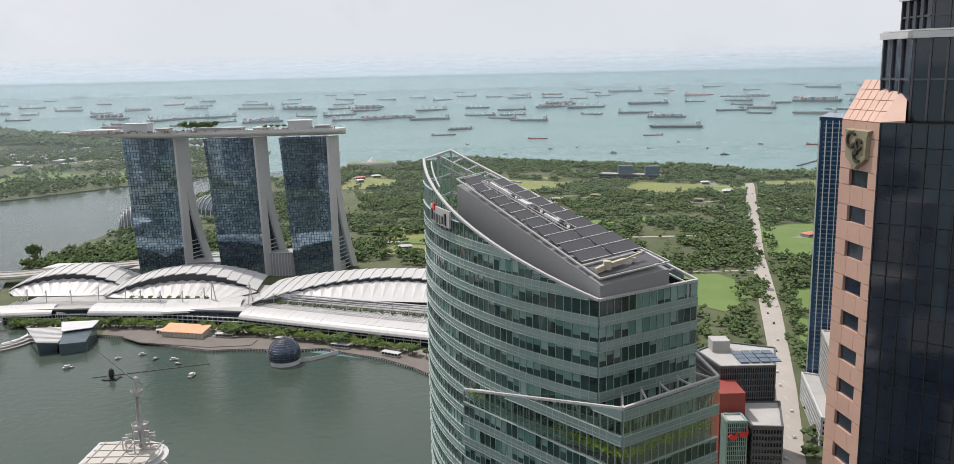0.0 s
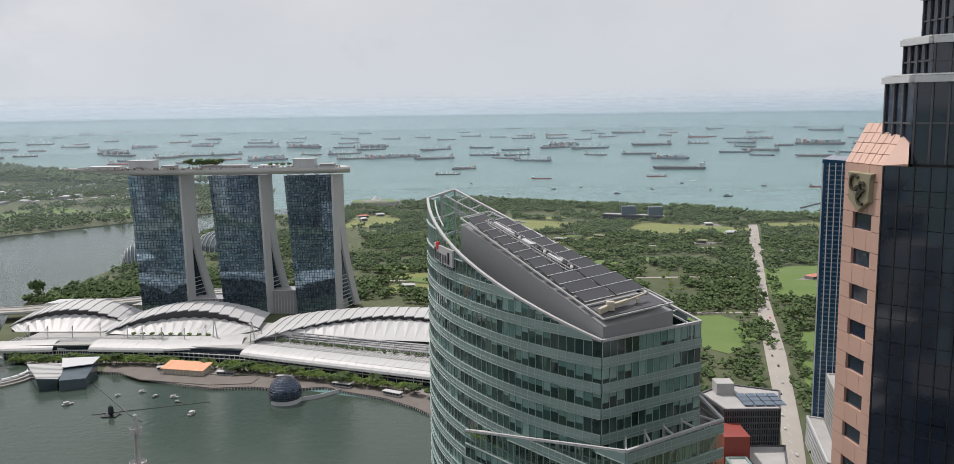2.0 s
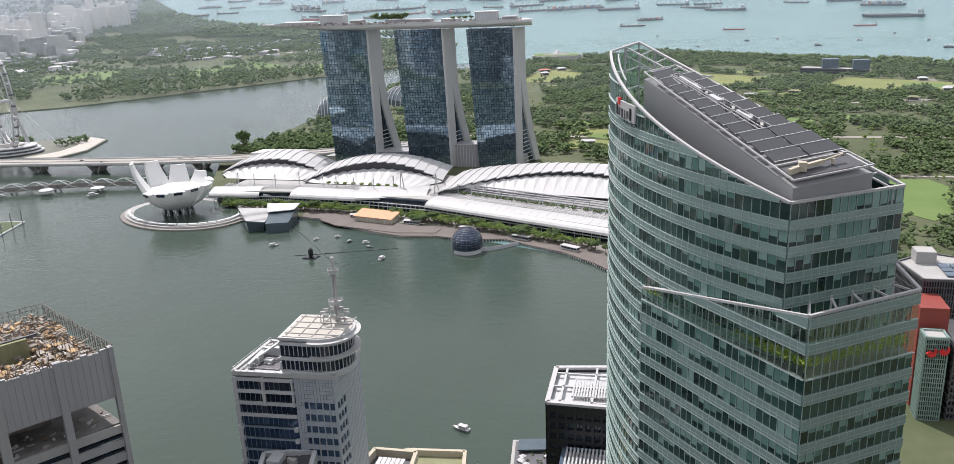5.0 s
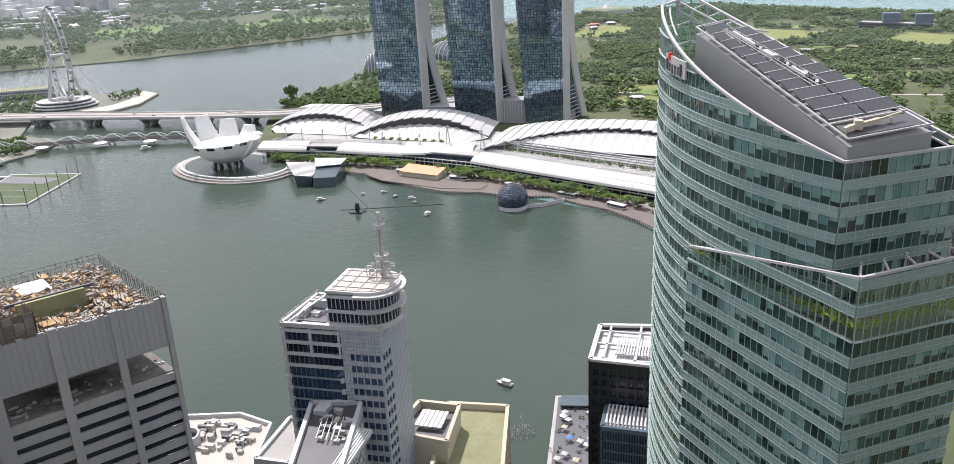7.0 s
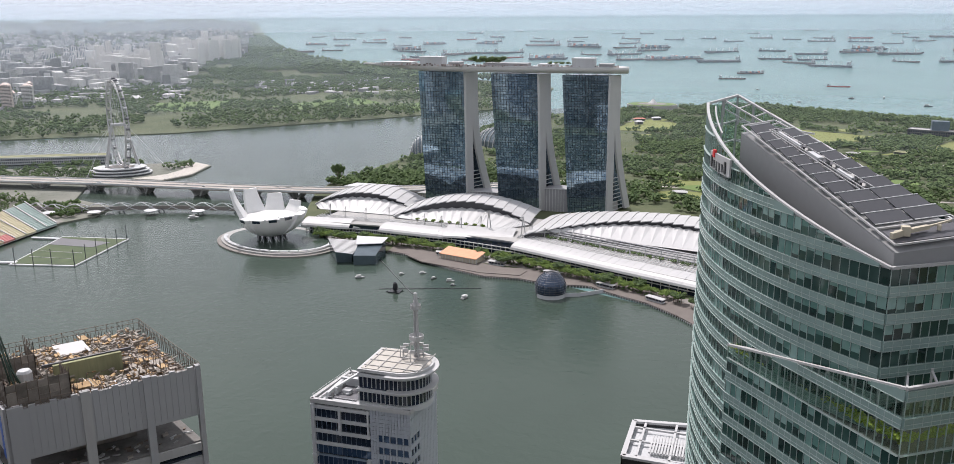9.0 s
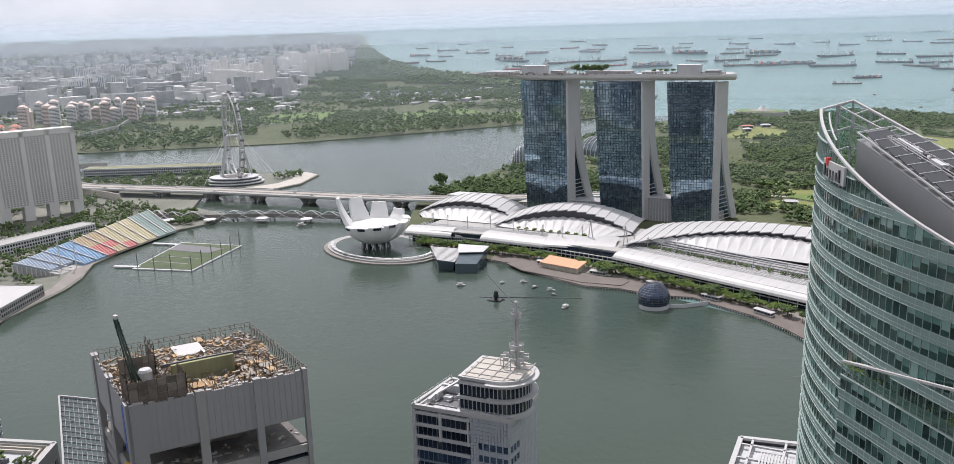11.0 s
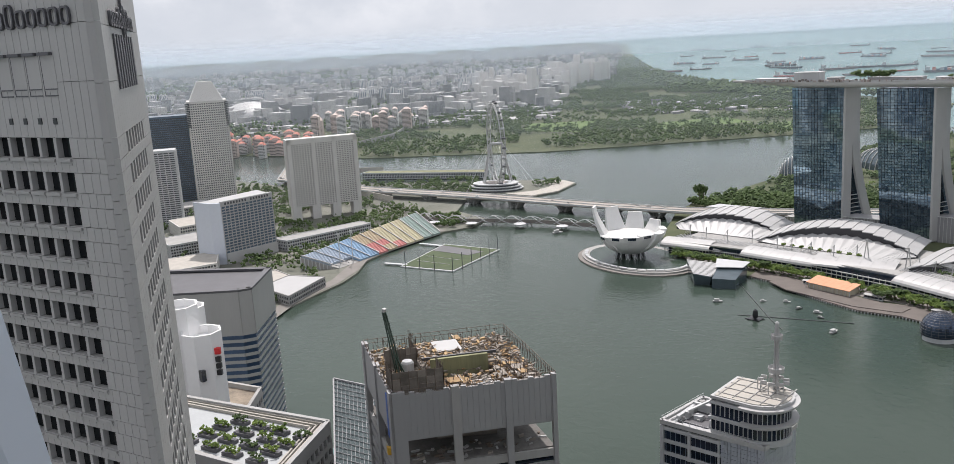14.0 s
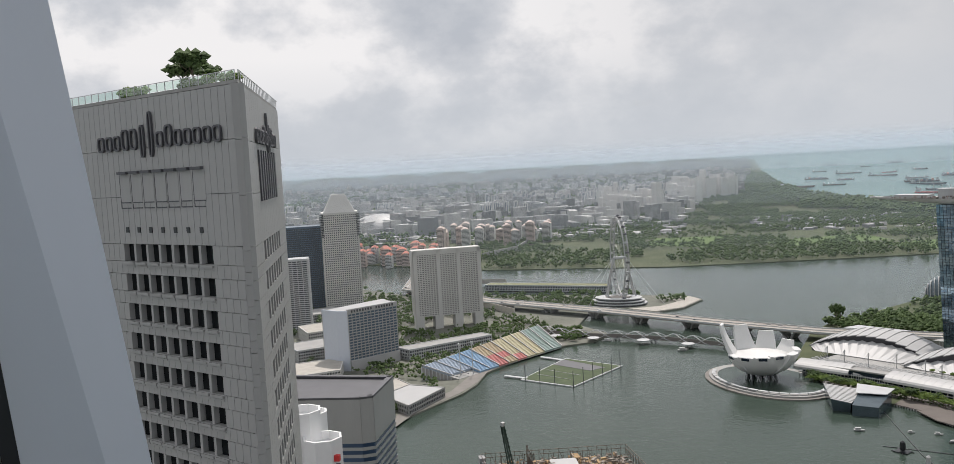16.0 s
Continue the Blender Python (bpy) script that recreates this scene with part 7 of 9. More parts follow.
ac.part("plant_room", M["concrete"], rd)
lt = plain_tower("lower glass block with planted balconies", [(166, 490), (184, 488), (196, 528), (166, 529)], 50, "darkgrey", 2, 4.2, 0.6, 6, "concrete", par=1.0)
tw = plain_tower("slim green glass lift tower with a red roof sign", [(150, 488), (162, 488), (162, 500), (150, 500)], 54, "greenband", 2, 3, 0.4, 4, "concrete", glass="greenglass", band=0.4)
for k, (x0, z0) in enumerate(((150.0, 44), (156.5, 45.5))):
    bm = bmesh.new()
    prof = []
    for a in range(200, 381, 20):
        prof.append((2.9 * math.cos(radians(a)), 3.6 * math.sin(radians(a))))
    for a in range(380, 199, -20):
        prof.append((1.1 * math.cos(radians(a)) + 0.6, 2.0 * math.sin(radians(a)) + 1.2))
    lo = [bm.verts.new((x0 + 3 + p[0], 486.8, z0 + 3 + p[1])) for p in prof]
    hi = [bm.verts.new((x0 + 3 + p[0], 485.6, z0 + 3 + p[1])) for p in prof]
    for i in range(len(prof)):
        j = (i + 1) % len(prof)
        bm.faces.new((lo[i], lo[j], hi[j], hi[i]))
    bm.faces.new(hi)
    bm.faces.new(lo[::-1])
    bmesh.ops.recalc_face_normals(bm, faces=bm.faces)
    part("sign_mark", bm, M["signred"], tw, "bright red curved sign mark")
# blue residential tower
bt_ = thing("residential_tower", "slim blue glass residential tower with balcony lines", "building")
pts = [(262, 652), (292, 640), (318, 660), (285, 690)]
prism_part("core", pts, 2, [228, 226, 226, 229], M["bluetower"], bt_)
ac = Acc()
for k in range(62):
    z = 6 + 3.55 * k
    for a, b in zip(pts, pts[1:] + pts[:1]):
        l = math.hypot(a[0] - b[0], a[1] - b[1])
        ac.wallbox(lerp2(a, b, 0.1), lerp2(a, b, 0.9), z, z + 0.8, 0, 0.5)
ac.part("balcony_line", M["steelblue"], bt_, "", "stuff")
ac = Acc()
for a, b in zip(pts, pts[1:] + pts[:1]):
    for k in range(7):
        p = lerp2(a, b, k / 7)
        ac.wallbox(p, lerp2(p, b, 0.03), 2, 225, 0, 0.7)
ac.part("fin", M["steel"], bt_, "", "stuff")
plain_tower("pale concrete block beside the blue tower", [(255, 590), (300, 575), (315, 620), (268, 640)], 62, "concrete", 2, 3.6, 0.8, 8, "concrete")
plain_tower("low white podium beside the avenue", [(238, 560), (262, 552), (275, 640), (258, 650)], 24, "offwhite", 2, 4, 0.8, 8, "concrete")

# the avenue and side roads
L_ = [(170, 420), (202, 537), (245, 669), (309, 901), (386, 1173), (500, 1560), (599, 1880), (612, 1930)]
R_ = [(632, 1930), (618, 1877), (520, 1556), (404, 1172), (331, 899), (262, 668), (219, 536), (190, 415)]
sheet("road", L_ + R_, 2.6, M["asphalt"], "long straight pale avenue through parkland", "road", thick=0.6)
for i, (p, q, w) in enumerate((((-320, 1330), (430, 1330), 9), ((215, 1684), (620, 1560), 8), ((-160, 2040), (-190, 1850), 10), ((-190, 1850), (-110, 1700), 7), ((128, 2030), (60, 1900), 12), ((480, 1010), (650, 1000), 8), ((150, 1090), (380, 1090), 7), ((430, 1160), (700, 1165), 9))):
    d = (Vector(q) - Vector(p)).normalized()
    n = Vector((-d.y, d.x)) * w / 2
    sheet("side_road", [tuple(Vector(p) - n), tuple(Vector(q) - n), tuple(Vector(q) + n), tuple(Vector(p) + n)], 2.35 + 0.01 * i, M["paleroad"] if i in (2, 3, 4) else M["asphalt"], "narrow pale park road", "road", thick=0.3)
ac = Acc()
for k in range(70):
    s = 0.04 + 0.9 * k / 70
    p, q = (204 + s * (609 - 204), 480 + s * (1910 - 480)), None
    i = 0
    x = None
    for (x0, y0), (x1, y1) in zip(L_[:-1], L_[1:]):
        if y0 <= p[1] <= y1:
            x = x0 + (x1 - x0) * (p[1] - y0) / (y1 - y0) + 8.5
    if x:
        ac.box(x - 0.25, p[1], 2.65, x + 0.25, p[1] + 7, 2.72)
ob = new("road_marking", ac.mesh("road_marking", M["white"]))
tagged(ob, "white dashed lane marking on the avenue", "marking", "", "stuff")
r = random.Random(4)
car0 = None
for k in range(30):
    yy = 500 + 1300 * (k / 30) + r.uniform(-10, 10)
    for (x0, y0), (x1, y1) in zip(L_[:-1], L_[1:]):
        if y0 <= yy <= y1:
            x = x0 + (x1 - x0) * (yy - y0) / (y1 - y0) + r.choice((4, 7, 11, 14))
    ang = -14
    t_ = thing("car", "small car on the pale avenue", "car", (x, yy, 2.65), ang, "cars on the avenue")
    ac = Acc()
    ac.box(-0.9, -2.2, 0.3, 0.9, 2.2, 0.95)
    ac.hexa([(-0.85, -1.6, 0.95), (0.85, -1.6, 0.95), (0.85, 1.2, 0.95), (-0.85, 1.2, 0.95), (-0.7, -1.2, 1.5), (0.7, -1.2, 1.5), (0.7, 0.7, 1.5), (-0.7, 0.7, 1.5)])
    ac.part("body", M[r.choice(("white", "darkgrey", "steel", "black", "signred"))], t_)
    ac = Acc()
    for wx in (-0.92, 0.72):
        for wy in (-1.4, 1.4):
            ac.box(wx, wy - 0.33, 0.0, wx + 0.2, wy + 0.33, 0.66)
    ac.part("wheels", M["black"], t_)
# lawns
for pts, m, lb in (([(270, 900), (318, 955), (335, 1010), (310, 1075), (236, 1070), (225, 960)], "lawn", "bright mown lawn"), ([(410, 1170), (560, 1180), (600, 1340), (580, 1420), (470, 1400)], "lawn", "bright mown lawn"),
                   ([(352, 905), (460, 900), (470, 990), (372, 995)], "lawn", "bright mown lawn"), ([(285, 690), (380, 700), (420, 850), (336, 880)], "lawn", "bright mown lawn"),
                   ([(20, 1880), (230, 1930), (225, 2010), (60, 2090)], "dry", "yellowed open grass field"), ([(300, 1830), (590, 1780), (600, 1880), (380, 1990)], "dry", "yellowed open grass field"), ([(640, 1850), (820, 1830), (800, 1950), (650, 1960)], "dry", "yellowed open grass field"),
                   ([(-330, 1960), (-200, 1960), (-190, 2120), (-300, 2180)], "dry", "yellowed open grass field"),
                   ([(-1985, 2500), (-1775, 2205), (-1651, 1990), (-1453, 2030), (-1652, 2443), (-1800, 2640)], "lawn", "golf course fairway"), ([(-1400, 2200), (-1250, 2150), (-1100, 2380), (-1250, 2500)], "lawn", "golf course fairway"),
                   ([(-1060, 2250), (-920, 2200), (-830, 2360), (-960, 2500)], "lawn", "golf course fairway"), ([(-2300, 2750), (-2050, 2700), (-1900, 2820), (-2150, 2950)], "dry", "golf course fairway")):
    sheet("lawn", pts, 2.5, M[m], lb + " among trees", "lawn", thick=0.4)
# far low terminal and barrage
tb = plain_tower("low dark ferry terminal with two roof blocks", [(300, 2060), (430, 2010), (440, 2040), (312, 2095)], 14, "darkgrey", 2, 5, 1.5, 10, "concrete")
for x, y in ((345, 2050), (405, 2026)):
    ac = Acc()
    ac.box(x, y, 14, x + 34, y + 18, 34)
    ac.part("roof_block", M["steelblue"], tb)
br = thing("barrage", "round green-roofed barrage building by the sea", "building", (-300, 2440, 2))
disc(70, 52, 0, 12, M["concrete"], br, "drum")
disc(66, 48, 12, 12.6, M["lawn"], br, "grass_roof")
disc(40, 28, 12.6, 13.0, M["pave"], br, "court")
bm = bmesh.new()
lathe(bm, [(14, 12), (2, 24), (0, 24.5)], 8, Matrix.Translation((0, 20, 0)))
part("tent", bm, M["white"], br)


def cooled_dome(x, y, lx, ly, h, rz, label):
    t = thing("glasshouse", label, "glasshouse", (x, y, 2), rz)
    bm = bmesh.new()
    rows = []
    for i in range(17):
        th = math.pi * i / 16
        rows.append([bm.verts.new((-lx * math.cos(th), ly * math.sin(th) * math.cos(math.pi * j / 10), h * math.sin(th) ** 0.8 * math.sin(math.pi * j / 10))) for j in range(11)])
    for a, b in zip(rows, rows[1:]):
        for j in range(10):
            bm.faces.new((a[j], a[j + 1], b[j + 1], b[j]))
    bmesh.ops.remove_doubles(bm, verts=bm.verts, dist=0.01)
    bmesh.ops.recalc_face_normals(bm, faces=bm.faces)
    part("glass", bm, M["pavglass"], t)
    for i in range(1, 16):
        ac = Acc()
        th = math.pi * i / 16
        pp = [Vector((-lx * math.cos(th) * 1.01, ly * math.sin(th) * math.cos(math.pi * j / 10) * 1.01, h * 1.03 * math.sin(th) ** 0.8 * math.sin(math.pi * j / 10))) for j in range(11)]
        for p, q in zip(pp, pp[1:]):
            ac.bar(p, q, 1.3)
        ac.part("rib", M["white"], t)


cooled_dome(-505, 1660, 70, 34, 36, -35, "ribbed glass conservatory dome with white arches")
cooled_dome(-600, 1500, 36, 28, 40, 20, "tall ribbed glass conservatory with white arches")
# jetty
ac = Acc()
ac.hexa([(855, 2250, 0), (955, 2369, 0), (951, 2372, 0), (851, 2253, 0), (855, 2250, 3), (955, 2369, 3), (951, 2372, 3), (851, 2253, 3)])
ob = new("jetty", ac.mesh("jetty", M["darkgrey"]))
tagged(ob, "dark stone breakwater reaching into the sea", "jetty")

M["darkwin"] = mat("shaded_windows", (0.055, 0.06, 0.065), 0.3, 0, 0.05, 0.3, 0.4)
M["seatgreen"] = mat("green_seats", (0.25, 0.32, 0.30), 0.8, 0, 0.1, 0.1, 0.8)
M["seatyellow"] = mat("yellow_seats", (0.46, 0.42, 0.29), 0.8, 0, 0.1, 0.1, 0.8)
M["seatorange"] = mat("ochre_seats", (0.42, 0.345, 0.24), 0.8, 0, 0.1, 0.1, 0.8)
M["seatred"] = mat("red_seats", (0.50, 0.20, 0.19), 0.8, 0, 0.1, 0.1, 0.8)
M["seatblue"] = mat("blue_seats", (0.24, 0.36, 0.50), 0.8, 0, 0.1, 0.1, 0.8)
M["seatpale"] = mat("pale_blue_seats", (0.34, 0.40, 0.48), 0.8, 0, 0.1, 0.1, 0.8)
M["turf"] = mat("worn_turf", (0.05, 0.075, 0.04), 0.95, 0, 0.06, 0.3, 0.5, alt=(0.10, 0.125, 0.065))
M["bark"] = mat("tree_bark", (0.16, 0.13, 0.10), 0.9, 0, 1.0, 0.2, 6.0)
M["whiteapt"] = mat("white_apartments", (0.62, 0.61, 0.60), 0.9, 0, 0.01, 0.08, 0.05, island=0.3)


# ---- the north bank: hotels, grandstand, bridges, the wheel ----
def slab_tower(name, label, pts, z1, wall, nc, nr, pier, band, z0=2.0, depth=1.2, glass="darkwin", faces=(0, 1, 2, 3)):
    t = thing(name, label, "building")
    prism_part("core", pts, z0, z1, M[glass], t)
    for i in faces:
        a, b = pts[i], pts[(i + 1) % len(pts)]
        l = math.hypot(a[0] - b[0], a[1] - b[1])
        grid_wall(t, a, b, z0, z1, max(2, round(nc * l / math.hypot(pts[0][0] - pts[1][0], pts[0][1] - pts[1][1]))), nr, pier, band, depth, M[wall])
    prism_part("roof", inset(pts, -0.6), z1, z1 + 2.5, M[wall], t)
    return t



# broad hotel with a deep window grid, standing on legs
pp = slab_tower("hotel", "broad beige concrete hotel with deep grid of windows on legs", [(-1147, 797), (-1096, 898), (-1122, 912), (-1175, 811)], 131, "beige", 26, 34, 1.5, 1.7, 24)
for s in (0.0, 0.28, 0.58, 0.88):
    ac = Acc()
    a, b = lerp2((-1147, 797), (-1096, 898), s), lerp2((-1147, 797), (-1096, 898), s + 0.12)
    ac.wallbox(a, b, 2, 24, -26, 1.3)
    ac.part("leg", M["beige"], pp)
for s in (0.0, 0.34, 0.64, 0.95):
    ac = Acc()
    a, b = lerp2((-1147, 797), (-1096, 898), s), lerp2((-1147, 797), (-1096, 898), min(1, s + 0.055))
    ac.wallbox(a, b, 20, 133, 0, 2.2)
    ac.part("pier", M["beige"], pp)
ac = Acc()
ac.wallbox((-1147, 797), (-1096, 898), 126, 134.5, -1, 2.2)
ac.part("crown", M["beige"], pp)
# white hotel with the sign band
mo = slab_tower("hotel", "white fan-shaped hotel with dark window grid and blue-grey end", [(-988, 575), (-990, 655), (-1045, 668), (-1030, 560)], 80, "white", 13, 19, 0.9, 1.2, 8, 0.7, "steelblue")
ac = Acc()
ac.wallbox((-1000, 566), (-988, 575), 2, 84, -2, 1.0)
ac.wallbox((-1030, 560), (-1000, 566), 2, 84, -2, 0.5)
ac.part("end_wall", M["steelpale"] if "steelpale" in M else M["jamb"], mo, "blue-grey end wall")
ac = Acc()
ac.wallbox((-988, 575), (-990, 655), 79.5, 86, -3, 1.6)
ac.wallbox((-988, 575), (-990, 655), 2, 16, -3, 3.0)
bd = ac.part("sign_band", M["white"], mo)
for k in range(16):
    if k == 8:
        continue
    ac = Acc()
    a, b = lerp2((-988, 575), (-990, 655), 0.06 + 0.055 * k), lerp2((-988, 575), (-990, 655), 0.09 + 0.055 * k)
    ac.wallbox(a, b, 81, 84.2, 1.6, 1.9)
    ac.part("sign_mark", M["darkgrey"], bd)
# tall stepped tower with a pyramid top
ml = slab_tower("office_tower", "tall beige office tower with window grid and pyramid top", [(-1462, 808), (-1428, 868), (-1482, 900), (-1518, 838)], 190, "beige", 17, 44, 1.6, 1.9, 2)
bm = bmesh.new()
c0 = (-1472, 853)
a = [bm.verts.new((*p, 192.5)) for p in inset([(-1462, 808), (-1428, 868), (-1482, 900), (-1518, 838)], 6)]
b = [bm.verts.new((*lerp2(p, c0, 0.62), 227)) for p in [(-1462, 808), (-1428, 868), (-1482, 900), (-1518, 838)]]
bm.faces.new(a[::-1])
bm.faces.new(b)
for i in range(4):
    bm.faces.new((a[i], a[(i + 1) % 4], b[(i + 1) % 4], b[i]))
bmesh.ops.recalc_face_normals(bm, faces=bm.faces)
part("pyramid_top", bm, M["beige"], ml)
for x, y in ((-1462, 808), (-1428, 868)):
    ac = Acc()
    for k in range(14):
        ac.box(x - 3, y - 3, 146 + 3.2 * k, x + 3, y + 3, 147.6 + 3.2 * k)
    ac.part("corner_balcony", M["darkwin"], ml)
slab_tower("office_tower", "dark grey glass twin office tower", [(-1535, 765), (-1500, 825), (-1545, 850), (-1580, 790)], 164, "steelblue", 20, 40, 0.6, 1.4, 2, 0.6)
slab_tower("hotel", "slim white hotel tower with balcony stripes", [(-1335, 655), (-1312, 692), (-1340, 710), (-1362, 672)], 123, "offwhite", 5, 34, 1.0, 1.5, 2)
# smaller blocks
for pts, z, wl, rf, lb in (([(-816, 512), (-756, 508), (-786, 580), (-830, 560)], 13, "concrete", "white", "low grey arts hall with white flat roof"), ([(-872, 520), (-822, 514), (-834, 566), (-874, 572)], 11, "concrete", "rooftile", "low grey hall with pale flat roof"),
                          ([(-1040, 500), (-968, 486), (-954, 540), (-1014, 580)], 16, "beige", "rooftile", "low beige shopping block with flat roof"), ([(-1005, 660), (-975, 662), (-960, 800), (-985, 802)], 17, "offwhite", "concrete", "long white low block beside the grandstand"),
                          ([(-1150, 560), (-1090, 550), (-1080, 600), (-1140, 620)], 20, "offwhite", "concrete", "white low commercial block"), ([(-1260, 640), (-1190, 620), (-1180, 690), (-1250, 710)], 22, "beige", "rooftile", "low block between the hotel towers"),
                          ([(-1390, 1148), (-1150, 1266), (-1165, 1296), (-1405, 1178)], 14, "offwhite", "greenroof", "long race pit building with pale green roof"), ([(-1420, 730), (-1360, 720), (-1350, 780), (-1410, 790)], 18, "concrete", "concrete", "convention block with domed roof"),
                          ([(-960, 460), (-900, 450), (-890, 500), (-950, 510)], 14, "concrete", "rooftile", "low flat-roofed block near the shore")):
    plain_tower(lb, pts, z, wl, 2, 4.5, 1.2, 6, rf, name="low_block", par=0.8)


def grandstand():
    t = thing("grandstand", "sloping waterfront grandstand with coloured seat blocks", "grandstand")
    f0, f1, b1, b0 = Vector((-836, 640)), Vector((-862, 848)), Vector((-947, 881)), Vector((-872, 610))
    cols = ["seatpale", "seatpale", "seatblue", "seatblue", "seatorange", "seatorange", "seatyellow", "seatyellow", "seatyellow", "seatgreen", "seatgreen"]
    n, rows = len(cols), 4
    for c in range(n):
        for r_ in range(rows):
            u0, u1 = (c + 0.03) / n, (c + 0.97) / n
            v0, v1 = (r_ + 0.02) / rows, (r_ + 0.98) / rows
            f = lambda u, v: f0.lerp(f1, u).lerp(b0.lerp(b1, u), v)
            m = cols[c]
            if c == 4 and r_ < 2 or c == 5 and r_ == 1 or c == 6 and r_ == 0:
                m = "seatred"
            if c in (0, 1) and r_ == 0:
                continue
            ac = Acc()
            for k in range(5):
                w0, w1 = v0 + (v1 - v0) * k / 5, v0 + (v1 - v0) * (k + 1) / 5
                z = 4 + 16 * w1
                ac.hexa([(*f(u0, w0), z - 3), (*f(u1, w0), z - 3), (*f(u1, w1), z - 3), (*f(u0, w1), z - 3), (*f(u0, w0), z), (*f(u1, w0), z), (*f(u1, w1), z), (*f(u0, w1), z)])
            ac.part("seat_block", M[m], t)
    for c in range(n + 1):
        ac = Acc()
        p, q = f0.lerp(f1, c / n), b0.lerp(b1, c / n)
        ac.bar((*p, 5.5), (*q, 21.5), 1.1)
        ac.part("stair", M["white"], t)
    bm = bmesh.new()
    lo = [bm.verts.new((*p, 2)) for p in (f0, f1, b1, b0)]
    hi = [bm.verts.new((*p, z)) for p, z in ((f0, 2.5), (f1, 2.5), (b1, 18), (b0, 18))]
    bm.faces.new(hi)
    bm.faces.new(lo[::-1])
    for i in range(4):
        bm.faces.new((lo[i], lo[(i + 1) % 4], hi[(i + 1) % 4], hi[i]))
    bmesh.ops.recalc_face_normals(bm, faces=bm.faces)
    part("base", bm, M["concrete"], t)
    for k in range(10):
        ac = Acc()
        p = b0.lerp(f0, k / 10)
        ac.bar((p.x, p.y - 0.8, 2), (p.x, p.y - 0.8, 19 - 1.6 * k), 1.0)
        ac.part("column", M["offwhite"], t)


grandstand()
for x, y in ((-845, 650), (-842, 668)):
    t_ = thing("light_pylon", "slender lighting pylon beside the grandstand", "light pylon", (x, y, 2), 0, "stadium lights")
    ac = Acc()
    ac.bar((0, 0, 0), (0, 0, 42), 0.8)
    ac.part("pole", M["steel"], t_)
    ac = Acc()
    ac.box(-2.5, -0.5, 40, 2.5, 0.5, 43)
    ac.part("lamp_head", M["steel"], t_)


def float_platform():
    t = thing("floating_platform", "floating green pitch with white edge and mooring poles", "platform")
    pts = [(-778, 691), (-703, 708), (-726, 822), (-814, 807)]
    prism_part("pontoon", pts, -0.5, 1.4, M["offwhite"], t)
    prism_part("turf", inset(pts, 3.5), 1.4, 1.7, M["turf"], t, "dark worn artificial turf")
    prism_part("bare_patch", [(-800, 770), (-740, 775), (-735, 800), (-808, 798)], 1.75, 1.95, M["darkgrey"], t)
    for k in range(2):
        ac = Acc()
        a, b = lerp2(pts[0], pts[3], 0.25 + 0.2 * k), lerp2(pts[1], pts[2], 0.2 + 0.2 * k)
        ac.bar((*lerp2(a, b, 0.1), 2), (*lerp2(a, b, 0.75), 2), 0.6, 0.2)
        ac.part("line", M["white"], t)
    for k in range(9):
        a = lerp2(pts[0], pts[1], 0.1 + k * 0.28) if k < 3 else lerp2(pts[1], pts[2], (k - 3) * 0.19)
        ac = Acc()
        ac.bar((*a, 0), (*a, 20), 0.6)
        ac.part("mooring_pole", M["darkgrey"], t)
    ac = Acc()
    ac.bar((-806, 690, 2), (-775, 700, 1.6), 5, 0.6)
    ac.bar((-845, 790, 2), (-808, 797, 1.6), 5, 0.6)
    ac.part("gangway", M["offwhite"], t)


float_platform()
sheet("shore_road", [(-730, 470), (-757, 515), (-784, 600), (-806, 645), (-838, 690), (-864, 775), (-870, 870), (-890, 868), (-884, 775), (-858, 690), (-826, 640), (-800, 600), (-772, 510), (-748, 462)], 2.5, M["pave"], "paved waterfront walk along the bay", "pavement", thick=0.4)


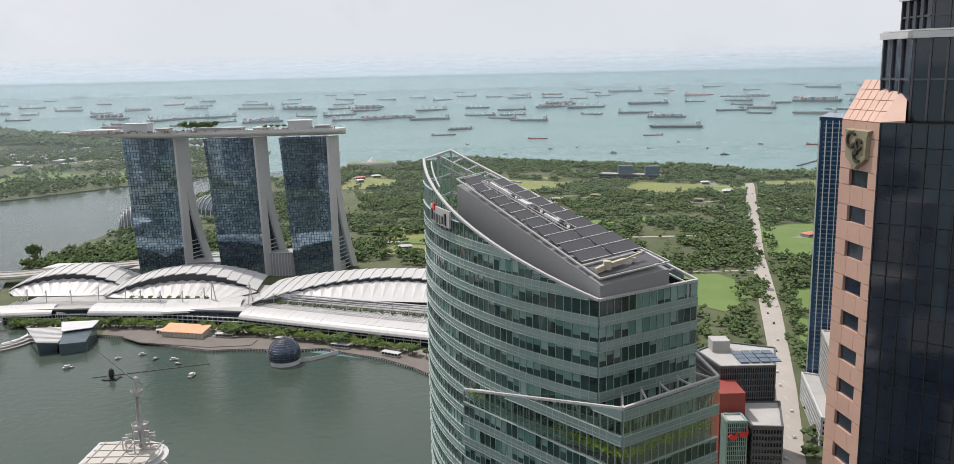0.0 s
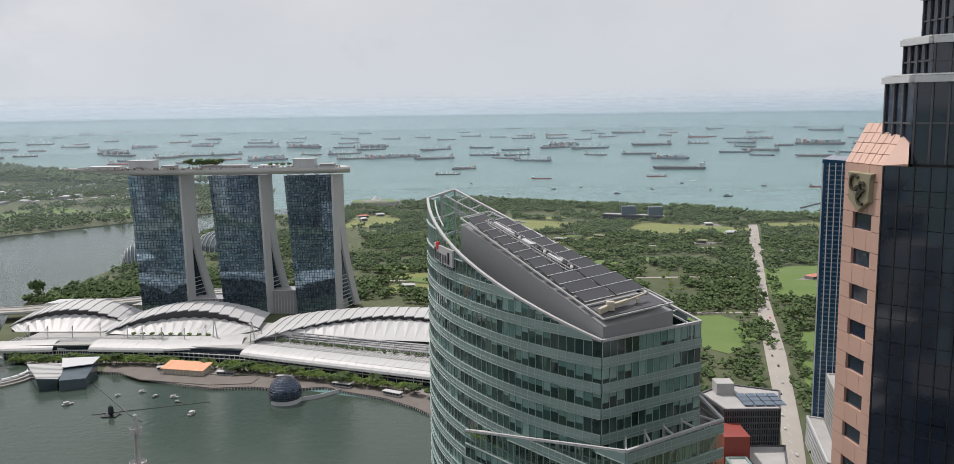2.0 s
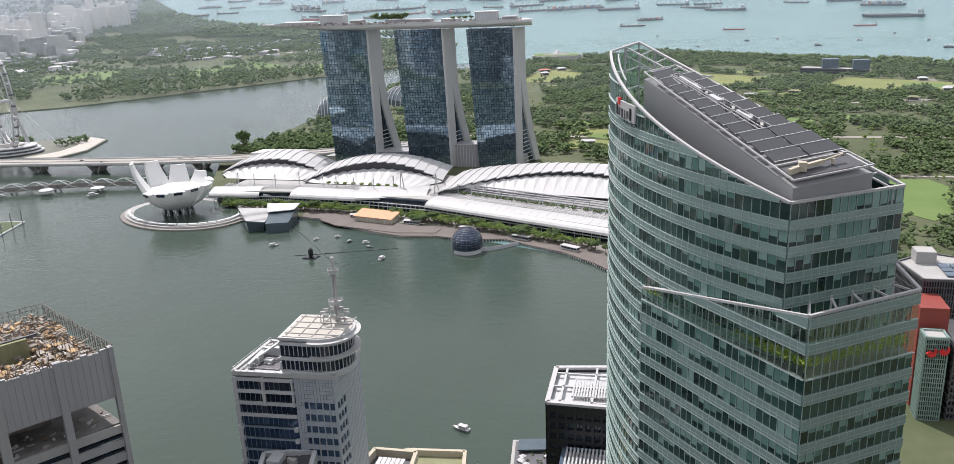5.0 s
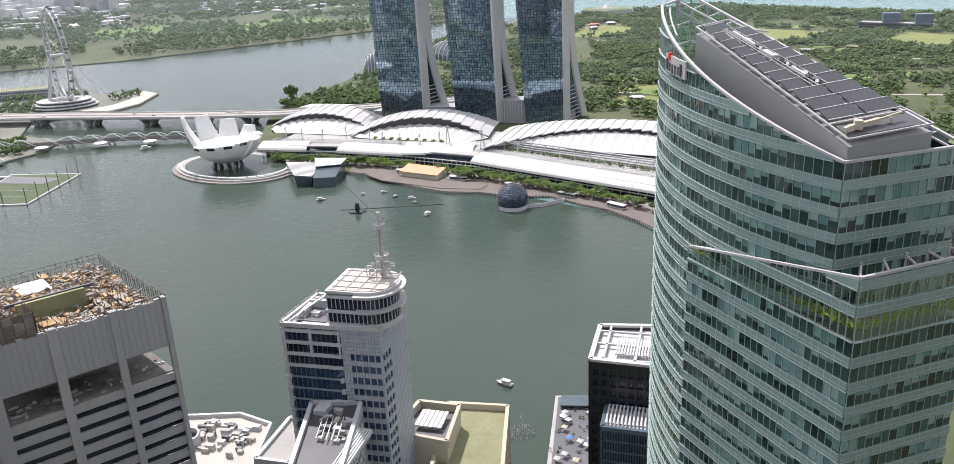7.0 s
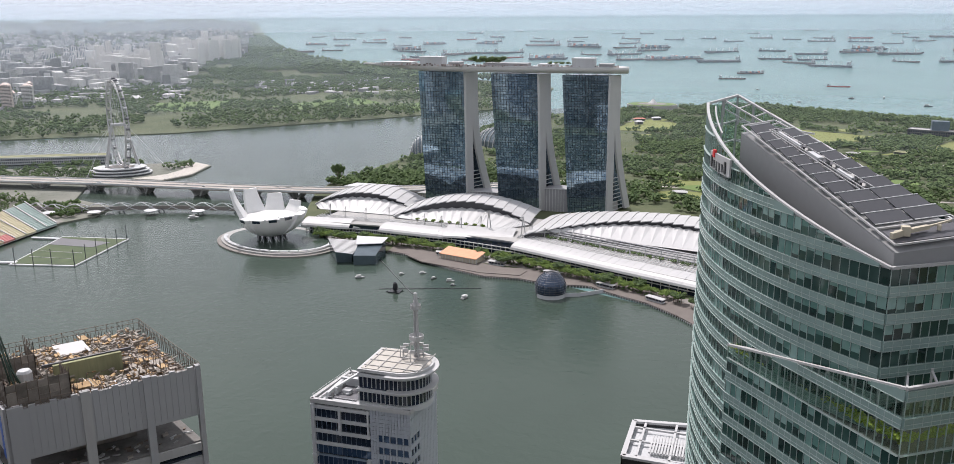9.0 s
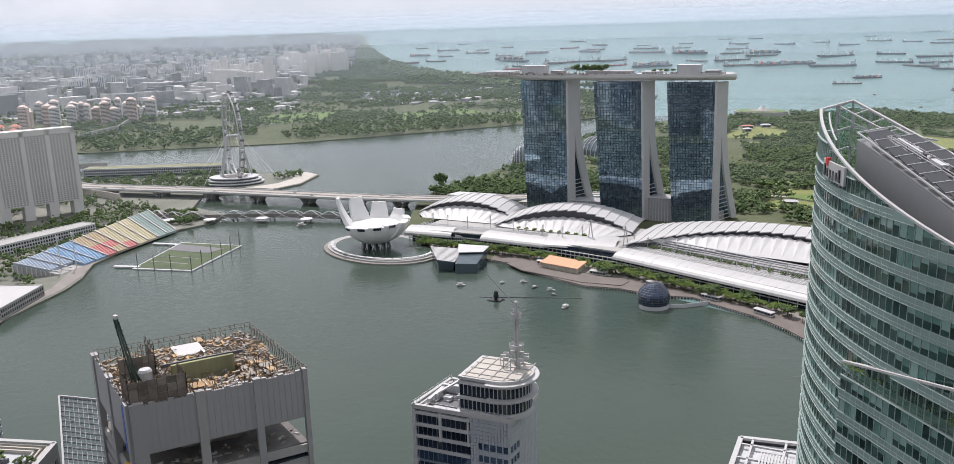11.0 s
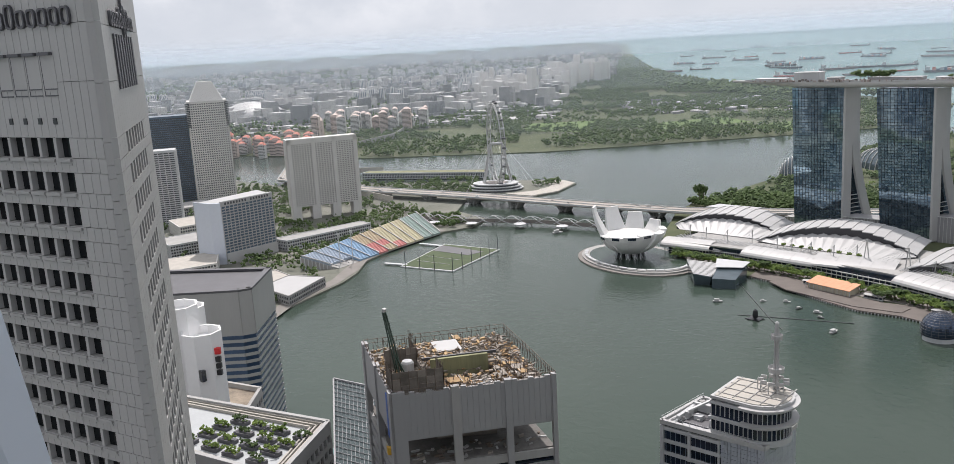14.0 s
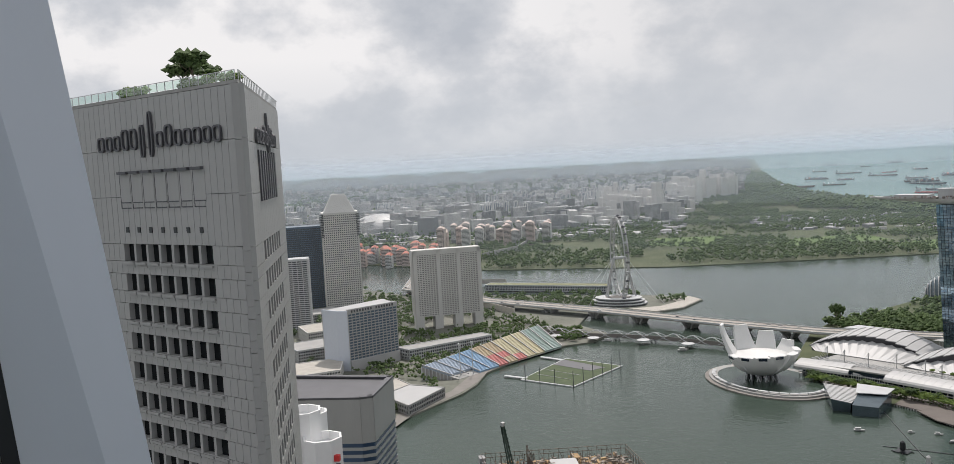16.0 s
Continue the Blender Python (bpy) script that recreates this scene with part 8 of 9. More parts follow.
def bridge():
    t = thing("bridge", "long concrete highway bridge on V-shaped piers", "bridge")
    fr = [(-1700, 1180), (-1500, 1010), (-1219, 1000), (-976, 1040), (-745, 1062), (-600, 1086), (-466, 1142), (-330, 1210)]
    bk = [(-1715, 1215), (-1515, 1045), (-1235, 1035), (-985, 1075), (-760, 1096), (-615, 1117), (-480, 1172), (-345, 1240)]
    for (a, b), (c, d) in zip(zip(fr, fr[1:]), zip(bk, bk[1:])):
        ac = Acc()
        ac.hexa([(*a, 11.5), (*b, 11.5), (*d, 11.5), (*c, 11.5), (*a, 14), (*b, 14), (*d, 14), (*c, 14)])
        ac.part("deck_span", M["asphalt"], t)
        for p, q in ((a, b), (c, d)):
            pr = Acc()
            pr.bar((*p, 14.2), (*q, 14.2), 0.9, 2.6)
            pr.part("parapet", M["offwhite"], t)
        mr = Acc()
        mr.bar((*lerp2(a, c, 0.5), 14.4), (*lerp2(b, d, 0.5), 14.4), 0.8, 1.2)
        mr.part("median", M["offwhite"], t)
    for x, y in ((-1400, 1022), (-1300, 1018), (-1180, 1025), (-1080, 1042), (-985, 1056), (-895, 1062), (-805, 1074), (-720, 1086), (-650, 1096)):
        for s in (-1, 1):
            ac = Acc()
            for e in (-9, -3, 3, 9):
                ac.bar((x + s * 3, y + e * 0.8, -1), (x + s * 12, y + e, 11.6), 2.4)
            ac.part("v_pier", M["concrete"], t)
    r = random.Random(17)
    for k in range(26):
        s = r.random()
        i = min(6, int(s * 7))
        p = lerp2(lerp2(fr[i], fr[i + 1], s * 7 - i), lerp2(bk[i], bk[i + 1], s * 7 - i), r.choice((0.2, 0.35, 0.65, 0.8)))
        cr = thing("car", "car crossing the highway bridge", "car", (*p, 14.05), r.uniform(80, 100), "cars on the bridge")
        ac = Acc()
        lg = r.choice((2.2, 2.2, 4.5))
        ac.box(-0.95, -lg, 0.3, 0.95, lg, 1.0)
        ac.box(-0.8, -lg * 0.7, 1.0, 0.8, lg * 0.6, 1.6 if lg < 3 else 2.8)
        ac.part("body", M[r.choice(("white", "darkgrey", "steel", "white"))], cr)


bridge()


def curved_ramp():
    t = thing("ramp", "curving elevated road ramp on columns", "road ramp")
    ac = Acc()
    pts = [(-1115 - 15 * k, 985 + 3 * k) for k in range(10)] + [(-1300 - 160 * math.sin(radians(a)) - 40, 1130 - 120 * math.cos(radians(a))) for a in range(10, 151, 14)]
    for p, q in zip(pts, pts[1:]):
        ac.bar((*p, 8.5), (*q, 8.5), 1.6, 11)
    ac.part("deck", M["rooftile"], t)
    for p in pts[::3]:
        one = Acc()
        one.bar((*p, 0), (*p, 8), 2.0)
        one.part("column", M["concrete"], t)


curved_ramp()


def helix_bridge():
    t = thing("footbridge", "white steel double-helix footbridge over the bay", "footbridge")
    pts = [(-966, 905), (-915, 905), (-870, 925), (-820, 948), (-765, 968), (-700, 980), (-640, 990)]
    rs = resample(pts, 4)
    for ph in (0, 1, 2, 3):
        ac = Acc()
        last = None
        for k, p in enumerate(rs):
            q = rs[min(k + 1, len(rs) - 1)] if k < len(rs) - 1 else p
            th = (k * 0.42 if ph < 2 else -k * 0.42) + math.pi * (ph % 2)
            pt = Vector((p[0] + 1.5 * math.cos(th), p[1] - 5.5 * math.cos(th), 8.5 + 5.5 * math.sin(th)))
            if last is not None:
                ac.bar(last, pt, 1.0)
            last = pt
        ac.part("helix_tube", M["offwhite"], t)
    ac = Acc()
    for p, q in zip(rs, rs[1:]):
        ac.bar((*p, 6.2), (*q, 6.2), 0.8, 6)
    ac.weld(1).part("walkway", M["pave"], t)
    for k in range(6, len(rs), 14):
        one = Acc()
        one.bar((rs[k][0] - 6, rs[k][1], -1), (rs[k][0], rs[k][1], 6), 1.2)
        one.bar((rs[k][0] + 6, rs[k][1], -1), (rs[k][0], rs[k][1], 6), 1.2)
        one.part("support", M["darkgrey"], t)
    for x, y in ((-915, 893), (-858, 914), (-790, 945), (-725, 962)):
        bm = bmesh.new()
        lathe(bm, [(0, 4.5), (7, 5), (9, 6.5), (8.5, 6.8), (0, 6.2)], 18, Matrix.Translation((x, y - 4, 0)))
        part("viewing_pod", bm, M["offwhite"], t)


helix_bridge()


def wheel():
    cx, cy, cz, R = -1041, 1182, 86, 74.0
    t = thing("observation_wheel", "giant white observation wheel with glass capsules", "ferris wheel", (cx, cy, 0))
    d = Vector((-0.66, 0.75))
    ang = math.atan2(d.y, d.x) + radians(10.5)
    e, nrm = Vector((math.cos(ang), math.sin(ang), 0)), Vector((-math.sin(ang), math.cos(ang), 0))
    c = Vector((0, 0, cz))
    P = lambda a, r, o: c + e * (r * math.cos(a)) + Vector((0, 0, r * math.sin(a))) + nrm * o
    for o in (-3.5, 3.5):
        for r in (R, R - 4.5):
            ac = Acc()
            for k in range(56):
                ac.bar(P(2 * math.pi * k / 56, r, o), P(2 * math.pi * (k + 1) / 56, r, o), 1.1)
            ac.part("rim", M["white"], t)
    ac = Acc()
    for k in range(112):
        a, b = 2 * math.pi * k / 112, 2 * math.pi * (k + 1) / 112
        ac.bar(P(a, R if k % 2 else R - 4.5, -3.5), P(b, R - 4.5 if k % 2 else R, 3.5), 0.5)
        ac.bar(P(a, R, -3.5), P(a, R, 3.5), 0.5)
    ac.part("rim_bracing", M["white"], t, "", "stuff")
    for k in range(28):
        a = 2 * math.pi * k / 28
        one = Acc()
        one.bar(c + nrm * (5 if k % 2 else -5), P(a, R - 4.5, 0), 0.16)
        one.part("spoke_cable", M["steel"], t)
        bm = bmesh.new()
        lathe(bm, [(0, -3.6), (1.7, -3.0), (2.1, 0), (1.7, 3.0), (0, 3.6)], 10, Matrix.Translation(P(a, R + 3.4, 0)) @ nrm.to_track_quat("Z", "Y").to_matrix().to_4x4())
        part("capsule", bm, M["darkgrey"] if k % 3 else M["offwhite"], t)
    bm = bmesh.new()
    lathe(bm, [(0, -12), (2.6, -12), (2.6, 12), (0, 12)], 12, Matrix.Translation(c) @ nrm.to_track_quat("Z", "Y").to_matrix().to_4x4())
    part("hub", bm, M["offwhite"], t)
    for s in (-1, 1):
        for q in (-1, 1):
            one = Acc()
            one.bar(c + nrm * (11 * s), Vector((0, 0, 14)) + nrm * (26 * s) + e * (10 * q), 2.4)
            one.part("support_leg", M["white"], t)
            one = Acc()
            one.bar(c + nrm * (12 * s), Vector((0, 0, 2)) + nrm * (70 * s) + e * (50 * q), 0.35)
            one.part("guy_cable", M["steel"], t)
    tb_ = thing("wheel_terminal", "round white tiered terminal building under the wheel", "building", (cx + 5, cy - 12, 2), 30)
    for k, (rx, ry) in enumerate(((50, 34), (46, 31), (41, 27))):
        disc(rx, ry, 4.5 * k, 4.5 * k + 3.0, M["darkwin"], tb_, "glazed_storey")
        disc(rx + 2, ry + 2, 4.5 * k + 3.0, 4.5 * k + 4.5, M["offwhite"], tb_, "floor_ring")
    disc(24, 15, 13.5, 14.2, M["pave"], tb_, "court")


wheel()
sheet("wheel_quay", [(-985, 1140), (-932, 1145), (-917, 1202), (-942, 1288), (-982, 1306), (-1000, 1270), (-960, 1240), (-958, 1190)], 3.2, M["rooftile"], "pale paved quay round the spit", "quay", thick=3)


# ---- woods, trees ----
def inside(p, poly):
    c = False
    for (x0, y0), (x1, y1) in zip(poly, poly[1:] + poly[:1]):
        if (y0 > p[1]) != (y1 > p[1]) and p[0] < (x1 - x0) * (p[1] - y0) / (y1 - y0) + x0:
            c = not c
    return c


def wood(name, label, polys, holes, n, r0, r1, seed, tufts=6, m="leaf", clump=0.0):
    rng = random.Random(seed)
    acc = Acc()
    made = 0
    boxes = [(min(p[0] for p in q), max(p[0] for p in q), min(p[1] for p in q), max(p[1] for p in q)) for q in polys]
    areas = [(b[1] - b[0]) * (b[3] - b[2]) for b in boxes]
    tries = 0
    while made < n and tries < n * 12:
        tries += 1
        i = rng.choices(range(len(polys)), areas)[0]
        b = boxes[i]
        x, y = rng.uniform(b[0], b[1]), rng.uniform(b[2], b[3])
        if not inside((x, y), polys[i]) or any(inside((x, y), h) for h in holes):
            continue
        if clump and noise.noise(Vector((x * clump, y * clump, seed))) < -0.16:
            continue
        made += 1
        r = rng.uniform(r0, r1)
        d = math.hypot(x, y)
        s = 1.0 if d <= 3000 else (3000 + 1900 * (1 - 3000 / d)) / d
        p = far(x, y, 2 + r * 0.95)
        leaf_body(acc, p, r * s, rng, tufts, 0.75, 1.0 if tufts < 8 else 0.72)
    ob = new(name, acc.mesh(name, M[m]))
    return tagged(ob, label, "trees", "", "stuff")


ROADHOLE = [(180, 400), (596, 1890), (626, 1940), (640, 1930), (200, 400)]
LAWNS = [[(270, 900), (318, 955), (335, 1010), (310, 1075), (236, 1070), (225, 960)], [(410, 1170), (560, 1180), (600, 1340), (580, 1420), (470, 1400)], [(352, 905), (460, 900), (470, 990), (372, 995)], [(285, 690), (380, 700), (420, 850), (336, 880)],
         [(20, 1880), (230, 1930), (225, 2010), (60, 2090)], [(300, 1830), (590, 1780), (600, 1880), (380, 1990)], [(640, 1850), (820, 1830), (800, 1950), (650, 1960)], [(-330, 1960), (-200, 1960), (-190, 2120), (-300, 2180)]]
GOLF = [[(-1985, 2500), (-1775, 2205), (-1651, 1990), (-1453, 2030), (-1652, 2443), (-1800, 2640)], [(-1400, 2200), (-1250, 2150), (-1100, 2380), (-1250, 2500)], [(-1060, 2250), (-920, 2200), (-830, 2360), (-960, 2500)], [(-2300, 2750), (-2050, 2700), (-1900, 2820), (-2150, 2950)]]
MISC = [[(240, 520), (330, 560), (340, 700), (250, 690)], [(-600, 1590), (-420, 1590), (-420, 1740), (-600, 1740)], [(295, 2000), (440, 2000), (440, 2100), (295, 2100)], [(-375, 2385), (-225, 2385), (-225, 2495), (-375, 2495)], [(215, 1675), (620, 1552), (620, 1568), (215, 1692)], [(-320, 1322), (430, 1322), (430, 1338), (-320, 1338)]]
GARD = [(-615, 1215), (-630, 1440), (-615, 1520), (-625, 1880), (-515, 2230), (-425, 2380), (-320, 2455), (-5, 2525), (290, 2345), (570, 2238), (690, 2085), (815, 2040), (1000, 1880), (900, 1300), (520, 800), (300, 880), (120, 1000), (-140, 1190), (-300, 1205)]
_r = random.Random(12)
CLEAR = []
for k in range(46):
    cx_, cy_ = _r.uniform(-420, 560), _r.uniform(1240, 2250)
    if not inside((cx_, cy_), GARD) or inside((cx_, cy_), ROADHOLE):
        continue
    rr_ = _r.uniform(14, 42)
    CLEAR.append([(cx_ + rr_ * _r.uniform(0.6, 2.0) * math.cos(radians(a)), cy_ + rr_ * _r.uniform(0.6, 1.2) * math.sin(radians(a))) for a in range(0, 360, 40)])
for k, q in enumerate(CLEAR):
    sheet("lawn", q, 2.45 + 0.002 * k, M[("dry", "lawn", "pave", "dry")[k % 4]], "open clearing in the garden woods", "lawn", thick=0.3)
LAWNS += CLEAR


def garden_pavilion(x, y, rz, w, d, h, m):
    t = thing("garden_pavilion", "low pale-roofed pavilion in a garden clearing", "pavilion", (x, y, 2.5), rz, "pavilions in the gardens")
    bm = bmesh.new()
    box(bm, -w, -d, 0, w, d, h)
    part("walls", bm, M["concrete"], t)
    bm = bmesh.new()
    vs = [bm.verts.new((sx * (w + 1.5), sy * (d + 1.5), h)) for sx, sy in ((-1, -1), (1, -1), (1, 1), (-1, 1))]
    r0, r1 = bm.verts.new((-w * 0.6, 0, h + 2.5)), bm.verts.new((w * 0.6, 0, h + 2.5))
    for f in ((vs[0], vs[1], r1, r0), (vs[1], vs[2], r1), (vs[2], vs[3], r0, r1), (vs[3], vs[0], r0), (vs[3], vs[2], vs[1], vs[0])):
        bm.faces.new(f)
    part("roof", bm, M[m], t)
    bm = bmesh.new()
    box(bm, -w * 0.9, -d - 0.15, 1.0, w * 0.9, -d - 0.02, h - 0.8)
    part("window_band", bm, M["darkwin"], t)


for k, q in enumerate(CLEAR):
    mx_, my_ = sum(p[0] for p in q) / len(q), sum(p[1] for p in q) / len(q)
    if k % 2 == 0:
        garden_pavilion(mx_, my_, _r.uniform(-40, 40), _r.uniform(7, 16), _r.uniform(4, 8), _r.uniform(4, 7), ("white", "concrete", "offwhite", "terracotta", "greenroof")[k // 2 % 5])
wood("garden_trees", "dense green garden woodland behind the hotel", [GARD], LAWNS + [ROADHOLE] + MISC, 9000, 4.5, 9.5, 31, 12, clump=0.009)
wood("garden_palms", "lighter green shrubs and palms in the gardens", [GARD], LAWNS + [ROADHOLE] + MISC, 1300, 2.5, 5, 32, 5, "leaf_light", clump=0.012)
wood("seafront_trees", "row of dark trees along the sea shore", [[(-150, 2500), (-6, 2535), (297, 2352), (578, 2243), (693, 2092), (823, 2048), (960, 1950), (930, 1915), (800, 2005), (660, 2050), (560, 2195), (290, 2300), (-6, 2480)]], [], 520, 7, 11, 33, 7)
wood("avenue_trees", "rows of street trees beside the avenue", [[(222, 540), (236, 536), (282, 672), (348, 900), (425, 1175), (535, 1555), (640, 1880), (624, 1880), (520, 1556), (408, 1172), (334, 899), (265, 668)], [(192, 560), (240, 690), (300, 905), (380, 1175), (490, 1560), (590, 1880), (570, 1880), (470, 1560), (362, 1180), (286, 910), (228, 700), (184, 560)]], [], 620, 4, 7, 34, 7)
wood("park_trees", "trees in the car park by the lawn", [[(215, 720), (290, 880), (300, 900), (200, 905), (180, 740)]], [], 90, 4, 6.5, 35, 7)
EASTW = [(-1900, 1345), (-1650, 1400), (-1525, 1485), (-1275, 1655), (-1085, 1865), (-870, 2115), (-715, 2310), (-660, 2450), (-735, 3000), (-1150, 3330), (-1720, 3800), (-2500, 4480), (-3300, 5600), (-3700, 5400), (-3100, 4300), (-2600, 3600), (-2500, 2900), (-2300, 2300), (-2150, 1750)]
wood("far_bank_woods", "wooded golf course and park on the far bank", [EASTW], GOLF, 8600, 6, 13, 36, 8, clump=0.004)
wood("fairway_trees", "scattered trees on the golf course", GOLF, [], 260, 6, 11, 43, 6)
wood("coast_woods", "dark belt of coastal woods towards the horizon", [[(-1000, 3250), (-1726, 3790), (-2515, 4490), (-3393, 5640), (-5400, 8600), (-5800, 8500), (-4000, 5900), (-3000, 4700), (-2100, 3700), (-1400, 3150)]], [], 2400, 12, 22, 37, 5)
wood("city_trees", "street trees scattered between far city blocks", [[(-2200, 1300), (-2700, 3300), (-4600, 7000), (-9000, 9000), (-9000, 2000), (-3000, 1200)]], [], 11000, 9, 22, 38, 5, clump=0.0012)
NB = [(-985, 560), (-880, 580), (-880, 640), (-955, 800), (-960, 920), (-1010, 960), (-1180, 985), (-1500, 1000), (-1500, 900), (-1250, 820), (-1060, 700)]
wood("waterfront_trees", "green trees round the waterfront hotels", [NB, [(-760, 470), (-800, 560), (-830, 610), (-860, 600), (-800, 470)], [(-1380, 1090), (-1060, 1240), (-1000, 1180), (-1100, 1060)]], [[(-1015, 650), (-955, 650), (-955, 805), (-1015, 805)], [(-1060, 540), (-980, 540), (-980, 680), (-1060, 680)], [(-1190, 790), (-1080, 790), (-1080, 920), (-1190, 920)], [(-880, 505), (-750, 505), (-750, 585), (-880, 585)]], 950, 4, 8, 39, 9)
wood("bank_trees", "trees round low city blocks on the bank", [[(-1500, 400), (-900, 420), (-900, 560), (-1050, 560), (-1300, 760), (-1500, 800)], [(-2000, 1000), (-1500, 900), (-1500, 1000), (-1650, 1005), (-2000, 1050)]], [[(-1050, 480), (-940, 480), (-940, 590), (-1050, 590)]], 340, 4, 8, 40, 6)
wood("spit_trees", "trees and palms on the spit by the wheel", [[(-1000, 1230), (-960, 1240), (-960, 1280), (-1000, 1290)], [(-1240, 1170), (-1060, 1250), (-1070, 1270), (-1250, 1190)], [(-900, 880), (-870, 890), (-890, 940), (-950, 960), (-960, 930)]], [], 90, 4, 8, 41, 7)
wood("bay_corner_trees", "trees on the garden shore beside the bridge", [[(-655, 1180), (-640, 1290), (-560, 1400), (-470, 1300), (-480, 1200), (-560, 1190)]], [], 200, 5, 9, 42, 7)


def tree_thing(label, h, r, seed, group, m="leaf_light"):
    t = thing("tree", label, "tree", (0, 0, -50), 0, group)
    rng = random.Random(seed)
    bm = bmesh.new()
    lathe(bm, [(0.32, 0), (0.22, h * 0.45), (0.14, h * 0.7)], 7)
    part("trunk", bm, M["bark"], t)
    ac = Acc()
    for k in range(5):
        a = 2 * math.pi * k / 5
        ac.bar((0, 0, h * 0.42), (r * 0.6 * math.cos(a), r * 0.6 * math.sin(a), h * 0.72), 0.16)
    ac.part("limbs", M["bark"], t)
    ac = Acc()
    for k in range(9):
        a = 2 * math.pi * k / 9 + rng.uniform(-0.3, 0.3)
        q = rng.uniform(0.2, 0.75)
        leaf_body(ac, (r * q * math.cos(a), r * q * math.sin(a), h * rng.uniform(0.68, 0.95)), r * 0.5, rng, 9, 0.7)
    ac.part("crown", M[m], t)
    return t


rng = random.Random(77)
src = [tree_thing("light green promenade tree with spreading crown", 8.0, 4.2, s, "promenade trees") for s in (1, 2, 3)]
dark = [tree_thing("dark green rain tree by the promenade", 11.0, 6.0, s, "promenade trees", "leaf") for s in (4, 5)]
line = [(-505, 897), (-430, 899), (-344, 890), (-257, 868), (-171, 834), (-60, 788)]
used = set()
for k in range(190):
    s = k / 190
    i = min(4, int(s * 5))
    p = lerp2(line[i], line[i + 1], s * 5 - i)
    if 0.44 < s < 0.56 and k % 3:
        continue
    base = src[k % 3] if k % 11 else dark[k % 2]
    copy_thing(base, pose(p[0] + rng.uniform(-2, 2), p[1] - 3 - 7 * (k % 2) + rng.uniform(-2, 2), 2.4, 0, 0, rng.uniform(0, 360)) @ Matrix.Scale(rng.uniform(0.8, 1.2), 4))
for x, y in ((-478, 892), (-470, 886), (-462, 893), (-420, 893), (-408, 890), (-262, 848), (-255, 845), (-248, 850), (-240, 856), (-146, 812), (-138, 806), (-60, 775), (-50, 768), (-505, 905), (-498, 900)):
    copy_thing(dark[0], pose(x, y, 2.4, 0, 0, rng.uniform(0, 360)) @ Matrix.Scale(rng.uniform(0.8, 1.1), 4))
for x, y, s in ((-636, 1196, 3.0), (-634, 1206, 2.6), (-640, 1186, 1.2)):
    copy_thing(dark[1], pose(x, y, 2.4) @ Matrix.Diagonal((s * 0.45, s * 0.45, s, 1)))
for k in range(10):
    copy_thing(dark[k % 2], pose(-375 + 4.4 * k, 1106, 198, 0, 0, 40 * k) @ Matrix.Scale(0.75 if k % 3 else 1.1, 4))
for k in range(5):
    copy_thing(dark[k % 2], pose(-270 + 8 * k, 1107, 198, 0, 0, 50 * k) @ Matrix.Scale(0.55, 4))
# planting on the terrace behind the long canopy
ac = Acc()
for k in range(150):
    q = lerp2((-240, 922), (-34, 840), rng.random())
    leaf_body(ac, (q[0] + rng.uniform(-2, 2), q[1] + rng.uniform(0, 7), 19.2), rng.uniform(1.2, 2.4), rng, 8)
ob = new("terrace_shrubs", ac.mesh("terrace_shrubs", M["leaf"]))
tagged(ob, "dense green shrubs on the mall roof terrace", "shrubs", "", "stuff")
# shrubs along the promenade beds
ac = Acc()
for k in range(420):
    s = rng.random()
    i = min(4, int(s * 5))
    q = lerp2(line[i], line[i + 1], s * 5 - i)
    leaf_body(ac, (q[0] + rng.uniform(-3, 3), q[1] + rng.uniform(-14, 4), 3.2), rng.uniform(0.8, 1.8), rng, 6)
ob = new("promenade_shrubs", ac.mesh("promenade_shrubs", M["leaf"]))
tagged(ob, "low green shrubs in promenade planting beds", "shrubs", "", "stuff")


def kiosk(x, y, rz):
    t = thing("kiosk", "long low white promenade kiosk with a flat roof", "kiosk", (x, y, 2.6), rz, "kiosks on the promenade")
    for nm, b_, m in (("roof", (-10, -3.4, 3.6, 10, 3.4, 4.0), "white"), ("counter", (-9, -2.4, 0, 9, 2.4, 1.2), "offwhite"), ("glazing", (-9, -2.3, 1.2, 9, 2.3, 3.6), "darkglass")):
        bm = bmesh.new()
        box(bm, *b_)
        part(nm, bm, M[m], t)
    for k in range(6):
        bm = bmesh.new()
        box(bm, -9.6 + 3.78 * k, -3.1, 0, -9.3 + 3.78 * k, -2.8, 3.6)
        part("post", bm, M["white"], t)


for x, y, rz in ((-262, 846, -8), (-196, 828, -16), (-136, 804, -22), (-84, 776, -30), (-330, 866, 14)):
    kiosk(x, y, rz)
# trees on the hall roofs
for k in range(9):
    copy_thing(src[k % 3], pose(-395 + 11 * k, 944 - 1.2 * k, 17, 0, 0, 30 * k) @ Matrix.Scale(0.75, 4))
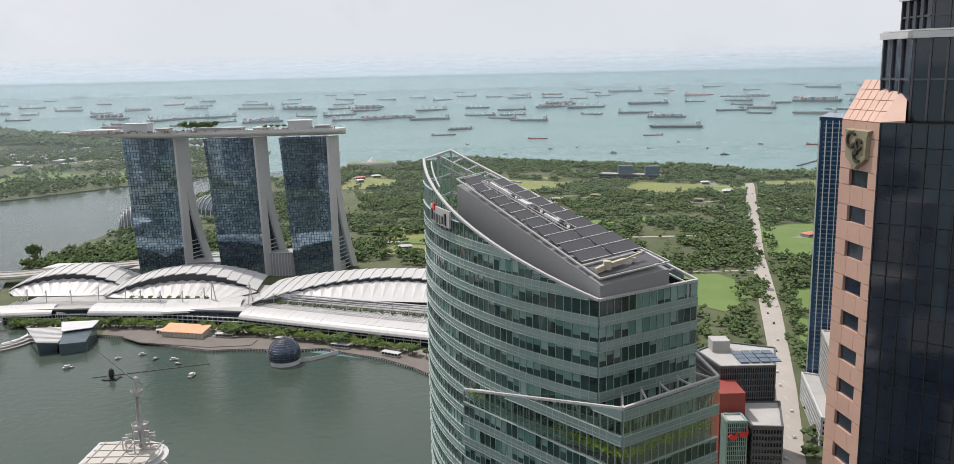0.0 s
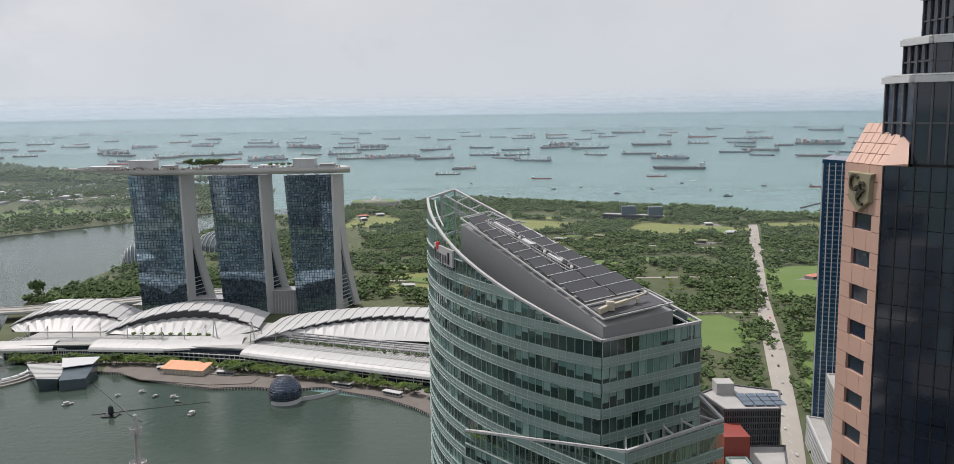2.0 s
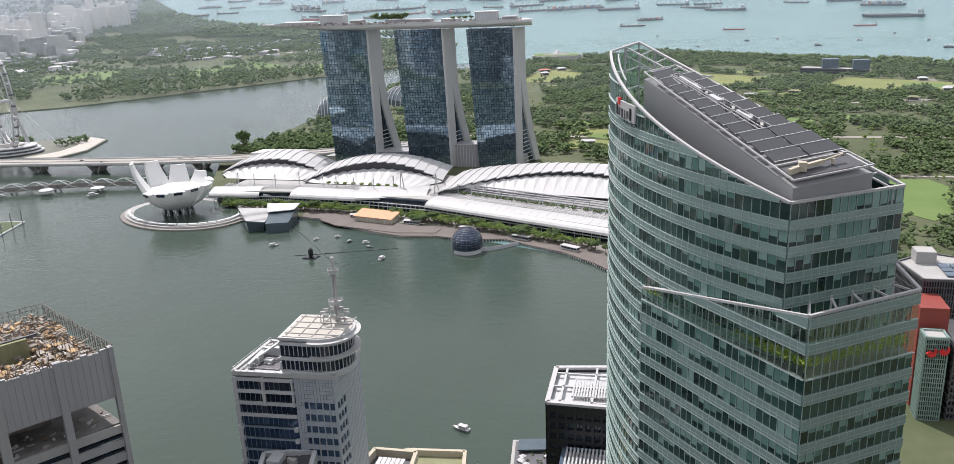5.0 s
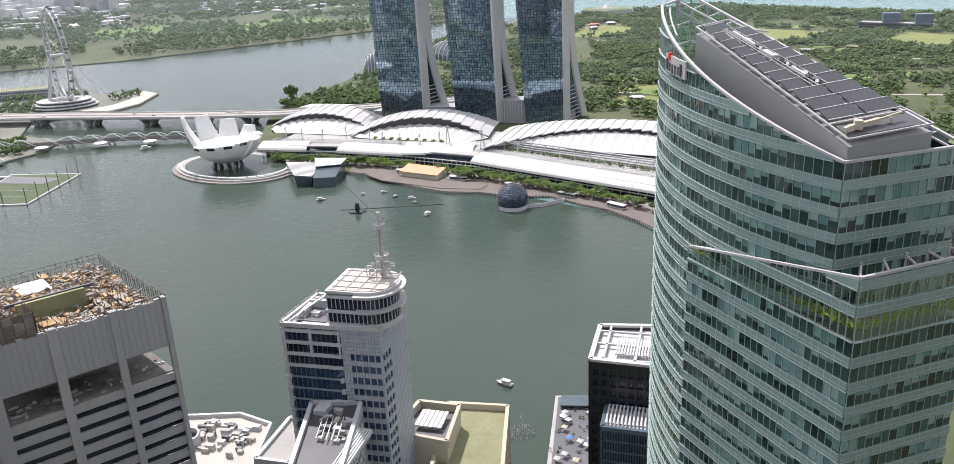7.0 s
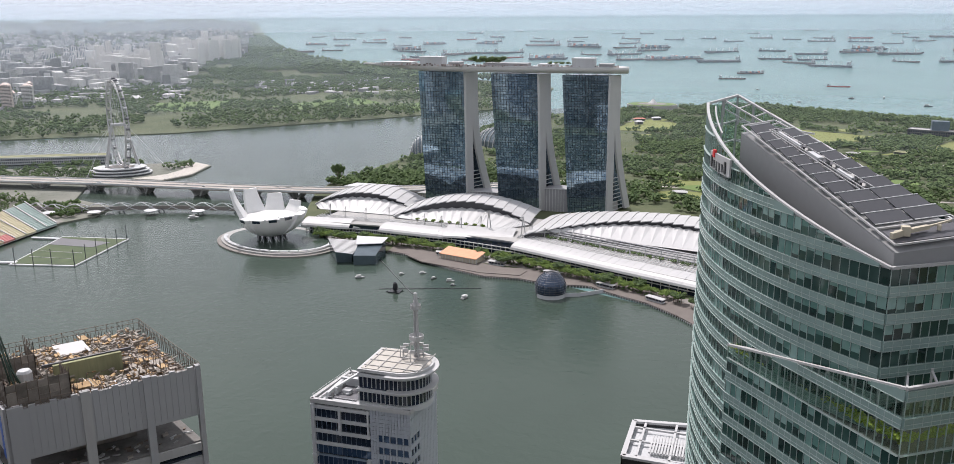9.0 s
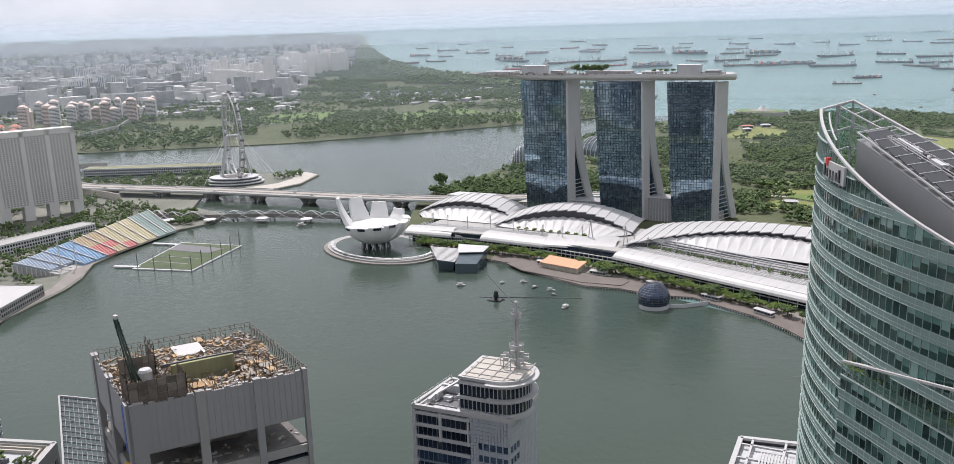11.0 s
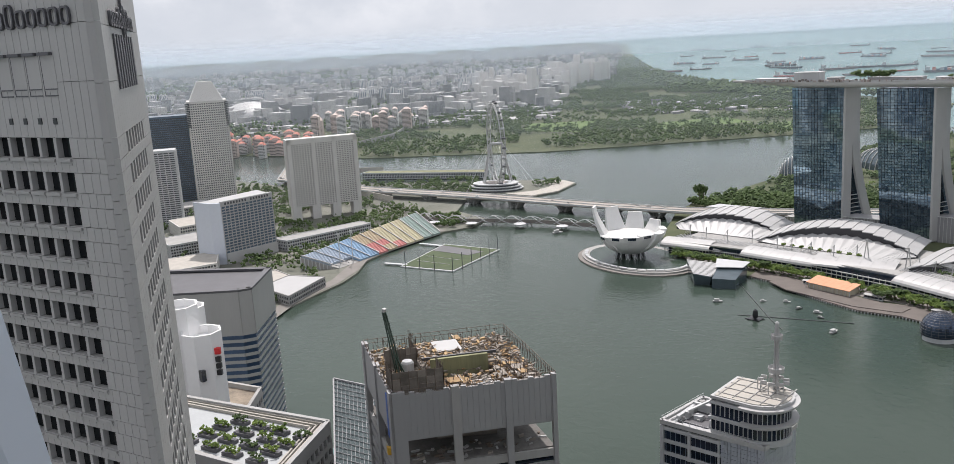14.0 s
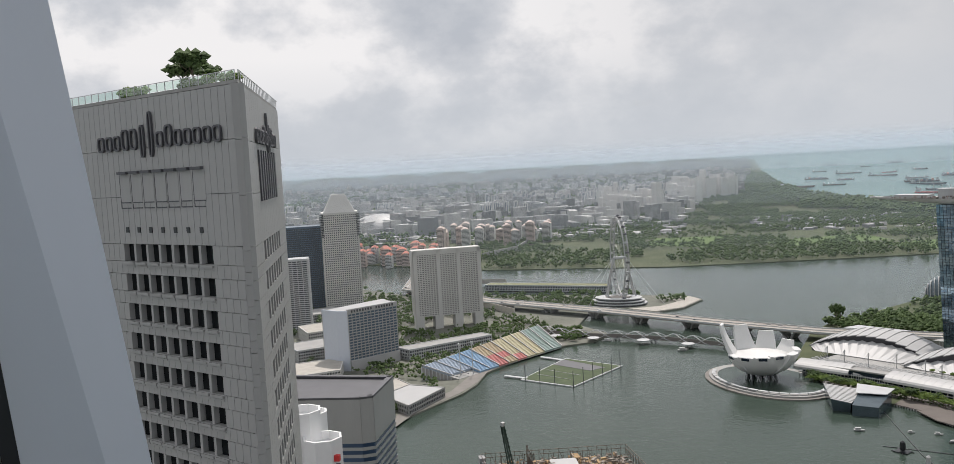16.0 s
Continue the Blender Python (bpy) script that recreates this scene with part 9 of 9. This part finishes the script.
# roof trees and shrubs of the grey tower
e_ = Vector((-38.8, -9.3)).normalized()
A_ = Vector(ad(-65.74, 112))
for s, sc in ((13.5, 0.50), (16.0, 0.40), (10.0, 0.30)):
    q = A_ + e_ * s + Vector((-0.23, 0.97)) * 3.0
    copy_thing(dark[int(s) % 2], pose(q.x, q.y, 280.2, 0, 0, 50 * s) @ Matrix.Scale(sc, 4))
ac = Acc()
for s, rr in ((26, 1.6), (27.5, 1.5), (29, 1.4), (12, 1.2), (14, 1.1), (5, 1.2), (3, 1.0), (9, 1.3)):
    q = A_ + e_ * s + Vector((-0.23, 0.97)) * 2.0
    leaf_body(ac, (q.x, q.y, 281.2), rr, rng, 26, 0.7)
ob = new("roof_shrubs", ac.mesh("roof_shrubs", M["leaf_light"]))
tagged(ob, "green shrubs behind the roof railing", "shrubs", "", "stuff")


# ---- the city towards the horizon ----
def city(name, label, n, az0, az1, d0, d1, h0, h1, w0, w1, m, seed, power=1.0, skip=None):
    rng = random.Random(seed)
    acc = Acc()
    k = 0
    while k < n:
        az, d = rng.uniform(az0, az1), d0 * (d1 / d0) ** (rng.random() ** power)
        x, y = polar(az, d)
        if skip and skip(az, d):
            continue
        k += 1
        w, l, h = rng.uniform(w0, w1) * 0.5, rng.uniform(w0, w1), rng.uniform(h0, h1) * (1 if rng.random() < 0.8 else 1.4)
        a = rng.uniform(0, math.pi)
        ux, uy = Vector((math.cos(a), math.sin(a))) * l / 2, Vector((-math.sin(a), math.cos(a))) * w / 2
        c = Vector((x, y))
        q = [c - ux - uy, c + ux - uy, c + ux + uy, c - ux + uy]
        acc.hexa([far(*p, 2) for p in q] + [far(*p, 2 + h) for p in q])
    ob = new(name, acc.mesh(name, M[m]))
    return tagged(ob, label, "city blocks", "", "stuff")


coast = lambda az, d: az > -32.6 - (0 if d > 9000 else (9000 - d) / 3500) - (2.5 if d < 5500 else 0)
city("far_city", "pale apartment blocks of a city spreading to the horizon", 5600, -80, -33, 3300, 30000, 15, 62, 25, 90, "citywall", 51, 0.85, coast)
city("low_city", "low mixed roofs of the city beyond the water", 2300, -80, -37, 2900, 9000, 5, 14, 25, 70, "citywall", 52, 1.0, coast)
city("far_estate", "cluster of tall white apartment slabs by the woods", 46, -42.5, -38.3, 3950, 4600, 70, 105, 26, 60, "whiteapt", 53)
city("far_estate", "cluster of tall white apartment slabs by the woods", 22, -36.2, -33.9, 5200, 6000, 85, 125, 30, 60, "whiteapt", 54)
city("far_estate", "cluster of tall white apartment slabs by the woods", 40, -38.0, -36.0, 4800, 6500, 60, 90, 30, 60, "whiteapt", 56)
city("coast_buildings", "low pale buildings among trees on the far bank", 90, -33, -22, 2900, 3500, 5, 12, 12, 50, "citywall", 55)


def slab_rows(n, az0, az1, d0, d1, seed):
    """Estates of tall pale slabs standing in short parallel rows, with window bands between their floors."""
    rng = random.Random(seed)
    walls, dark = Acc(), Acc()
    for _ in range(n):
        az, d = rng.uniform(az0, az1), rng.uniform(d0, d1)
        a = rng.uniform(-0.5, 0.5) + radians(-az)
        h = rng.uniform(38, 78)
        for j in range(rng.randint(2, 6)):
            ux, uy = Vector((math.cos(a), math.sin(a))), Vector((-math.sin(a), math.cos(a)))
            c = Vector(polar(az, d)) + ux * j * rng.uniform(34, 48) + uy * rng.uniform(-20, 20)
            l, w, hh = rng.uniform(11, 17), 7.0, h + rng.uniform(-8, 8)
            for acc_, gl, gw, z0, z1 in ((walls, l, w, 2, hh), (walls, l * 0.35, w * 0.7, hh, hh + 5)):
                q = [c - ux * gl - uy * gw, c + ux * gl - uy * gw, c + ux * gl + uy * gw, c - ux * gl + uy * gw]
                acc_.hexa([far(*p, z0) for p in q] + [far(*p, z1) for p in q])
            for k in range(3):
                off_ = -l + 2 * l * (k + 0.28) / 3
                q = [c + ux * off_ - uy * (w + 0.6), c + ux * (off_ + l * 0.26) - uy * (w + 0.6), c + ux * (off_ + l * 0.26) - uy * w, c + ux * off_ - uy * w]
                dark.hexa([far(*p, 6) for p in q] + [far(*p, hh - 3) for p in q])
    t = thing("housing_estate", "rows of tall pale apartment slabs with dark window bays", "apartment blocks")
    walls.part("slab_walls", M["whiteapt"], t, "", "stuff")
    dark.part("window_bays", M["steelblue"], t, "", "stuff")


slab_rows(16, -56, -49, 4300, 5600, 81)
slab_rows(16, -49, -43, 4600, 6000, 82)
slab_rows(12, -66, -56, 4000, 5600, 83)
slab_rows(10, -43, -38.5, 5600, 7500, 84)


def pink_estate():
    rng = random.Random(61)
    for k in range(66):
        d = rng.uniform(2330, 2620) if k < 36 else rng.uniform(2750, 2995)
        az = rng.uniform(-59.8, -53.6) if k < 36 else rng.uniform(-53.4, -45.8)
        h = rng.uniform(26, 46) if k < 36 else rng.uniform(44, 74)
        x, y = polar(az, d)
        t = thing("apartment_block", "pink-rendered apartment block with terracotta roof" if k < 36 else "pale pink stepped apartment tower", "apartment block", (*far(x, y, 2),), rng.uniform(20, 60), "riverside apartments")
        bm = bmesh.new()
        w = rng.uniform(8, 15)
        box(bm, -w, -9, 0, w, 9, h)
        box(bm, -w * 0.6, -12, 0, w * 0.6, 12, h + 3)
        part("walls", bm, M["pinkwall"] if k % 3 and k < 52 else M["whiteapt"], t)
        ac = Acc()
        for z in range(3, int(h), 4):
            ac.box(-w - 0.2, -9.25, z, w + 0.2, -8.8, z + 1.5)
            ac.box(-w * 0.6, -12.25, z, w * 0.6, -11.8, z + 1.5)
        ac.part("window_band", M["darkwin"], t)
        bm = bmesh.new()
        for hx, hy, zz in ((w, 9, h), (w * 0.6, 12, h + 3)):
            vs = [bm.verts.new((sx * (hx + 1), sy * (hy + 1), zz)) for sx, sy in ((-1, -1), (1, -1), (1, 1), (-1, 1))]
            r0, r1 = bm.verts.new((-hx * 0.5, 0, zz + 5)), bm.verts.new((hx * 0.5, 0, zz + 5))
            for f in ((vs[0], vs[1], r1, r0), (vs[1], vs[2], r1), (vs[2], vs[3], r0, r1), (vs[3], vs[0], r0)):
                bm.faces.new(f)
            bm.faces.new(vs[::-1])
        part("roof", bm, M["terracotta"] if k < 36 else M["pinkwall"], t)


pink_estate()
for (x, y), r_, h_ in (((-3190, 2060), 150, 78), ((-2905, 2140), 95, 42)):
    t_ = thing("stadium_dome", "white domed sports stadium roof", "stadium", (*far(x, y, 2),), 30)
    s_ = far(x, y).xy.length / math.hypot(x, y)
    bm = bmesh.new()
    lathe(bm, [(r_ * s_ * math.cos(radians(a)), h_ * s_ * math.sin(radians(a)) ** 1.1) for a in range(0, 90, 9)] + [(0, h_ * s_)], 32)
    part("shell", bm, M["white"], t_)
    for k in range(8):
        ac = Acc()
        pp_ = [Vector((r_ * s_ * 1.01 * math.cos(radians(a)) * math.cos(k * 0.4), r_ * s_ * 1.01 * math.cos(radians(a)) * math.sin(k * 0.4), h_ * s_ * 1.01 * math.sin(radians(a)) ** 1.1)) for a in range(0, 181, 12) if a <= 90]
        for p, q in zip(pp_, pp_[1:]):
            ac.bar(p, q, 2.5)
        ac.part("rib", M["grey"], t_)
# sea road bridge and boats on the river
kb = thing("bridge", "low pale road bridge over the river mouth", "bridge")
for p, q in (((-1867, 1539), (-1925, 1727)), ((-1925, 1727), (-2300, 2200)), ((-2300, 2200), (-2565, 2728))):
    ac = Acc()
    ac.bar((*p, 9), (*q, 9), 3, 20)
    ac.part("deck_span", M["concrete"], kb)


# ---- ships and boats ----
def ship(label, m, kind_):
    t = thing("ship", label, "ship", (0, 0, -60), 0, "ships at anchor")
    L, W, H = 100.0, 15.0, 9.0
    bm = bmesh.new()
    plan = [(-L, -W * 0.8), (L * 0.8, -W), (L, 0), (L * 0.8, W), (-L, W * 0.8)]
    lo, hi = [bm.verts.new((x * 0.97, y * 0.85, 0)) for x, y in plan], [bm.verts.new((x * 1.03, y, H + (3 if x > 80 else 0))) for x, y in plan]
    bm.faces.new(lo[::-1])
    bm.faces.new(hi)
    for i in range(5):
        bm.faces.new((lo[i], lo[(i + 1) % 5], hi[(i + 1) % 5], hi[i]))
    part("hull", bm, m, t)
    ac = Acc()
    ac.box(-L * 0.92, -W * 0.7, H, -L * 0.76, W * 0.7, H + 17)
    ac.box(-L * 0.95, -W, H + 13, -L * 0.80, W, H + 16)
    ac.part("bridge_house", M["offwhite"], t)
    ac = Acc()
    ac.box(-L * 0.95, -3, H + 2, -L * 0.93, 3, H + 24)
    ac.part("funnel", M["darkgrey"], t)
    if kind_ == "bulk":
        for k in range(4):
            ac = Acc()
            x = -L * 0.5 + 38 * k
            ac.box(x - 1.2, -1.2, H, x + 1.2, 1.2, H + 19)
            ac.bar((x, 0, H + 8), (x + 18, 0, H + 15), 1.2)
            ac.part("deck_crane", M["steel"], t)
    elif kind_ == "box":
        rng = random.Random(2)
        for k in range(10):
            ac = Acc()
            x = -L * 0.66 + 15 * k
            ac.box(x, -W * 0.9, H, x + 13, W * 0.9, H + rng.uniform(6, 14))
            ac.part("container_stack", M[rng.choice(("terracotta", "steelblue", "grey"))], t)
    else:
        ac = Acc()
        ac.bar((-L * 0.7, 0, H + 2), (L * 0.9, 0, H + 2), 2.2)
        ac.bar((L * 0.7, 0, H), (L * 0.7, 0, H + 13), 1.2)
        ac.bar((0, 0, H), (0, 0, H + 10), 1.0)
        ac.part("deck_pipe", M["grey"], t)
    return t


kinds = [ship("dark bulk carrier at anchor with deck cranes", M["hull"], "bulk"), ship("dark tanker at anchor on the hazy sea", M["hull"], "tank"), ship("container ship at anchor with stacked boxes", M["hull"], "box"), ship("red-hulled tanker at anchor on the sea", M["redhull"], "tank")]
rng = random.Random(91)


def put_ship(k, az, d, length, turn):
    x, y = polar(az, d)
    p = far(x, y, 0)
    s = p.xy.length / d
    base = kinds[k]
    copy_thing(base, Matrix.Translation(p) @ pose(0, 0, 0, 0, 0, turn - az) @ Matrix.Scale(length / 230.0 * s, 4))


placed = []
for az, el, lg, k in ((-2.1, -4.25, 120, 0), (4.2, -4.6, 90, 3), (11.75, -4.45, 90, 3), (13.2, -3.95, 260, 1), (3.6, -3.4, 230, 0), (-1.0, -3.9, 130, 2), (-8.3, -3.1, 230, 0), (12.6, -3.3, 230, 2), (10.6, -3.0, 230, 1), (21.9, -5.0, 90, 3), (-3.0, -3.2, 260, 1), (0.4, -3.0, 210, 0),
                      (21.6, -3.1, 260, 1), (18.2, -2.75, 260, 1), (21.7, -2.35, 380, 2), (11.4, -2.4, 330, 1), (7.4, -2.6, 300, 0), (5.7, -2.35, 260, 2), (14.6, -1.9, 300, 3), (22.0, -1.5, 420, 1), (-11.5, -2.3, 300, 2), (-14.2, -2.2, 320, 1), (-13.4, -2.8, 130, 0), (3.0, -1.9, 260, 0), (9.9, -1.6, 420, 1), (16.6, -2.0, 220, 1)):
    d = EYE / math.tan(radians(-el))
    put_ship(k, az, d, lg, rng.choice((0, 180)) + rng.uniform(-14, 14))
    placed.append((az, el))
n = 0
while n < 105:
    az, el = rng.uniform(-31, 27), -(0.95 + 2.3 * rng.random() ** 1.7)
    if az < -26 and el < -2.6 or az > 24 and el < -3:
        continue
    if any(abs(az - a) < 1.4 and abs(el - e) < 0.16 for a, e in placed):
        continue
    placed.append((az, el))
    n += 1
    put_ship(rng.choice((0, 0, 1, 1, 2, 3 if rng.random() < 0.3 else 1)), az, EYE / math.tan(radians(-el)), rng.uniform(140, 270), rng.choice((0, 180)) + rng.uniform(-25, 25))


def small_boat(label, m):
    t = thing("boat", label, "boat", (0, 0, -40), 0, "small boats")
    bm = bmesh.new()
    plan = [(-6, -2), (3, -2), (7, 0), (3, 2), (-6, 2)]
    lo, hi = [bm.verts.new((x * 0.9, y * 0.7, 0)) for x, y in plan], [bm.verts.new((x, y, 1.6)) for x, y in plan]
    bm.faces.new(lo[::-1])
    bm.faces.new(hi)
    for i in range(5):
        bm.faces.new((lo[i], lo[(i + 1) % 5], hi[(i + 1) % 5], hi[i]))
    part("hull", bm, m, t)
    ac = Acc()
    ac.box(-4, -1.5, 1.6, 1.5, 1.5, 3.4)
    ac.box(-4.5, -1.8, 3.5, 2, 1.8, 3.8)
    ac.part("cabin", M["white"], t)
    return t


b1 = small_boat("small white boat on the calm bay", M["white"])
b2 = small_boat("small dark work boat on the water", M["darkgrey"])
for x, y, a, s, b in ((-387, 766, 30, 0.8, b1), (-261, 737, 80, 0.9, b1), (-293, 783, 10, 0.7, b1), (-312, 786, 60, 0.6, b2), (-330, 800, 20, 0.6, b1), (-350, 790, 40, 0.5, b1), (-285, 770, 0, 0.5, b2), (-114, 441, 160, 0.9, b1), (-845, 925, 30, 0.9, b1), (-720, 940, 60, 1.2, b1), (-1300, 1500, 20, 1.0, b1)):
    copy_thing(b, pose(x, y, 0.3, 0, 0, a) @ Matrix.Scale(s, 4))
for az, el, s in ((5.0, -5.3, 1.5), (6.8, -5.2, 1.6), (9.2, -5.6, 1.8), (11.5, -5.3, 1.4), (15.2, -5.3, 1.5), (16.3, -5.7, 2.2), (13.4, -4.9, 1.3), (18.5, -5.0, 1.5), (2.0, -5.6, 1.2), (-0.5, -4.9, 1.2)):
    d = EYE / math.tan(radians(-el))
    copy_thing(b2 if s > 1.45 else b1, pose(*far(*polar(az, d), 0.2), 0, 0, rng.uniform(0, 360)) @ Matrix.Scale(s, 4))
# wakes
ac = Acc()
for az, el, lg in ((12.6, -4.75, 90), (16.2, -4.9, 110), (17.4, -5.3, 80), (13.9, -4.7, 60)):
    d = EYE / math.tan(radians(-el))
    p = far(*polar(az, d), 0.15)
    ac.hexa([(p.x, p.y - 3, p.z), (p.x + lg, p.y - 1, p.z), (p.x + lg, p.y + 2, p.z), (p.x, p.y + 5, p.z), (p.x, p.y - 3, p.z + 0.3), (p.x + lg, p.y - 1, p.z + 0.3), (p.x + lg, p.y + 2, p.z + 0.3), (p.x, p.y + 5, p.z + 0.3)])
ob = new("boat_wakes", ac.mesh("boat_wakes", M["white"]))
tagged(ob, "white foam wakes behind small boats", "foam", "", "stuff")
# the show pontoon and its floating booms
t_ = thing("pontoon", "small dark show pontoon with a black upright float", "pontoon", (-333, 735, 0))
ac = Acc()
ac.box(-6, -5, 0, 6, 5, 1.2)
ac.part("raft", M["black"], t_)
bm = bmesh.new()
lathe(bm, [(0, 1), (2.2, 2), (2.6, 5), (2.0, 9), (0, 10.5)], 14)
part("float", bm, M["black"], t_)
for k in range(4):
    ac = Acc()
    ac.bar((0, 0, 1), (9 * math.cos(k * 1.57 + 0.4), 9 * math.sin(k * 1.57 + 0.4), 0.6), 0.5)
    ac.part("arm", M["black"], t_)
ac = Acc()
for p, q in (((-352, 738), (-255, 770)), ((-400, 840), (-318, 738)), ((-318, 738), (-300, 720))):
    ac.bar((*p, 0.35), (*q, 0.35), 0.5, 0.9)
ob = new("floating_boom", ac.mesh("floating_boom", M["darkgrey"]))
tagged(ob, "thin dark floating boom on the bay", "boom")
# the fountain jet
ac = Acc()
rng = random.Random(6)
for k in range(260):
    a, r_ = rng.uniform(0, 6.28), rng.random() ** 0.6 * 8
    z = max(0.3, (14 if r_ < 1.2 else 5.5) * (1 - r_ / 8.5) * rng.random())
    x, y = -93 + r_ * math.cos(a), 392 + r_ * math.sin(a)
    ac.bar((x, y, z), (x + 0.1, y, z + rng.uniform(0.2, 0.9)), 0.22)
ob = new("fountain_jet", ac.mesh("fountain_jet", M["white"]))
tagged(ob, "white spray of a fountain jet in the bay", "fountain", "", "stuff")


# ---- unseen blocks added behind the viewpoint for reflections, and the viewpoint's own tower ----
city("town_behind", "unseen pale blocks added behind the viewpoint for reflections", 260, 75, 285, 170, 1500, 50, 190, 30, 70, "citywall", 71)
own = thing("viewpoint_tower", "plain unseen tower behind the viewpoint with a blue-grey wall", "building")
# out of view; dark so that windows opposite mirror a dark wall
prism_part("wall", [(-14, -40), (30, -40), (30, -1.6), (-14, -1.6)], 2, 290, M["steelblue"], own)
prism_part("side_wall", [(-14, -1.6), (-2.75, -1.6), (-2.75, 0.1), (-14, 0.1)], 2, 290, M["offwhite"], own)


# ---- upright see-through curtains that stand in for haze over the distance ----
def haze_curtain(radius, amount, bottom):
    m = bpy.data.materials.new("haze_curtain_film")
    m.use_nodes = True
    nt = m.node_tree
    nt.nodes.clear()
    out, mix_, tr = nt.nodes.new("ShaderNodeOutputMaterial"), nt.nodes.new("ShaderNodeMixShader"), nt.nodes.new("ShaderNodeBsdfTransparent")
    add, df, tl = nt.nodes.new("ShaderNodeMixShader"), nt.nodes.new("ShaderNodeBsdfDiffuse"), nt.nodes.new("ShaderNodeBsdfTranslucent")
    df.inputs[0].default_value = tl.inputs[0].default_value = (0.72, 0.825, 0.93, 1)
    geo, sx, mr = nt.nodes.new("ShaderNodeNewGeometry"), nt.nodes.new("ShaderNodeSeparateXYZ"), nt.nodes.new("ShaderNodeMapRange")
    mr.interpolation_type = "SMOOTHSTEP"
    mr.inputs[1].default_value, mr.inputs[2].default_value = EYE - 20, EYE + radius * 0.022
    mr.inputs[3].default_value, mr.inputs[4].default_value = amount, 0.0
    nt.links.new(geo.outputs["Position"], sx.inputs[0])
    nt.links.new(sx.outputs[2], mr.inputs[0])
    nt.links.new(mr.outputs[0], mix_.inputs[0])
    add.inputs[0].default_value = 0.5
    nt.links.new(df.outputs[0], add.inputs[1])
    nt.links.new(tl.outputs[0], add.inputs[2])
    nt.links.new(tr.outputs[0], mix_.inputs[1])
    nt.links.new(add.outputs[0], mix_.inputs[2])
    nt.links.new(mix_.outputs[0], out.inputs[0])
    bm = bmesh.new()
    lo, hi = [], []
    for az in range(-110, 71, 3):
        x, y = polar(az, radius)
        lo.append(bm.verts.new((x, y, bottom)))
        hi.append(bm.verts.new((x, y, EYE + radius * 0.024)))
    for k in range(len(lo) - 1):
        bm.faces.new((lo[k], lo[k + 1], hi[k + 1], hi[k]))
    ob = solid("backdrop_haze_curtain", bm, m, "upright see-through curtain standing in for distance haze", "haze", "", "structure")


# each added curtain whitens what lies behind it, the farthest most
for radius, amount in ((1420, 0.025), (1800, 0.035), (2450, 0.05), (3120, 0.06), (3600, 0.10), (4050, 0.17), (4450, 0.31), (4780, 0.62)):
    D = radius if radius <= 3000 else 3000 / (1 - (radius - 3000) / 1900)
    haze_curtain(radius, amount, -2 if radius <= 3000 else EYE - EYE * radius / D - 3)
